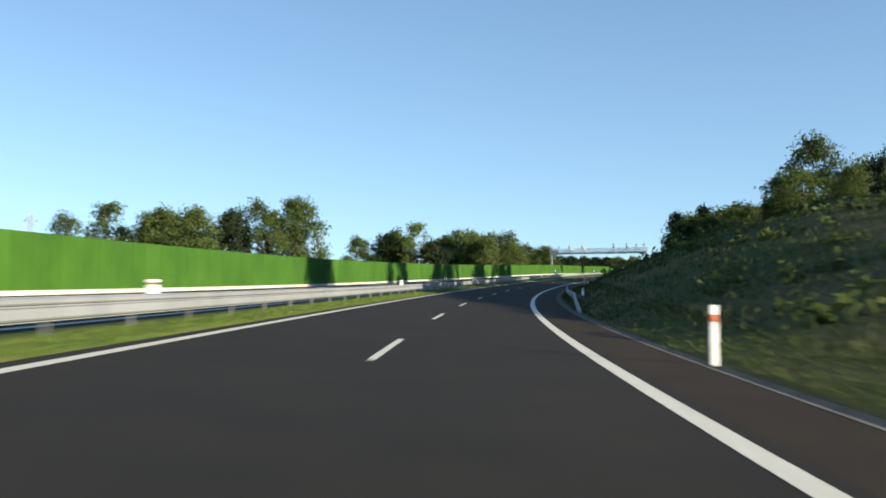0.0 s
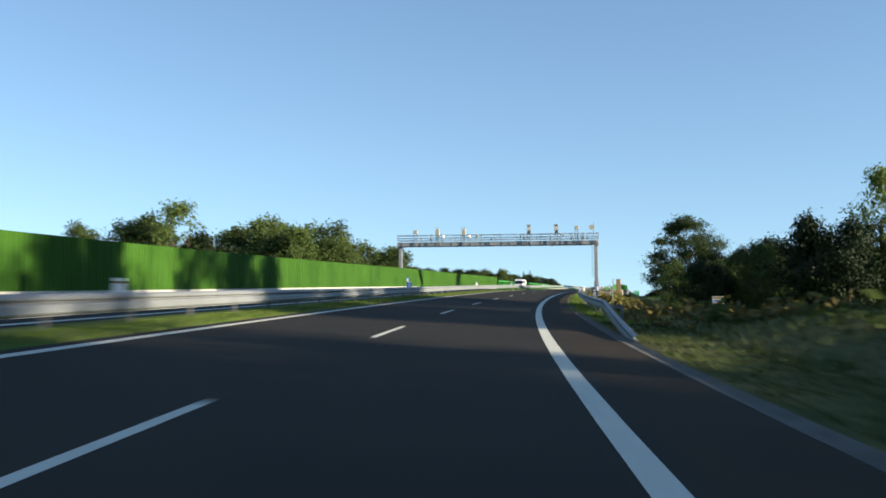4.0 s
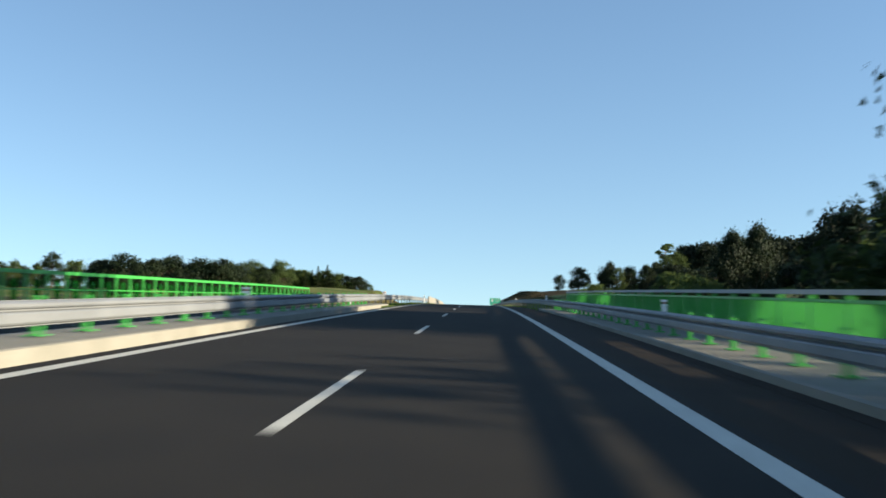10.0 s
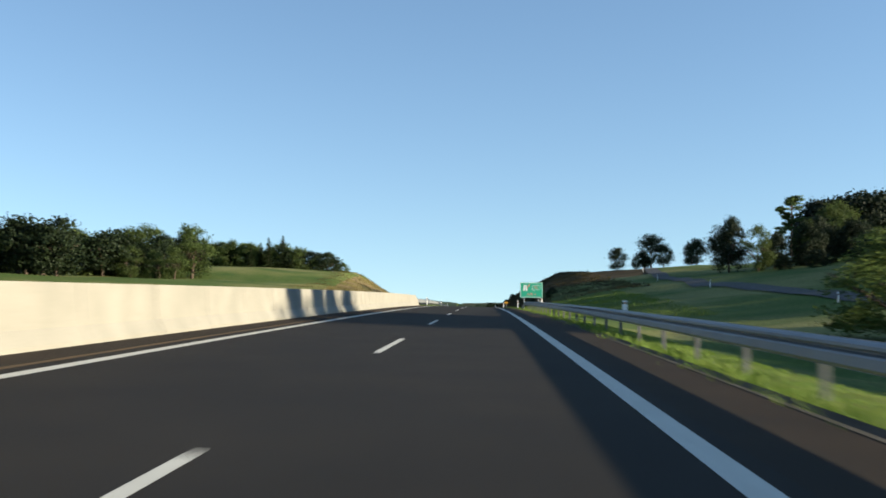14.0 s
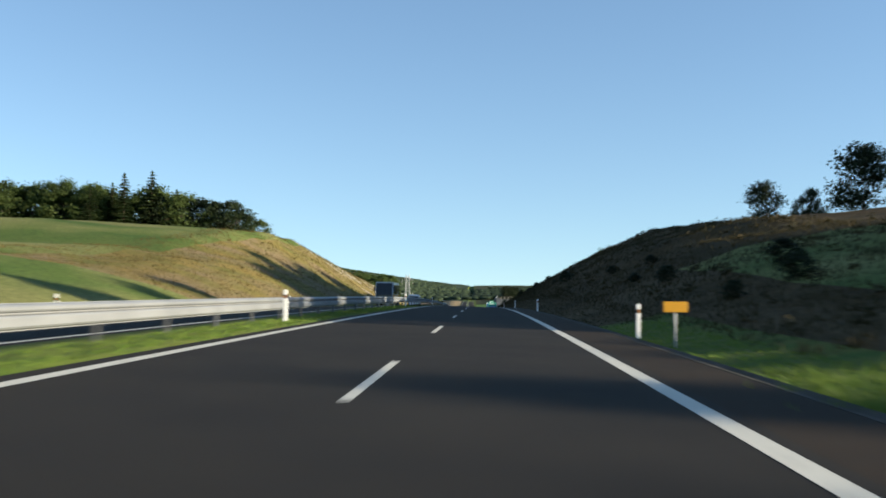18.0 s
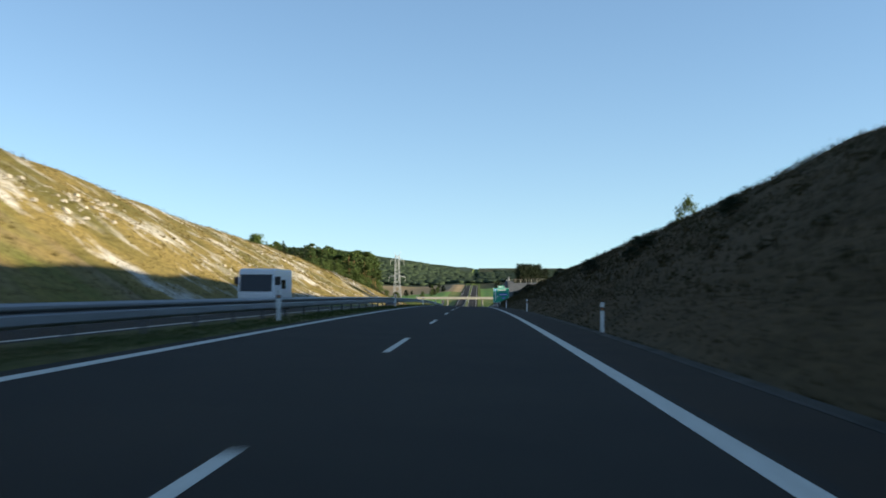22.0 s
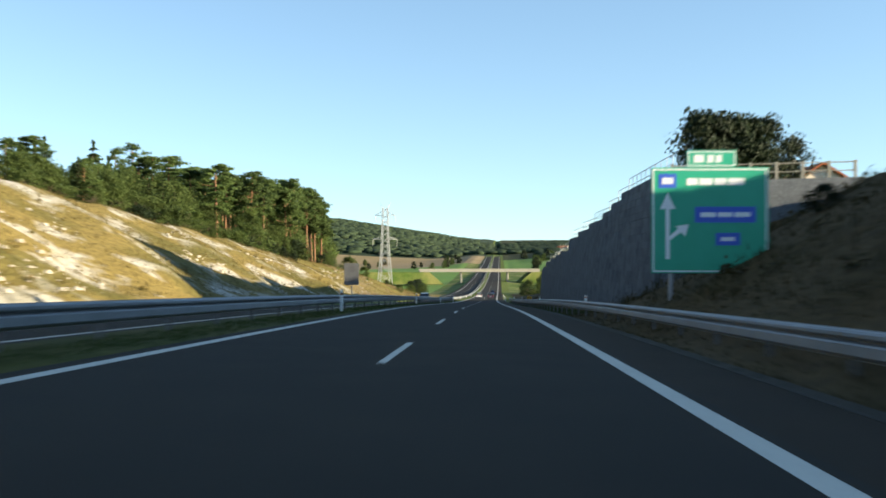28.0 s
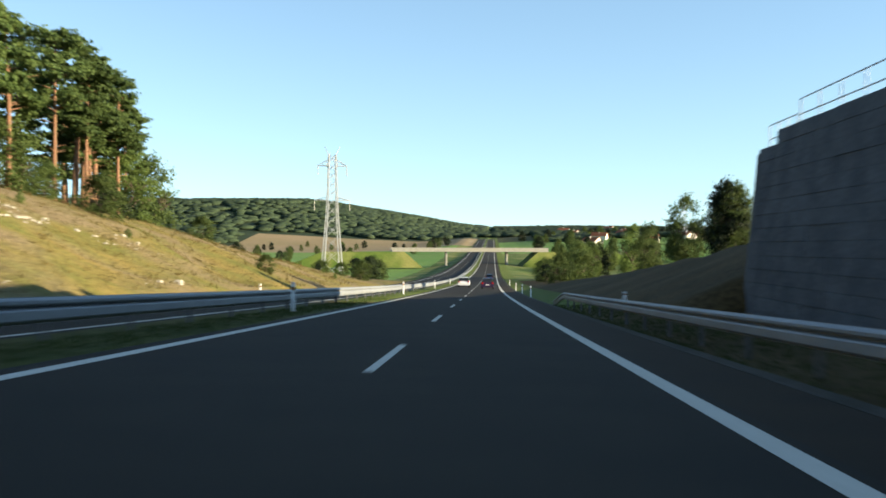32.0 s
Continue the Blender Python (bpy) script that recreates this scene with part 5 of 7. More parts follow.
def broadleaf(seed, h, w, leaves, mat, label, size=0.52, low=0.0, kind="tree", clumps=36, puff=0.19):
    """A tree with tapered trunk, limbs and a ragged crown; its foot is at the origin."""
    rng = random.Random(seed)
    th = base(kind, Matrix.Identity(4), label, kind)
    bm = bmesh.new()
    r0 = h * 0.020
    fork = h * rng.uniform(0.22, 0.30)
    top = Vector((rng.uniform(-0.3, 0.3), rng.uniform(-0.3, 0.3), fork))
    tube(bm, (0, 0, -0.6), top, r0 * 1.25, r0 * 0.85, n=10, cap=False)
    tips = []
    for i in range(5):
        a = i * 2 * math.pi / 5 + rng.uniform(-0.4, 0.4)
        d = Vector((math.cos(a) * w / h * 1.0, math.sin(a) * w / h * 1.0, rng.uniform(0.6, 1.0))).normalized()
        limb_tubes(bm, rng, top, d, h * rng.uniform(0.15, 0.19), r0 * 0.5, 2, tips)
    part("trunk", bm, BARK, th)
    centres = []
    for i in range(clumps):
        a, z = rng.uniform(0, 2 * math.pi), rng.random()
        prof = math.sin(math.pi * min(1.0, 0.18 + 0.80 * z)) ** 0.7
        rr = w / 2 * prof * (0.45 + 0.55 * rng.random()) * 0.85
        centres.append(Vector((math.cos(a) * rr, math.sin(a) * rr, h * (low + 0.08 + (0.86 - low) * z))))
    centres.append(Vector((0, 0, h * 0.92)))
    verts, faces = leaf_cloud(rng, centres, leaves, min(w, h) * puff * (36 / clumps) ** 0.4, size, h * 0.5)
    raw("crown", verts, faces, mat, th)
    return th


def needle_spray(rng, verts, faces, p, d, size):
    """One drooping spray: a slim triangle along d."""
    q = d * size * rng.uniform(0.7, 1.3)
    b = Vector((-d.y, d.x, rng.uniform(-0.6, 0.6))).normalized() * size * rng.uniform(0.35, 0.6)
    j = len(verts)
    verts += [p - q * 0.6 - b, p - q * 0.6 + b, p + q]
    faces.append((j, j + 1, j + 2))


def conifer(seed, h, w, leaves, mat, label, bare, bark, size=0.30, tiers=19):
    """A spruce: straight trunk and separate whorls of drooping boughs."""
    rng = random.Random(seed)
    th = base("tree", Matrix.Identity(4), label, "tree")
    bm = bmesh.new()
    tube(bm, (0, 0, -0.6), (0, 0, h * 0.98), h * 0.012, h * 0.002, n=8, cap=False)
    verts, faces = [], []
    boughs = []
    for i in range(tiers):
        f = i / (tiers - 1)
        z = h * (bare + (0.97 - bare) * f ** 0.92)
        rad = w / 2 * ((1 - f) ** 0.8 * 0.95 + 0.05)
        turn = rng.uniform(0, 6.28)
        for k in range(7):
            a = turn + k * 0.8976 + rng.uniform(-0.3, 0.3)
            boughs.append((z + rng.uniform(-0.2, 0.2), a, rad * rng.uniform(0.55, 1.15)))
    total = sum(b[2] for b in boughs)
    for z, a, rad in boughs:
        d = Vector((math.cos(a), math.sin(a), 0))
        tip = d * rad + Vector((0, 0, z - 0.22 * rad))
        tube(bm, (0, 0, z), tip, 0.045, 0.012, n=4, cap=False)
        for _ in range(max(3, int(leaves * rad / total))):
            g = rng.uniform(0.15, 1.05)
            p = Vector((0, 0, z)).lerp(tip, g) + Vector((rng.gauss(0, 1), rng.gauss(0, 1), rng.gauss(-0.4, 0.5))) * (0.10 + 0.10 * rad * (1.1 - g))
            side = Vector((-d.y, d.x, 0)) * rng.uniform(-0.9, 0.9)
            needle_spray(rng, verts, faces, p, (d + side + Vector((0, 0, -0.45))).normalized(), size)
    for _ in range(40):
        needle_spray(rng, verts, faces, Vector((rng.gauss(0, 0.08), rng.gauss(0, 0.08), h * rng.uniform(0.92, 0.99))), Vector((rng.gauss(0, 0.3), rng.gauss(0, 0.3), 1)).normalized(), size * 0.8)
    part("trunk", bm, bark, th)
    raw("crown", verts, faces, mat, th)
    return th


def pine(seed, h, w, leaves, mat, label, bare):
    """A pine: long bare reddish trunk, crooked limbs, and flat needle clumps high up."""
    rng = random.Random(seed)
    th = base("tree", Matrix.Identity(4), label, "tree")
    bm = bmesh.new()
    prev = Vector((0, 0, -0.6))
    for i in range(1, 9):
        f = i / 8
        nxt = Vector((math.sin(seed + f * 2.2) * 0.35 * f, math.cos(seed * 1.7 + f * 2.0) * 0.35 * f, h * 0.95 * f))
        tube(bm, prev, nxt, h * 0.0125 * (1 - 0.8 * (f - 0.125)), h * 0.0125 * (1 - 0.8 * f), n=9, cap=False)
        prev = nxt
    centres = []
    for i in range(26):
        f = (i + rng.random()) / 26
        z = h * (bare + (0.97 - bare) * f)
        a = rng.uniform(0, 6.28)
        rad = w / 2 * (0.35 + 0.65 * math.sin(math.pi * min(1.0, 0.22 + 0.72 * f))) * rng.uniform(0.25, 1.0)
        c = Vector((math.cos(a) * rad, math.sin(a) * rad, z + 0.12 * rad))
        centres.append(c)
        tube(bm, (0, 0, z - 0.25 * rad), c, 0.07, 0.02, n=5, cap=False)
    for i in range(5):
        a, z = rng.uniform(0, 6.28), h * rng.uniform(bare * 0.55, bare)
        tube(bm, (0, 0, z), (math.cos(a) * 1.1, math.sin(a) * 1.1, z + rng.uniform(-0.2, 0.4)), 0.04, 0.012, n=4, cap=False)
    centres.append(Vector((0, 0, h * 0.95)))
    part("trunk", bm, PINE_BARK, th)
    verts, faces = leaf_cloud(rng, centres, leaves, w * 0.135, 0.23, h * 0.8, flat=0.5)
    raw("crown", verts, faces, mat, th)
    return th


BROAD = [broadleaf(1, 15, 12, 8200, LEAF, "broad green deciduous tree with a full crown", size=0.25, clumps=58, puff=0.17),
         broadleaf(2, 15, 10, 6400, LEAF_LIGHT, "light green deciduous tree with an airy crown", low=0.02, size=0.24, clumps=34, puff=0.155),
         broadleaf(3, 15, 13, 9000, LEAF_DARK_SHADE, "dark green deciduous tree with a dense crown", size=0.29, clumps=64),
         broadleaf(4, 15, 11, 7200, LEAF, "green deciduous tree with an uneven crown", low=-0.04, size=0.25, clumps=36, puff=0.165)]
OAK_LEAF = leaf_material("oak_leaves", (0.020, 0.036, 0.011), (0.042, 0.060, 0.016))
OAK = broadleaf(5, 24, 19, 46000, OAK_LEAF, "large spreading dark green roadside tree", size=0.20, low=-0.02, clumps=130, puff=0.15)
BUSH = [broadleaf(7, 4, 4.4, 3600, LEAF, "bushy green shrub in grass", size=0.12, low=-0.12, kind="bush", puff=0.165), broadleaf(8, 4, 4.0, 3600, LEAF_DARK_SHADE, "dense dark green leafy shrub", size=0.12, low=-0.12, kind="bush", puff=0.165), broadleaf(9, 4, 4.2, 3600, LEAF_LIGHT, "light green shrub in the grass", size=0.12, low=-0.12, kind="bush")]
FRUIT = [broadleaf(15, 7, 6.4, 5200, LEAF_DARK_SHADE, "small gnarled fruit tree with an open crown", size=0.16, low=0.10, clumps=34, puff=0.19), broadleaf(16, 7, 5.4, 4600, LEAF_DARK_SHADE, "small fruit tree with a thin crown", size=0.16, low=0.14, clumps=28, puff=0.19)]
PINE = [pine(11, 22, 7.0, 8200, NEEDLE, "tall pine with a bare reddish trunk", 0.52), pine(12, 22, 6.2, 7600, NEEDLE, "tall pine with a high narrow crown", 0.44)]
SPRUCE = [conifer(13, 18, 6.8, 7600, NEEDLE_DARK, "dark green spruce with drooping branches", 0.06, BARK), conifer(14, 18, 5.6, 6800, NEEDLE_DARK, "narrow dark green spruce tree", 0.04, BARK)]
FAR_BROAD = [broadleaf(21, 15, 12, 3600, LEAF, "distant green tree", size=0.40, clumps=40), broadleaf(22, 15, 12, 3600, LEAF_DARK_SHADE, "distant dark green tree", size=0.42, clumps=44)]
FAR_PINE = [pine(23, 22, 7.0, 3000, NEEDLE, "distant pine", 0.45), conifer(24, 18, 6.4, 3000, NEEDLE_DARK, "distant spruce", 0.05, BARK, size=0.42, tiers=15)]
USED = set()
TREE_BASE = {FAR_BROAD[0]: 15, FAR_BROAD[1]: 15, FAR_PINE[0]: 22, FAR_PINE[1]: 18}
FAR_KINDS = set(TREE_BASE)
for kinds, hh in ((BROAD, 15), ([OAK], 24), (BUSH, 4), (FRUIT, 7), (PINE, 22), (SPRUCE, 18)):
    for t_ in kinds:
        TREE_BASE[t_] = hh
# breadth and height that each kind reaches here, against its pattern
GROWN = {BROAD[0]: (1.12, 1.07), BROAD[1]: (1.12, 1.16), BROAD[2]: (0.99, 0.96), BROAD[3]: (1.10, 1.06), BUSH[0]: (2.15, 1.65), BUSH[1]: (1.6, 1.27), BUSH[2]: (0.6, 0.6),
         FRUIT[0]: (1.2, 1.04), FRUIT[1]: (1.1, 1.0), PINE[0]: (1.08, 0.935), PINE[1]: (1.2, 0.89), SPRUCE[0]: (0.77, 0.695), SPRUCE[1]: (0.76, 0.67)}
trng = random.Random(77)


def plant(kinds, s, u, h, group, wide=1.0, sink=0.0):
    t = kinds[trng.randrange(len(kinds))]
    k = h / TREE_BASE[t]
    gx, gz = GROWN.get(t, (1.0, 1.0))
    m = Matrix.Translation(P(s, u, sheet_ground(s, u) - sink)) @ Matrix.Rotation(trng.uniform(0, 6.28), 4, "Z") @ Matrix.Diagonal((k * wide * gx, k * wide * gx, k * gz, 1))
    if t not in USED:
        USED.add(t)
        t.matrix_basis = m
        t["group"] = group
        return t
    c = copy_thing(t, m @ Matrix.Diagonal((1 / t.scale.x, 1 / t.scale.y, 1 / t.scale.z, 1)))
    c["group"] = group
    return c


def grove(kinds, n, s0, s1, u0, u1, h0, h1, group, wide=1.0):
    for _ in range(n):
        plant(kinds, trng.uniform(s0, s1), trng.uniform(u0, u1), trng.uniform(h0, h1), group, wide * trng.uniform(0.85, 1.15))


def joined(name, label, spots):
    """One mass of full trees, too many to count: (kinds, s, u, h, wide)."""
    vs, fs, mi, mats = [], [], [], []
    off = 0
    for kinds, s, u, h, wide in spots:
        t = kinds[trng.randrange(len(kinds))]
        k = h / TREE_BASE[t]
        m = Matrix.Translation(P(s, u, ground(s, u))) @ Matrix.Rotation(trng.uniform(0, 6.28), 4, "Z") @ Matrix.Diagonal((k * wide, k * wide, k, 1))
        for ch in t.children:
            me = ch.data
            co = np.empty(len(me.vertices) * 3)
            me.vertices.foreach_get("co", co)
            mm = np.array(m)
            co = co.reshape(-1, 3) @ mm[:3, :3].T + mm[:3, 3]
            if me.materials[0] not in mats:
                mats.append(me.materials[0])
            j = mats.index(me.materials[0])
            vs.append(co)
            for p in me.polygons:
                fs.append(tuple(off + i for i in p.vertices))
                mi.append(j)
            off += len(co)
    ob = raw(name, np.concatenate(vs).tolist(), fs, None, mats=mats, idx=mi)
    return tagged(ob, label, "trees", kind="stuff")


def spread(kinds, n, s0, s1, u0, u1, h0, h1, wide=1.0):
    return [(kinds, trng.uniform(s0, s1), trng.uniform(u0, u1), trng.uniform(h0, h1), wide * trng.uniform(0.85, 1.15)) for _ in range(n)]


# behind the noise wall
for k, s_, u_, h_ in ((0, 232, -71, 20.5), (1, 235, -75, 19.0), (3, 231, -82, 20.0), (0, 233, -90, 18.5), (3, 228, -98, 18.0), (1, 226, -76, 16.0), (2, 224, -86, 18.5), (3, 234, -104, 16.0)):
    plant(BROAD[k:k + 1], s_, u_, h_, "trees behind the noise wall", 0.85)
grove(BROAD, 8, 150, 196, -86, -68, 12.5, 15, "trees behind the noise wall", 1.05)
grove(SPRUCE, 6, 112, 150, -105, -84, 11.5, 15, "trees behind the noise wall")
grove(BROAD, 5, 354, 372, -112, -96, 18, 22, "trees behind the noise wall")
grove(BROAD, 12, 352, 405, -92, -64, 18, 22, "trees behind the noise wall", 0.95)
grove(BROAD[:2], 7, 356, 392, -76, -58, 15, 18, "trees behind the noise wall", 1.0)
grove(BROAD, 7, 400, 430, -66, -50, 14, 17, "trees beside the bridge", 1.0)
# wood on the far left and on the meadow hill
trng.seed(101)
meadow_spots = spread(FAR_BROAD[1:], 28, 690, 790, -128, -80, 10, 12.5, 1.4)
for i in range(10):
    plant(BROAD[2:], 766 - trng.uniform(0, 14), -71 - 3.4 * i, trng.uniform(11.4, 13.4) if i < 5 else trng.uniform(9, 11), "wood beside the meadow", 1.4)
for i in range(6):
    plant(BROAD[3:4] + BUSH[:1], 748 - trng.uniform(0, 8), -70 - 5 * i, trng.uniform(6, 7.6), "wood beside the meadow", 1.3)
grove(BROAD[2:], 6, 640, 700, -100, -76, 7, 9, "wood beside the meadow")
for s_, u_, h_ in ((838, -66, 15.5), (842, -62, 17.0), (834, -71, 12.0), (845, -58, 12.5), (840, -69, 13.0)):
    plant(SPRUCE[:1], s_, u_, h_, "trees on the meadow hill", 1.4)
plant(BUSH[:1], 852, -43, 2.2, "bushes on the meadow hill", 1.2)
plant(BUSH[:1], 850, -46, 2.8, "bushes on the meadow hill", 1.2)
for i in range(16):
    plant(BROAD, 850 + trng.uniform(-9, 9), -51 - 3.2 * i, trng.uniform(3.2, 4.4) if i < 4 else trng.uniform(5.6, 6.8) if i < 7 else trng.uniform(7.4, 9.2), "trees on the meadow hill", 1.3)
for i in range(16):
    plant(BUSH[:2], 846 + trng.uniform(-4, 4), -47 - 3.3 * i, trng.uniform(4.0, 5.4), "bushes on the meadow hill", 1.25)
grove(BUSH, 5, 850, 885, -64, -50, 2.0, 3.0, "bushes on the meadow hill")
# the hill beside the start
trng.seed(102)
for _ in range(26):
    s_ = trng.uniform(98, 152)
    plant(BUSH[:2], s_, trng.uniform(21, 31), float(np.interp(s_, [98, 110, 128, 138, 152], [1.1, 1.7, 3.2, 4.2, 3.8])) * trng.uniform(0.65, 0.9), "bushes on the cut slope crest")
grove(BUSH[:2], 8, 131, 148, 20, 27, 2.4, 3.4, "bushes on the cut slope crest", 1.1)
grove(BROAD, 5, 80, 92, 23, 29, 2.6, 3.6, "young trees on the cut slope crest", 0.9)
grove(SPRUCE, 4, 80, 90, 21, 27, 3, 4.2, "young trees on the cut slope crest")
for kind, s_, u_, z_ in ((BROAD[2:3], 140, 19.5, 10.0), (BROAD[2:3], 138, 23, 10.8), (SPRUCE[:1], 112, 26.5, 12.2), (BROAD[:1], 112, 31.5, 15.6)):
    plant(kind, s_, u_, z_ - ground(s_, u_, False), "young trees on the cut slope crest", 0.9)
grove(BUSH[:2], 8, 80, 98, 20, 27, 1.2, 2.0, "bushes on the cut slope crest")
# low bushes added out of view to lengthen the crest's shade
for i in range(7):
    plant(BUSH[:2], 30 + 2.0 * i, trng.uniform(21, 24), trng.uniform(0.65, 0.8), "bushes on the cut slope crest", 1.5)
# the tall wood behind the crest, whose shade falls across to the noise wall
for s_, u_, z_ in ((57, 50, 21.5), (62, 48, 21.0), (97.5, 50, 21.2), (130, 50, 20.8), (136, 52, 21.5), (143, 50, 20.5), (165, 50, 19.6), (170, 52, 20.2), (185, 50, 19.2), (191.5, 52, 20.2), (198, 50, 19.2)):
    plant(BROAD[2:], s_, u_, z_ - ground(s_, u_, False), "tall trees behind the crest", 0.8)
# roadside trees by the bridge
trng.seed(103)
plant([OAK], 395, 23.2, 24, "trees beside the bridge", 1.22)
for s0, s1, n in ((352, 374, 3), (408, 440, 10)):
    for _ in range(n):
        s_, u_ = trng.uniform(s0, s1), trng.uniform(36, 66)
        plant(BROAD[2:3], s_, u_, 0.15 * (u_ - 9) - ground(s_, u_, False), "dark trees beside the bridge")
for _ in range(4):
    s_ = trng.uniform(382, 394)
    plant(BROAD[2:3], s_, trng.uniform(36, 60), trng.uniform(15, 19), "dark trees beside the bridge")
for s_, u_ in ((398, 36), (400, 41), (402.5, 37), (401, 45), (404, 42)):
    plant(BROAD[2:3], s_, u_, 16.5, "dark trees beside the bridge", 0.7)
for _ in range(9):
    s_, u_ = trng.uniform(345, 420), trng.uniform(22, 34)
    plant(BUSH[:2], s_, u_, min(6.5, 0.16 * (u_ - 8) - ground(s_, u_, False)), "bushes beside the bridge", 1.1)
rise_spots_b = spread(FAR_BROAD[1:], 12, 330, 440, 75, 130, 16, 20)
grove(BROAD[2:3], 5, 430, 470, 66, 90, 9, 12, "dark wood beside the road")
for _ in range(13):
    s_, u_ = trng.uniform(450, 560), trng.uniform(96, 130)
    plant(BROAD[2:3], s_, u_, max(6.0, min(19.0, 0.187 * (u_ - 10) - ground(s_, u_, False))), "dark wood beside the road", 1.1)
for s_, u_, z_ in ((301, 18.5, 4.0), (303, 22.5, 4.8), (307, 25.0, 4.4), (310, 27.5, 4.8), (305, 30.5, 6.4), (314, 33.5, 6.2), (300, 38, 11.4), (298, 42, 10.6), (300, 53, 12.6), (306, 57, 13.0)):
    plant(BROAD[2:4], s_, u_, z_ - ground(s_, u_, False), "dark trees beside the embankment", 0.85)
plant(BROAD[1:2], 302, 47.5, 19.0, "dark trees beside the embankment", 0.7)
for s_, u_, z_ in ((431, 32, 9.4), (432.5, 36, 10.2), (435, 33, 9.4), (437, 37, 9.8), (440.5, 33, 9.4), (447, 32, 9.0), (450, 36, 9.8), (454, 33, 9.2), (459, 35, 9.4), (463, 38, 9.6), (532, 44, 13.0), (536, 49, 14.5), (541, 47, 14.0), (545, 53, 15.5), (456, 41, 10.8), (424, 41, 10.4)):
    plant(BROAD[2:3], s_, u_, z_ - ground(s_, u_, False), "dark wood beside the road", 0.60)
# dark wood on the rise, away from the road
trng.seed(104)
rise_spots = []
for _ in range(44):
    s_ = trng.uniform(735, 800)
    u_ = 0.36 * (s_ - 530) + trng.uniform(4, 70)
    rise_spots.append((FAR_BROAD[1:], s_, u_, trng.uniform(15.5, 18.5) + 0.10 * max(0.0, u_ - 100), 1.2))
for s_, u_, z_ in ((673, 47.5, 13.2), (676, 51.0, 12.8), (680, 53.0, 12.8), (678, 57.0, 14.2), (676, 57.0, 15.0), (685, 61.0, 16.6), (694, 67.0, 18.6), (703, 72.0, 20.2)):
    plant(BROAD[2:4], s_, u_, z_ - ground(s_, u_, False), "dark trees at the edge of the wood", 0.95)
plant(PINE[1:], 757, 80, 19.5, "dark wood on the rise", 1.35)
plant(SPRUCE[:1], 753, 84, 17.0, "dark wood on the rise", 1.1)
for _ in range(10):
    s_, u_ = trng.uniform(600, 662), trng.uniform(66, 88)
    plant(BROAD[2:3], s_, u_, max(1.8, min(5.2, 0.187 * (u_ - 9) - ground(s_, u_, False))), "dark wood on the rise", 2.0)
for _ in range(20):
    s_ = trng.uniform(618, 690)
    u_ = max(47.0, 0.47 * (s_ - 578)) + trng.uniform(0, 26)
    plant(BUSH[1:2], s_, u_, max(1.4, min(trng.uniform(3.2, 4.6), 0.187 * (u_ - 9) - ground(s_, u_, False))), "dark undergrowth in the meadow", 1.5)
# row added mostly out of view to shade the meadow, capped short of the road
for i in range(34):
    s_, u_ = 600 + 4.4 * i, 82 + trng.uniform(-6, 8)
    rise_spots.append((FAR_BROAD[1:], s_, u_, max(4.0, 0.193 * (u_ - 13) + trng.uniform(-0.9, 0) - ground(s_, u_, False)), 1.5))
plant(BROAD[1:2], 565, 25.5, 5.5, "light green tree below the embankment", 2.4)
for _ in range(26):
    s_, u_ = trng.uniform(515, 652), trng.uniform(78, 125)
    rise_spots.append((FAR_BROAD[1:], s_, u_, max(3.5, min(12.0, 0.187 * (u_ - 20) - ground(s_, u_, False))), 1.4))
grove(BUSH[:2], 9, 590, 655, 48, 62, 2.2, 3.4, "bushes in the meadow", 1.4)
grove(BUSH[:2], 4, 524, 545, 38, 46, 3.2, 4.5, "bushes below the embankment", 1.1)
for k, s_, u_, z_, w_ in ((0, 775, 48.4, 19.6, 1.1), (0, 800, 43.2, 18.4, 0.95), (1, 801, 49.1, 16.5, 0.8), (1, 803, 51.6, 17.8, 0.9), (0, 780, 61.7, 18.9, 1.0), (1, 760, 48.8, 16.6, 1.0), (0, 782, 70.5, 20.8, 1.1), (0, 757, 55, 16.2, 0.9)):
    plant(FRUIT[k:k + 1], s_, u_, z_ - ground(s_, u_, False), "fruit trees on the hill", w_)
# hidden row added to shade the road where the cutting begins
for i in range(8):
    s_, u_ = 677.5 + 3.6 * i, 65 + (i % 3) * 2.5
    plant(BROAD[2:3], s_, u_, 15.4 - ground(s_, u_, False), "dark trees at the edge of the wood", 1.1)
plant(BROAD[2:3], 690, 47, 17 - ground(690, 47, False), "dark trees at the edge of the wood", 0.9)
plant(BUSH, 843, 54, 2.5, "bushes on the cut slope crest")
plant(BROAD[3:4], 1000, 45.5, 12.4, "trees beyond the slope crest", 0.62)
for _ in range(26):
    plant(BUSH[1:2], trng.uniform(690, 1062), trng.uniform(9.5, 17), trng.uniform(0.4, 1.0), "low dark shrubs on the shaded slope", 1.5)
for i in range(9):
    s_, u_ = 1086.2 + i * 0.6, 14.9 + i * 1.1
    plant(BUSH[1:2] if i not in (0, 7) else SPRUCE[1:], s_, u_, (11.6 if i == 0 else 11.4 if i == 8 else 12.3) - ground(s_, u_, False), "dark hedge behind the wall", 0.62)
# the forest on the left slope
trng.seed(105)
plant(BROAD[1:2], 1110, -66, 11.5, "trees at the forest edge", 1.3)
grove(BROAD, 3, 1106, 1122, -74, -64, 9, 12, "trees at the forest edge", 0.9)


def forest_height(s):
    return float(np.interp(s, [1110, 1160, 1200, 1250, 1290, 1320], [10.5, 14, 16.8, 19.2, 24, 20.5]))


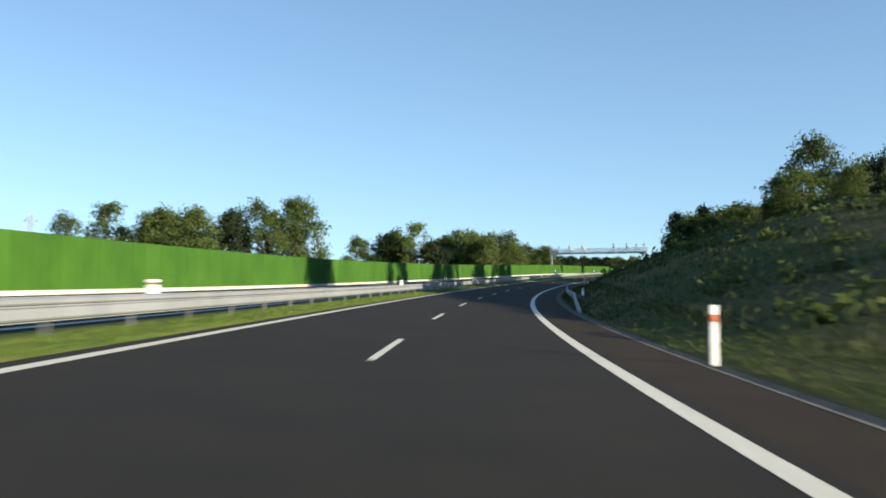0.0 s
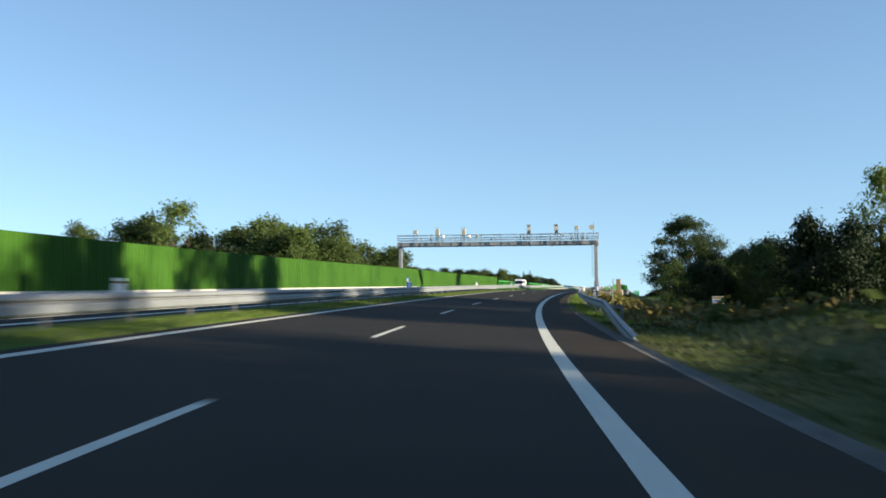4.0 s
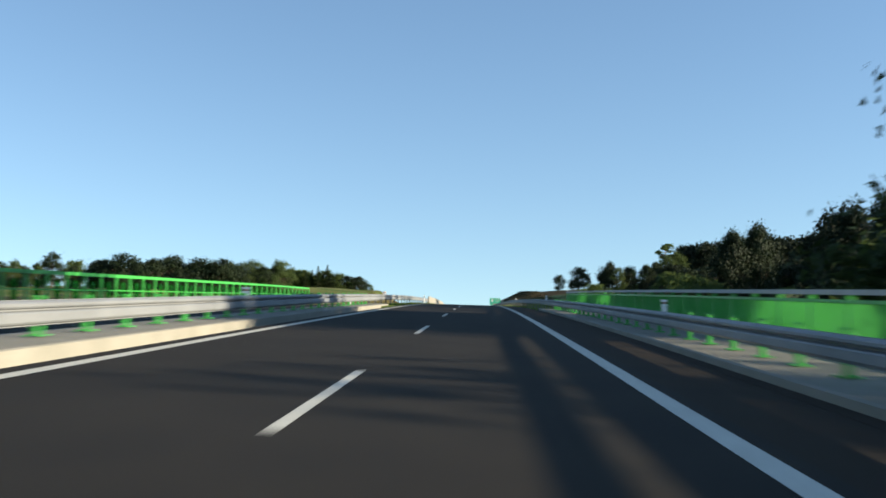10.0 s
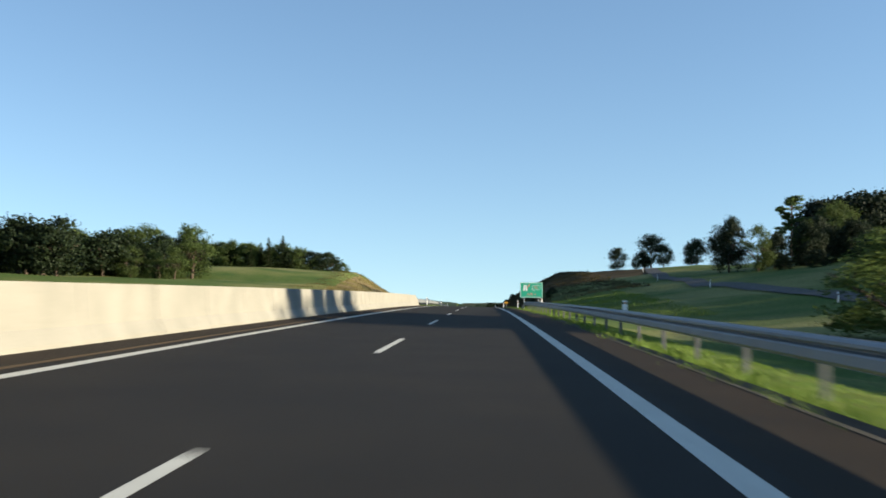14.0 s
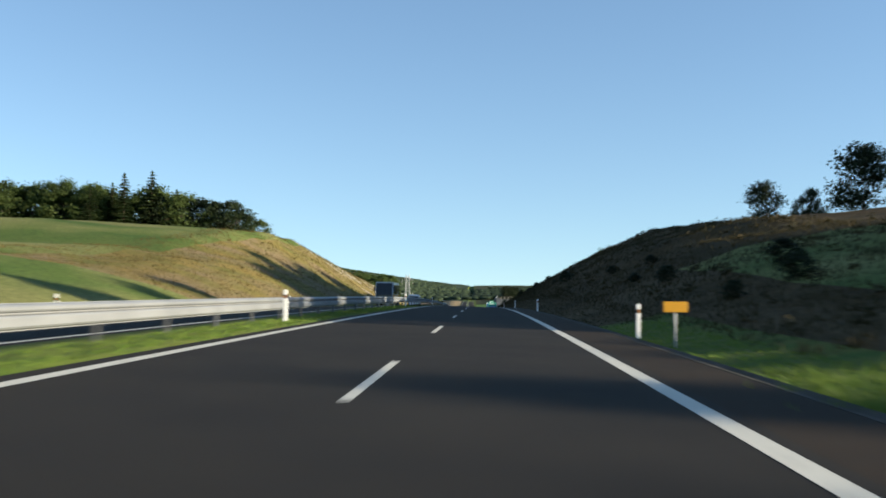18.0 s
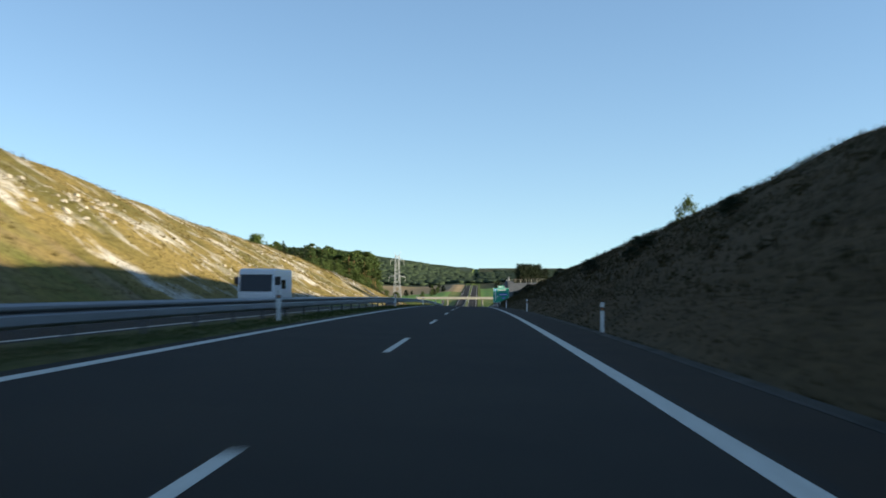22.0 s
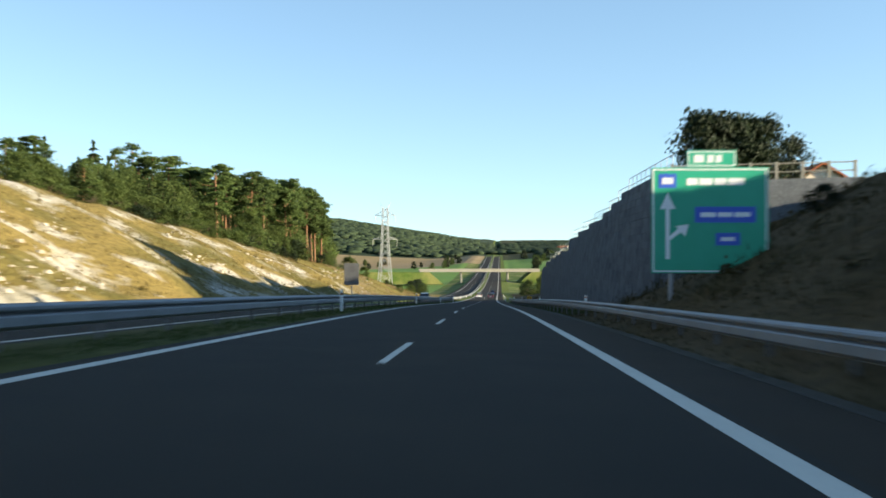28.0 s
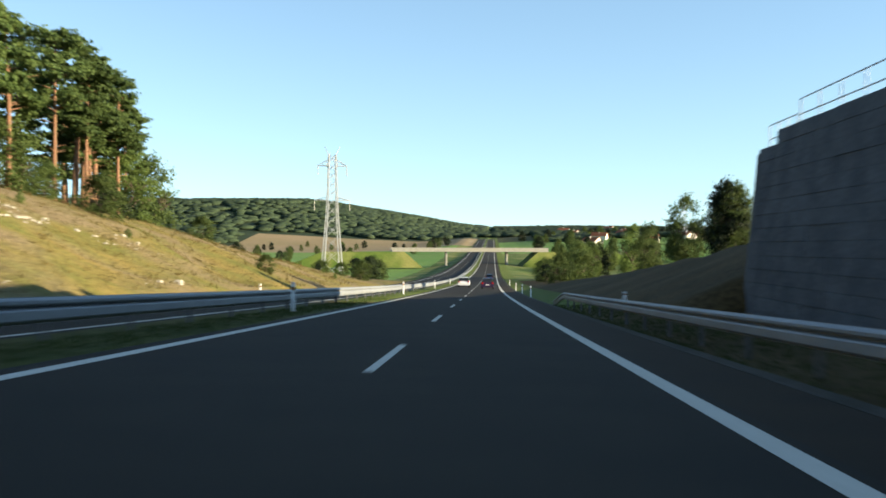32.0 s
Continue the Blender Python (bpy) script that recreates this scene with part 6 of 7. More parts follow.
def forest(kinds, n, s0, s1, u0, u1, k0, k1, wide=1.0):
    for _ in range(n):
        s = trng.uniform(s0, s1)
        plant(kinds, s, trng.uniform(u0, u1), forest_height(s) * trng.uniform(k0, k1), "pine forest on the slope", wide * trng.uniform(0.9, 1.2))


forest(PINE, 36, 1185, 1316, -60, -46, 0.9, 1.1, 1.15)
forest(SPRUCE + SPRUCE + PINE[1:], 46, 1112, 1198, -66, -48, 0.72, 1.06, 1.25)
for i in range(26):
    s_ = 1114 + 3.2 * i + trng.uniform(-1, 1)
    plant(BROAD[:1] + BROAD[3:] + SPRUCE[:1], s_, -50 - trng.uniform(0, 5), forest_height(s_) * trng.uniform(0.42, 0.66), "pine forest on the slope", 1.15)
forest(SPRUCE, 14, 1145, 1314, -62, -49, 0.6, 0.95, 1.2)
forest(BROAD[:2], 13, 1180, 1312, -50, -45, 0.25, 0.5, 1.1)
forest(BUSH[:2], 14, 1150, 1316, -48, -43, 0.12, 0.25, 1.2)
inner = []
for _ in range(70):
    s_ = trng.uniform(1116, 1322)
    inner.append((FAR_PINE, s_, trng.uniform(-95, -58), forest_height(s_) * trng.uniform(0.95, 1.12), 1.1))
for s_, u_, h_ in ((1300, -46, 22), (1306, -49, 22), (1296, -48, 21), (1290, -46, 22), (1283, -47, 23)):
    plant(PINE, s_, u_, h_, "pine forest on the slope", 1.05)
plant(BROAD[:1], 1315, -47.5, 12.0, "pine forest on the slope", 0.95)
grove(BUSH, 18, 1190, 1400, -40, -20, 1.0, 2.4, "shrubs on the dry slope")
grove(BUSH, 7, 1400, 1500, -50, -24, 2.5, 5, "bushes in the valley")
# beyond the wall and in the valley
trng.seed(106)
grove(BROAD, 5, 1256, 1284, 20, 28, 6, 9, "trees beyond the wall", 0.8)
grove(BROAD, 10, 1320, 1440, 18, 44, 6, 10, "trees beyond the wall")
grove(BUSH, 8, 1300, 1460, 12, 24, 2, 3.5, "bushes beyond the wall")
for t_ in TREE_BASE:
    if t_ not in USED and t_ not in FAR_KINDS:
        plant([t_], 1500, 120, 8, "trees in the valley")
joined("forest_interior", "dense dark pine and spruce forest on the hill", inner)
joined("valley_trees", "scattered green trees far off in the valley", spread(FAR_BROAD[:1], 16, 1500, 1760, 34, 130, 8, 13) + spread(FAR_BROAD, 60, 1640, 2400, 30, 220, 8, 13) + spread(FAR_BROAD, 34, 1760, 2500, -260, -40, 6, 10))
joined("meadow_wood", "dense green wood far beyond the meadow", spread(FAR_BROAD, 26, 640, 880, -230, -130, 9, 13) + meadow_spots)
joined("dark_wood", "dense dark wood on the rise beyond the meadow", rise_spots + rise_spots_b)
for t_ in FAR_KINDS:
    for ch in list(t_.children) + [t_]:
        bpy.data.objects.remove(ch)


# far woods: one joined mass of ragged crowns
def far_woods():
    rng = random.Random(5)
    verts, faces = [], []
    spots = []
    for _ in range(9000):
        s, u = rng.uniform(2560, 4200), -rng.uniform(60, 1500) if rng.random() < 0.85 else rng.uniform(60, 900)
        spots.append((s, u))
    for _ in range(3000):
        spots.append((rng.uniform(1500, 2560), -rng.uniform(330, 900)))
    for _ in range(1500):
        spots.append((rng.uniform(2200, 3000), rng.uniform(60, 600)))
    for _ in range(2600):
        spots.append((rng.uniform(2620, 3700), rng.uniform(-320, 420)))
    for s, u in spots:
        uu = u * float(np.interp(s, [-400, 600, 1400, 2200], [1.0, 1.0, 1.4, 4.0])) if u > 250 else u
        p = P(s, uu, ground(s, u, False))
        h, r = rng.uniform(4.0, 7.0), rng.uniform(8.5, 14.0)
        i = len(verts)
        for z, f in ((0.0, 0.8), (0.45, 1.0), (0.8, 0.6)):
            for k in range(6):
                a = k * math.pi / 3 + rng.uniform(-0.3, 0.3)
                q = r * f * rng.uniform(0.7, 1.2)
                verts.append(p + Vector((math.cos(a) * q, math.sin(a) * q, h * (z + rng.uniform(-0.06, 0.06)))))
        verts.append(p + Vector((0, 0, h)))
        for lv in range(2):
            for k in range(6):
                a, b = i + lv * 6 + k, i + lv * 6 + (k + 1) % 6
                faces.append((a, b, b + 6, a + 6))
        for k in range(6):
            faces.append((i + 12 + k, i + 12 + (k + 1) % 6, i + 18))
    ob = raw("far_woods", verts, faces, HILLWOOD, smooth=True)
    tagged(ob, "distant dark green woods covering the hills", "woods", kind="stuff")


far_woods()


# ---- grass and dry tufts ----
def tufts(name, n, s0, s1, u0, u1, h0, h1, mat, label, seed, blades=5, spread=0.12, level=None):
    rng = np.random.default_rng(seed)
    verts, faces = [], []
    lv = level or sheet_ground
    for s, u in zip(rng.uniform(s0, s1, n), rng.uniform(u0, u1, n)):
        p = P(float(s), float(u), lv(float(s), float(u)) - 0.02)
        for _ in range(blades):
            a = rng.uniform(0, 6.28)
            h = rng.uniform(h0, h1)
            q = p + Vector((rng.normal(0, spread), rng.normal(0, spread), 0))
            w = 0.02 + 0.03 * h
            t = Vector((math.cos(a), math.sin(a), 0))
            lean = Vector((rng.normal(0, 0.3), rng.normal(0, 0.3), 1.0)) * h
            i = len(verts)
            verts += [q - t * w, q + t * w, q + lean]
            faces.append((i, i + 1, i + 2))
    ob = raw(name, verts, faces, mat)
    return tagged(ob, label, "grass", kind="stuff")


tufts("shaded_verge_grass", 9000, -10, 185, 5.7, 8.2, 0.04, 0.11, GREEN_SHADE_M, "green grass darkened for shade at the foot of the hill", 9, blades=4, spread=0.08)
for a, b in ((185, 349), (434, 690)):
    tufts("verge_grass", int((b - a) * 60), a, b, 5.7, 8.2, 0.03, 0.09, GRASS_M, "fresh green grass along the shoulder", 1, blades=4, spread=0.08)
# from 735 on the median blades have the cutting's shade in their colour
for a, b in ((-10, 350), (434, 508), (620, 735), (735, 1235)):
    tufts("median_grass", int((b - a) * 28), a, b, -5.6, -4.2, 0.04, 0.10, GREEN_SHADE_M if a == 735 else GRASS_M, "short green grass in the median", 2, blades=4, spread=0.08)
tufts("shoulder_grass", 6000, 1075, 1235, 5.7, 8.5, 0.04, 0.12, GREEN_SHADE_M, "green grass darkened for shade below the guard rail", 10, blades=4)
tufts("foot_grass", 12000, 690, 1075, 5.7, 9.0, 0.04, 0.11, SHADE_M, "grass darkened for shade at the foot of the cut slope", 3, blades=4)
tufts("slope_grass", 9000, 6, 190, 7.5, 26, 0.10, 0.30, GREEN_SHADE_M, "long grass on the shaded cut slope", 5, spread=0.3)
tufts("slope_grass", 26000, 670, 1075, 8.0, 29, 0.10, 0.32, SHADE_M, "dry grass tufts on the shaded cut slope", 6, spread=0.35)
tufts("dry_grass", 26000, 720, 1330, -40, -18, 0.08, 0.28, DRY_M, "sunlit dry grass on the cut slope", 7, spread=0.35)
for s0, s1, n in ((190, 350, 900), (438, 664, 1300)):
    tufts("verge_clumps", n, s0, s1, 5.45, 6.3, 0.07, 0.20, GRASS_M, "uneven clumps of long grass along the gutter", int(s0) + 1, blades=9, spread=0.22)
tufts("meadow_grass", 6000, 600, 668, 6.2, 24, 0.08, 0.28, GRASS_M, "meadow grass behind the sign", 8, spread=0.3)


def weeds(name, n, s0, s1, u0, u1, r0, r1, mat, label, seed):
    """Low leafy clumps scattered over a slope."""
    rng = random.Random(seed)
    verts, faces = [], []
    for _ in range(n):
        s, u, r = rng.uniform(s0, s1), rng.uniform(u0, u1), rng.uniform(r0, r1)
        c = P(s, u, sheet_ground(s, u) - 0.04)
        for _ in range(22):
            p = c + Vector((rng.gauss(0, 0.5), rng.gauss(0, 0.5), abs(rng.gauss(0, 0.45)))) * r
            a = Vector((rng.uniform(-1, 1), rng.uniform(-1, 1), rng.uniform(-0.3, 0.9))).normalized() * 0.32 * r
            b = a.cross(Vector((rng.uniform(-1, 1), rng.uniform(-1, 1), rng.uniform(-1, 1)))).normalized() * 0.16 * r
            i = len(verts)
            verts += [p - a, p + b, p + a, p - b]
            faces.append((i, i + 1, i + 2, i + 3))
    return tagged(raw(name, verts, faces, mat), label, "weeds", kind="stuff")


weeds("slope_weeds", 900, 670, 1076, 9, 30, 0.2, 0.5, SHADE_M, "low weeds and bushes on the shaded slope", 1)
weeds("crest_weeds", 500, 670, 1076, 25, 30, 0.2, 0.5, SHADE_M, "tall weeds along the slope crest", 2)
weeds("slope_weeds", 420, 760, 1330, -38, -19, 0.15, 0.42, DRY_M, "low weeds on the sunlit slope", 3)
weeds("slope_weeds", 300, 20, 190, 9, 26, 0.3, 0.8, LEAF, "low weeds on the green slope", 4)
weeds("embankment_weeds", 260, 180, 349, 7, 16, 0.3, 0.8, DRY_M, "dry weeds on the embankment", 5)
weeds("bridge_weeds", 90, 336, 352, 5.9, 8.5, 0.25, 0.5, GRASS_M, "pale green weeds at the bridge end", 6)


# ---- narrow lane climbing the hill ----
def lane_u(s):
    return float(np.interp(s, [520, 560, 650, 700, 751, 800], [44, 39, 33.5, 37, 43, 62]))


verts, faces = [], []
ls = srange(520, 800, 3)
for s_ in ls:
    for d in (-1.5, 0.0, 1.5):
        verts.append(P(s_, lane_u(s_) + d, sheet_ground(s_, lane_u(s_) + d) + 0.10))
for i in range(len(ls) - 1):
    for j in (0, 1):
        a = 3 * i + j
        faces.append((a, a + 1, a + 4, a + 3))
tagged(raw("side_lane", verts, faces, GUTTER), "narrow asphalt lane climbing the grassy hill", "road", kind="structure")
for s_ in (600.0, 640.0, 690.0, 730.0):
    set_post("black", upright(s_, lane_u(s_) - 2.2, 0.0, ground=ground))


# ---- stone-lined drain down the sunlit slope ----
def slope_drain():
    rng = random.Random(31)
    th = base("slope_drain", Matrix.Translation(P(1052, -26, ground(1052, -26))), "dark stone-lined drainage channel down the dry slope", "drain")
    verts, faces = [], []
    n = 26
    for i in range(n + 1):
        f = i / n
        s, u = 1037 + 31 * f, -17.2 - 19 * f
        for d, z in ((-1.4, 0.10), (-0.6, -0.02), (0.6, -0.02), (1.4, 0.10)):
            verts.append(P(s + d, u + d * 0.4, sheet_ground(s + d, u + d * 0.4) + z + 0.06))
        if i:
            o = 4 * i
            faces += [(o - 4 + j, o - 3 + j, o + 1 + j, o + j) for j in range(3)]
    raw("bed", verts, faces, WALL_STONE, th)
    verts, faces = [], []
    for _ in range(420):
        f, d = rng.random(), rng.uniform(-1.6, 1.6)
        s, u = 1037 + 31 * f + d, -17.2 - 19 * f + d * 0.4
        c = P(s, u, sheet_ground(s, u) + 0.08)
        r = rng.uniform(0.14, 0.34)
        i = len(verts)
        for k in range(5):
            a = k * 1.257 + rng.uniform(-0.3, 0.3)
            verts.append(c + Vector((math.cos(a) * r, math.sin(a) * r, -0.1)))
        for k in range(5):
            a = k * 1.257 + rng.uniform(-0.3, 0.3)
            verts.append(c + Vector((math.cos(a) * r * 0.6, math.sin(a) * r * 0.6, r * rng.uniform(0.4, 0.8))))
        for k in range(5):
            faces.append((i + k, i + (k + 1) % 5, i + 5 + (k + 1) % 5, i + 5 + k))
        faces.append(tuple(i + 5 + k for k in range(5)))
    raw("drain_rubble", verts, faces, WALL_STONE, th)["kind"] = "stuff"


slope_drain()


def slope_rocks(n, s0, s1, u0, u1, seed):
    """Pale broken stones lying on the washed-out slope."""
    rng = random.Random(seed)
    verts, faces = [], []
    for _ in range(n):
        s, u = rng.uniform(s0, s1), rng.uniform(u0, u1)
        if noise.noise(Vector((s * 0.07, u * 0.16, 2.0))) < 0.08:
            continue
        c = P(s, u, sheet_ground(s, u))
        r = 0.08 + 0.26 * rng.random() ** 3
        i = len(verts)
        for f, z in ((1.0, -0.1), (0.62, rng.uniform(0.35, 0.7))):
            for k in range(5):
                a = k * 1.257 + rng.uniform(-0.4, 0.4)
                verts.append(c + Vector((math.cos(a) * r * f, math.sin(a) * r * f, r * z)))
        for k in range(5):
            faces.append((i + k, i + (k + 1) % 5, i + 5 + (k + 1) % 5, i + 5 + k))
        faces.append(tuple(i + 5 + k for k in range(5)))
    tagged(raw("slope_rocks", verts, faces, ROCK), "pale broken rocks on the sunlit cut slope", "rocks", kind="stuff")


ROCK = material("pale_rock", (0.36, 0.33, 0.27), 0.9, second=(0.26, 0.23, 0.18), scale=1.5, fine=10, amount=0.2, bump=0.4, bump_scale=14)
slope_rocks(5200, 850, 1250, -31, -18.5, 8)


# ---- small roadside things ----
def blue_box(s, u, z, label, level):
    th = base("emergency_phone", upright(s, u, ground=level), label, "emergency phone", "emergency phones")
    m = upright(s, u, ground=level)
    part("pillar", box(bmesh.new(), -0.13, 0.13, -0.13, 0.13, -0.4, 1.35, 0.04), BLUE, th, m=m)
    part("handset_panel", box(bmesh.new(), -0.09, 0.09, -0.14, -0.128, 0.75, 1.2, 0.01), WHITE, th, m=m)


blue_box(262, 7.9, 0, "blue emergency phone pillar behind the guard rail", lambda a, b: -0.5)
blue_box(344, 7.6, 0, "blue and white emergency phone pillar beside the bridge", lambda a, b: -0.5)
blue_box(332, -16.1, 0, "blue emergency phone pillar at the noise wall", lambda a, b: zroad(a, -15.8))
blue_box(275, -16.1, 0, "blue emergency phone pillar at the noise wall", lambda a, b: zroad(a, -15.8))

board = base("billboard", upright(290, 23.6, ground=ground), "small red, white and yellow billboard on dark posts", "billboard")
bmx = upright(290, 23.6, turn=-12, ground=lambda a, b: -2.25)
part("panel", box(bmesh.new(), -0.75, 0.75, -0.04, 0.04, 0.0, 1.45, 0.02), SIGN_WHITE, board, m=bmx)
part("red_field", box(bmesh.new(), -0.70, 0.70, -0.052, -0.042, 0.08, 0.62), SIGN_RED, board, m=bmx)
part("yellow_field", box(bmesh.new(), -0.70, 0.70, -0.052, -0.042, 1.12, 1.38), YELLOW, board, m=bmx)
for x0, x1, z0 in ((-0.6, 0.1, 0.86), (-0.6, 0.45, 0.72), (0.2, 0.55, 0.94)):
    part("lettering_bar", box(bmesh.new(), x0, x1, -0.052, -0.042, z0, z0 + 0.07), SIGN_BLUE, board, m=bmx)
part("side_panel", box(bmesh.new(), -0.82, -0.755, -0.04, 1.0, 0.0, 1.45, 0.01), BLACK, board, m=bmx)
for x in (-0.7, 0.7):
    part("post", box(bmesh.new(), x - 0.05, x + 0.05, 0.045, 0.145, -2.6, 1.40, 0.01), POST_ZINC, board, m=bmx)
verts, faces = [], []
track = srange(228, 342, 3)
for i, s_ in enumerate(track):
    c_ = float(np.interp(s_, [228, 260, 290, 342], [15.0, 16.5, 19.5, 29.0]))
    for d in (-1.7, -0.5, 0.5, 1.7):
        verts.append(P(s_, c_ + d, sheet_ground(s_, c_ + d) + 0.09))
    if i:
        o = 4 * i
        faces += [(o - 4 + j, o - 3 + j, o + 1 + j, o + j) for j in range(3)]
tagged(raw("farm_track", verts, faces, TRACK), "pale gravel farm track below the embankment", "track", kind="structure")
log = base("log_tower", upright(350.5, 9.0, ground=lambda a, b: -0.8), "weathered wooden block of stacked logs with a flat cap", "wooden post")
lm = upright(350.5, 9.0, ground=lambda a, b: -0.8)
for i in range(9):
    part("log", box(bmesh.new(), -0.44, 0.44, -0.44, 0.44, -0.5 + i * 0.36, -0.5 + (i + 1) * 0.36 - 0.02, 0.07), WOOD, log, m=lm)
part("cap", box(bmesh.new(), -0.53, 0.53, -0.53, 0.53, 2.74, 2.82, 0.02), CONCRETE, log, m=lm)
pole = base("wooden_pole", upright(324, 9.0, ground=ground), "plain weathered wooden pole in the grass", "pole")
part("pole", tube(bmesh.new(), (0, 0, -0.5), (0, 0, 3.0), 0.05, 0.045, 10), POLE_WOOD, pole, m=upright(324, 9.0, ground=ground))


# ---- house and village ----
def house(s, u, w, d, eave, ridge, label, turn=0.0, g=None):
    g0 = ground(s, u) if g is None else g
    th = base("house", upright(s, u, ground=lambda a, b: g0), label, "house", "houses")
    m = upright(s, u, turn=turn, ground=lambda a, b: g0)
    bm = bmesh.new()
    prism(bm, [(-w / 2, -1.0), (w / 2, -1.0), (w / 2, eave), (0, ridge - 0.1), (-w / 2, eave)], -d / 2, d / 2)
    part("wall", bm, PLASTER, th, m=m)
    for sg in (-1, 1):
        bm = bmesh.new()
        o = w / 2 + 0.5
        zl = eave - (ridge - eave) / (w / 2) * 0.5
        prism(bm, [(0, ridge), (sg * o, zl), (sg * o, zl + 0.18), (0, ridge + 0.2)], -d / 2 - 0.5, d / 2 + 0.5)
        part("roof", bm, ROOF, th, m=m)
    part("chimney", box(bmesh.new(), -w * 0.2, -w * 0.2 + 0.5, 0, 0.5, ridge - 1.2, ridge + 0.9, 0.03), PLASTER, th, m=m)
    for x in (-w * 0.28, -w * 0.09, w * 0.09, w * 0.28):
        win = part("window", box(bmesh.new(), x - 0.4, x + 0.4, -d / 2 - 0.05, -d / 2 + 0.01, 0.9 if abs(x) > 0.2 * w else 0.9, 2.1, 0.02), GLASS, th, m=m)
        part("frame", frame_bm(0.95, 1.35, 0.07, -d / 2 - 0.06), WHITE, win, m=m @ Matrix.Translation((x, 0, 0.82)))
    return th


house(1112, 31.2, 6.4, 9, 3.2, 5.2, "cream plastered house with a red tiled gable roof")
house(1150, 17.5, 4.0, 5.0, 1.5, 2.5, "small garden shed with a dark tiled roof behind the wall")
hr = random.Random(21)
for i in range(14):
    s_, u_ = hr.uniform(2000, 2800), hr.uniform(70, 240)
    house(s_, u_, hr.uniform(9, 12), hr.uniform(10, 15), 4.0, 7.5, "distant village house with a red roof", turn=hr.uniform(0, 90))


# ---- vehicles ----
def wheel(parent, x, y, r, m, w=0.22):
    bm = bmesh.new()
    tube(bm, (x - w / 2, y, r), (x + w / 2, y, r), r, n=20)
    wh = part("wheel", bm, RUBBER, parent, m=m)
    part("rim", tube(bmesh.new(), (x - w / 2 - 0.01, y, r), (x + w / 2 + 0.01, y, r), r * 0.62, n=16), ZINC, wh, m=m)


def car(s, u, paint, label, turn=0.0, level=None):
    """A small estate car; its nose points along +y."""
    m = upright(s, u, turn=turn)
    th = base("car", m, label, "car", "cars")
    bm = bmesh.new()
    side = [(-2.1, 0.28), (2.05, 0.28), (2.12, 0.55), (2.0, 0.80), (1.05, 0.95), (-1.95, 1.0), (-2.15, 0.75)]
    prism(bm, [(y, z) for y, z in side], -0.86, 0.86)
    bmesh.ops.transform(bm, matrix=Matrix(((0, 1, 0, 0), (1, 0, 0, 0), (0, 0, 1, 0), (0, 0, 0, 1))), verts=bm.verts)
    bmesh.ops.recalc_face_normals(bm, faces=bm.faces)
    bmesh.ops.bevel(bm, geom=bm.edges[:], offset=0.06, segments=2, affect="EDGES")
    part("body", bm, paint, th, m=m)
    bm = bmesh.new()
    vs = []
    for z, y0, y1, x in ((0.96, -2.0, 1.1, 0.80), (1.46, -1.75, 0.25, 0.60)):
        vs.append([bm.verts.new(c) for c in ((-x, y0, z), (x, y0, z), (x, y1, z), (-x, y1, z))])
    for i in range(4):
        bm.faces.new((vs[0][i], vs[0][(i + 1) % 4], vs[1][(i + 1) % 4], vs[1][i]))
    bm.faces.new(vs[1])
    part("cabin_glass", bm, GLASS, th, m=m)
    part("roof", box(bmesh.new(), -0.62, 0.62, -1.8, 0.28, 1.44, 1.50, 0.025), paint, th, m=m)
    for x in (-0.70, 0.70):
        part("tail_lamp", box(bmesh.new(), x - 0.12, x + 0.12, -2.17, -2.02, 0.72, 0.98, 0.02), LAMP_RED, th, m=m)
        part("headlight", box(bmesh.new(), x - 0.14, x + 0.14, 1.96, 2.10, 0.60, 0.76, 0.02), LAMP_CLEAR, th, m=m)
        for y in (-1.3, 1.3):
            wheel(th, x * 1.08, y, 0.31, m)
    part("number_plate", box(bmesh.new(), -0.26, 0.26, -2.17, -2.13, 0.55, 0.66), WHITE, th, m=m)
    part("rear_window_frame", box(bmesh.new(), -0.7, 0.7, -2.12, -2.02, 0.96, 1.0, 0.01), BLACK, th, m=m)


car(1172 + 140, 1.8, CAR_DARK, "dark small car driving in the slow lane")
car(1172 + 152, -1.8, CAR_WHITE, "white hatchback driving in the overtaking lane")
car(1172 + 235, 1.8, CAR_BLUE, "blue car driving in the slow lane")
car(968, -12.6, CAR_BLUE, "dark blue estate car in the oncoming lanes", turn=180)
car(1185, -9.0, CAR_WHITE, "silver blue car in the oncoming lanes", turn=180)


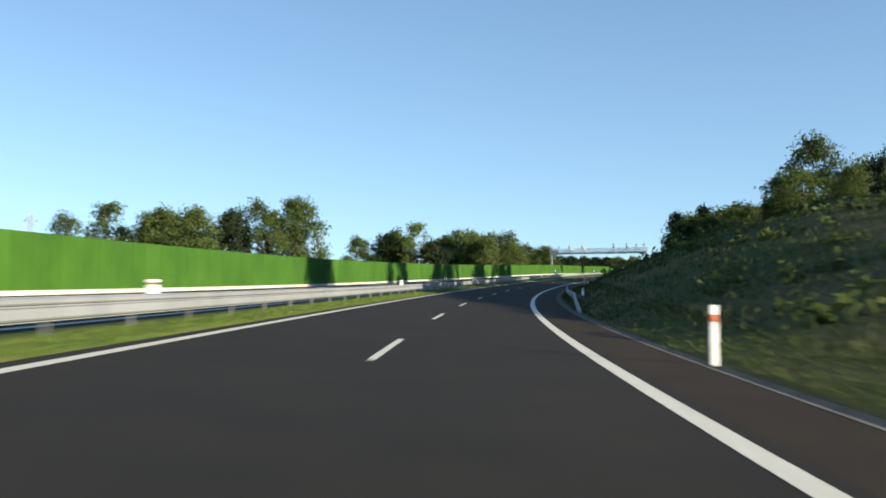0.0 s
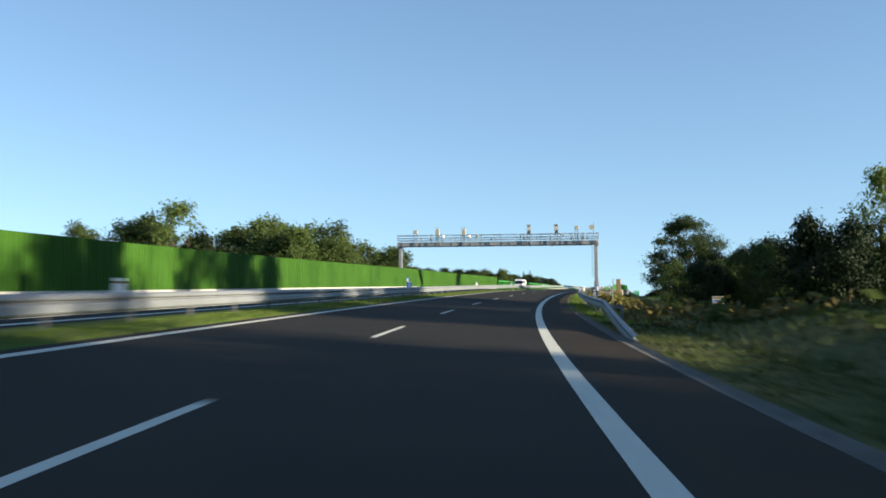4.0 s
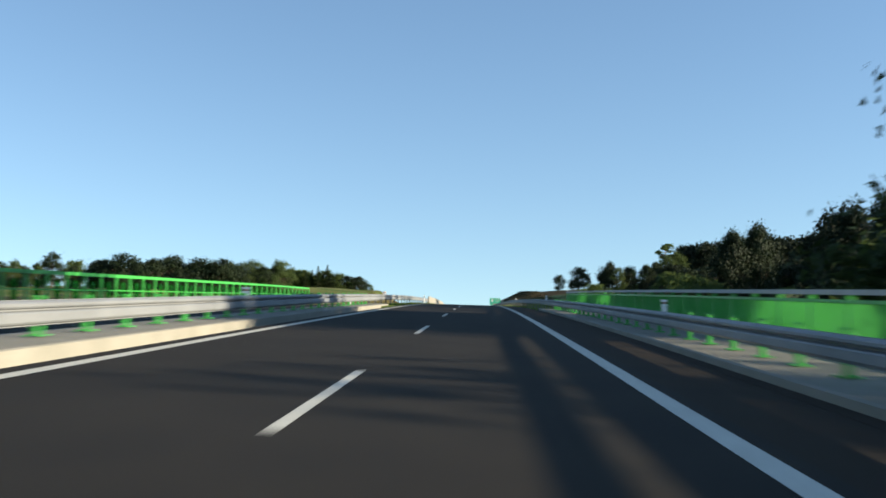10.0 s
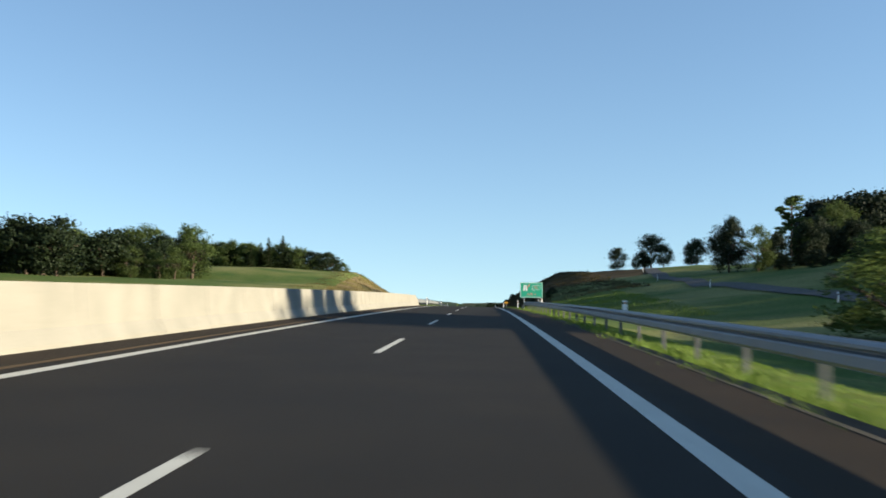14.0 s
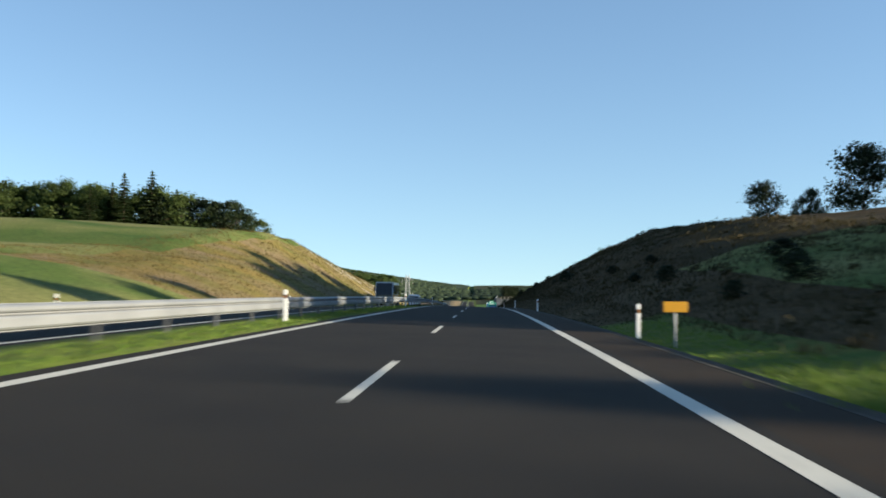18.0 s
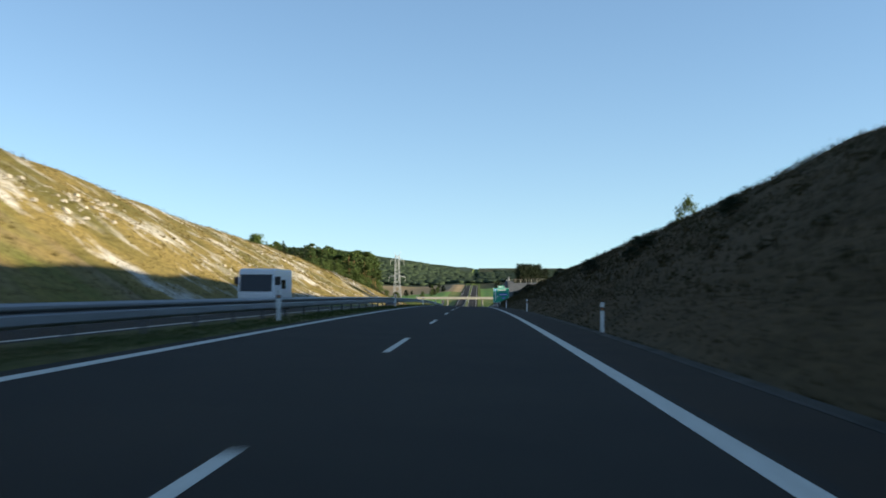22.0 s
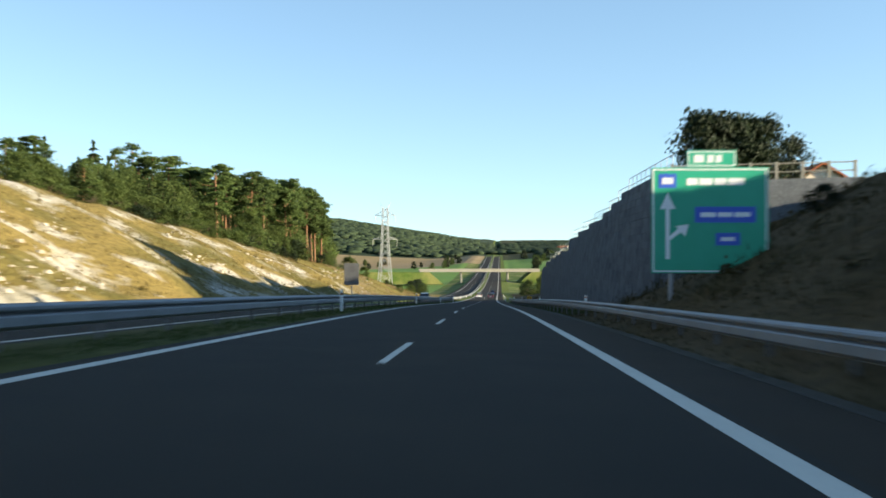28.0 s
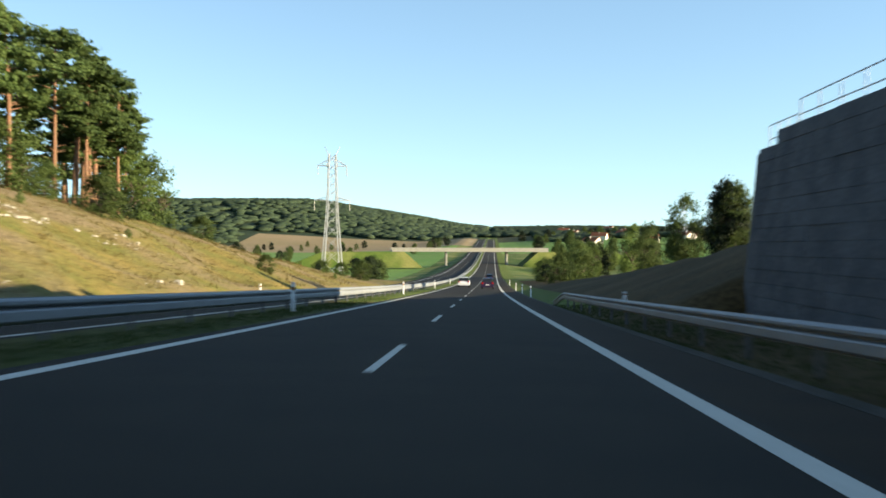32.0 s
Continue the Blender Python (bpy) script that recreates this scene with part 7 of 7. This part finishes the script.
def van_box(s, u, w, l, h, z0, mat, label, category, nose, turn=180.0, coach=False):
    m = upright(s, u, turn=turn)
    th = base(category.replace(" ", "_"), m, label, category)
    bm = bmesh.new()
    side = [(-l / 2, z0), (l / 2, z0), (l / 2, h * 0.42), (l / 2 - nose, h - 0.1), (l / 2 - nose - 0.2, h), (-l / 2, h)]
    prism(bm, side, -w / 2, w / 2)
    bmesh.ops.transform(bm, matrix=Matrix(((0, 1, 0, 0), (1, 0, 0, 0), (0, 0, 1, 0), (0, 0, 0, 1))), verts=bm.verts)
    bmesh.ops.recalc_face_normals(bm, faces=bm.faces)
    bmesh.ops.bevel(bm, geom=bm.edges[:], offset=0.08, segments=2, affect="EDGES")
    part("body", bm, mat, th, m=m)
    slope = nose / (h - 0.1 - h * 0.42)
    bm = bmesh.new()
    z1, z2 = h * 0.46, h * (0.95 if coach else 0.86)
    q = [bm.verts.new(c) for c in ((-w / 2 + 0.12, l / 2 - (z1 - h * 0.42) * slope + 0.02, z1), (w / 2 - 0.12, l / 2 - (z1 - h * 0.42) * slope + 0.02, z1), (w / 2 - 0.12, l / 2 - (z2 - h * 0.42) * slope + 0.02, z2), (-w / 2 + 0.12, l / 2 - (z2 - h * 0.42) * slope + 0.02, z2))]
    bm.faces.new(q)
    part("windscreen", bm, GLASS, th, m=m)
    for x in (-w / 2, w / 2):
        for y in ((l * 0.30, -l * 0.30) if not coach else (l * 0.30, -l * 0.22)):
            wheel(th, x * 0.93, y, 0.36 if not coach else 0.5, m, 0.28)
        part("headlight", box(bmesh.new(), x * 0.72 - 0.16, x * 0.72 + 0.16, l / 2 - 0.04, l / 2 + 0.05, z0 + 0.35, z0 + 0.55, 0.02), LAMP_CLEAR, th, m=m)
        sx = 1 if x > 0 else -1
        if coach and sx > 0:
            part("front_mask", box(bmesh.new(), -w / 2 + 0.06, w / 2 - 0.06, l / 2 - 0.10, l / 2 + 0.03, z0 + 0.08, h * 0.46, 0.02), GLASS, th, m=m)
        if coach:
            part("side_window_band", box(bmesh.new(), x - 0.035, x + 0.035, -l / 2 + 0.15, l / 2 - 0.75, h * 0.50, h * 0.90, 0.01), COACH_GLASS, th, m=m)
            part("side_panel", box(bmesh.new(), x - 0.025, x + 0.025, -l / 2 + 0.1, l / 2 - 0.5, z0 + 0.05, h * 0.47, 0.01), BUS_YELLOW, th, "orange lower side panel", m=m)
        else:
            part("side_window", box(bmesh.new(), x - 0.02, x + 0.02, -l * 0.12, l * 0.10, h * 0.52, h * 0.74, 0.01), GLASS, th, m=m)
        part("mirror", box(bmesh.new(), x + sx * 0.05, x + sx * 0.3, l / 2 - 0.5, l / 2 - 0.3, h * 0.62, h * 0.80, 0.03), BLACK, th, m=m)
    return th


van_box(797.8, -12.3, 2.5, 12.0, 3.4, 0.35, CAR_SILVER, "orange and silver touring coach in the oncoming lanes", "coach", 0.5, coach=True)
van_box(378, -14.2, 2.0, 5.4, 2.15, 0.35, CAR_WHITE, "white camper van in the oncoming lanes", "camper van", 1.1)
van_box(858, -11.8, 2.2, 6.2, 2.6, 0.4, CAR_WHITE, "white caravan in the oncoming lanes", "caravan", 0.3)

# ---- facing blocks of the retaining wall ----
brng = random.Random(3)
near = [c for c in BLOCK_CELLS if 1079 < c[0] < 1128]
rest = [c for c in BLOCK_CELLS if c not in set(near)]
for s0, j in near[:300]:
    piece("block", block_meshes[brng.randrange(6)], block_pose(s0, j), wall_r)
verts, faces = [], []
for s0, j in near[300:] + rest:
    me = block_meshes[brng.randrange(6)]
    m = block_pose(s0, j)
    o = len(verts)
    verts += [m @ v.co for v in me.vertices]
    faces += [tuple(o + i for i in p.vertices) for p in me.polygons]
joined = raw("block_courses", verts, faces, WALL_STONE, wall_r)
joined["kind"] = "stuff"
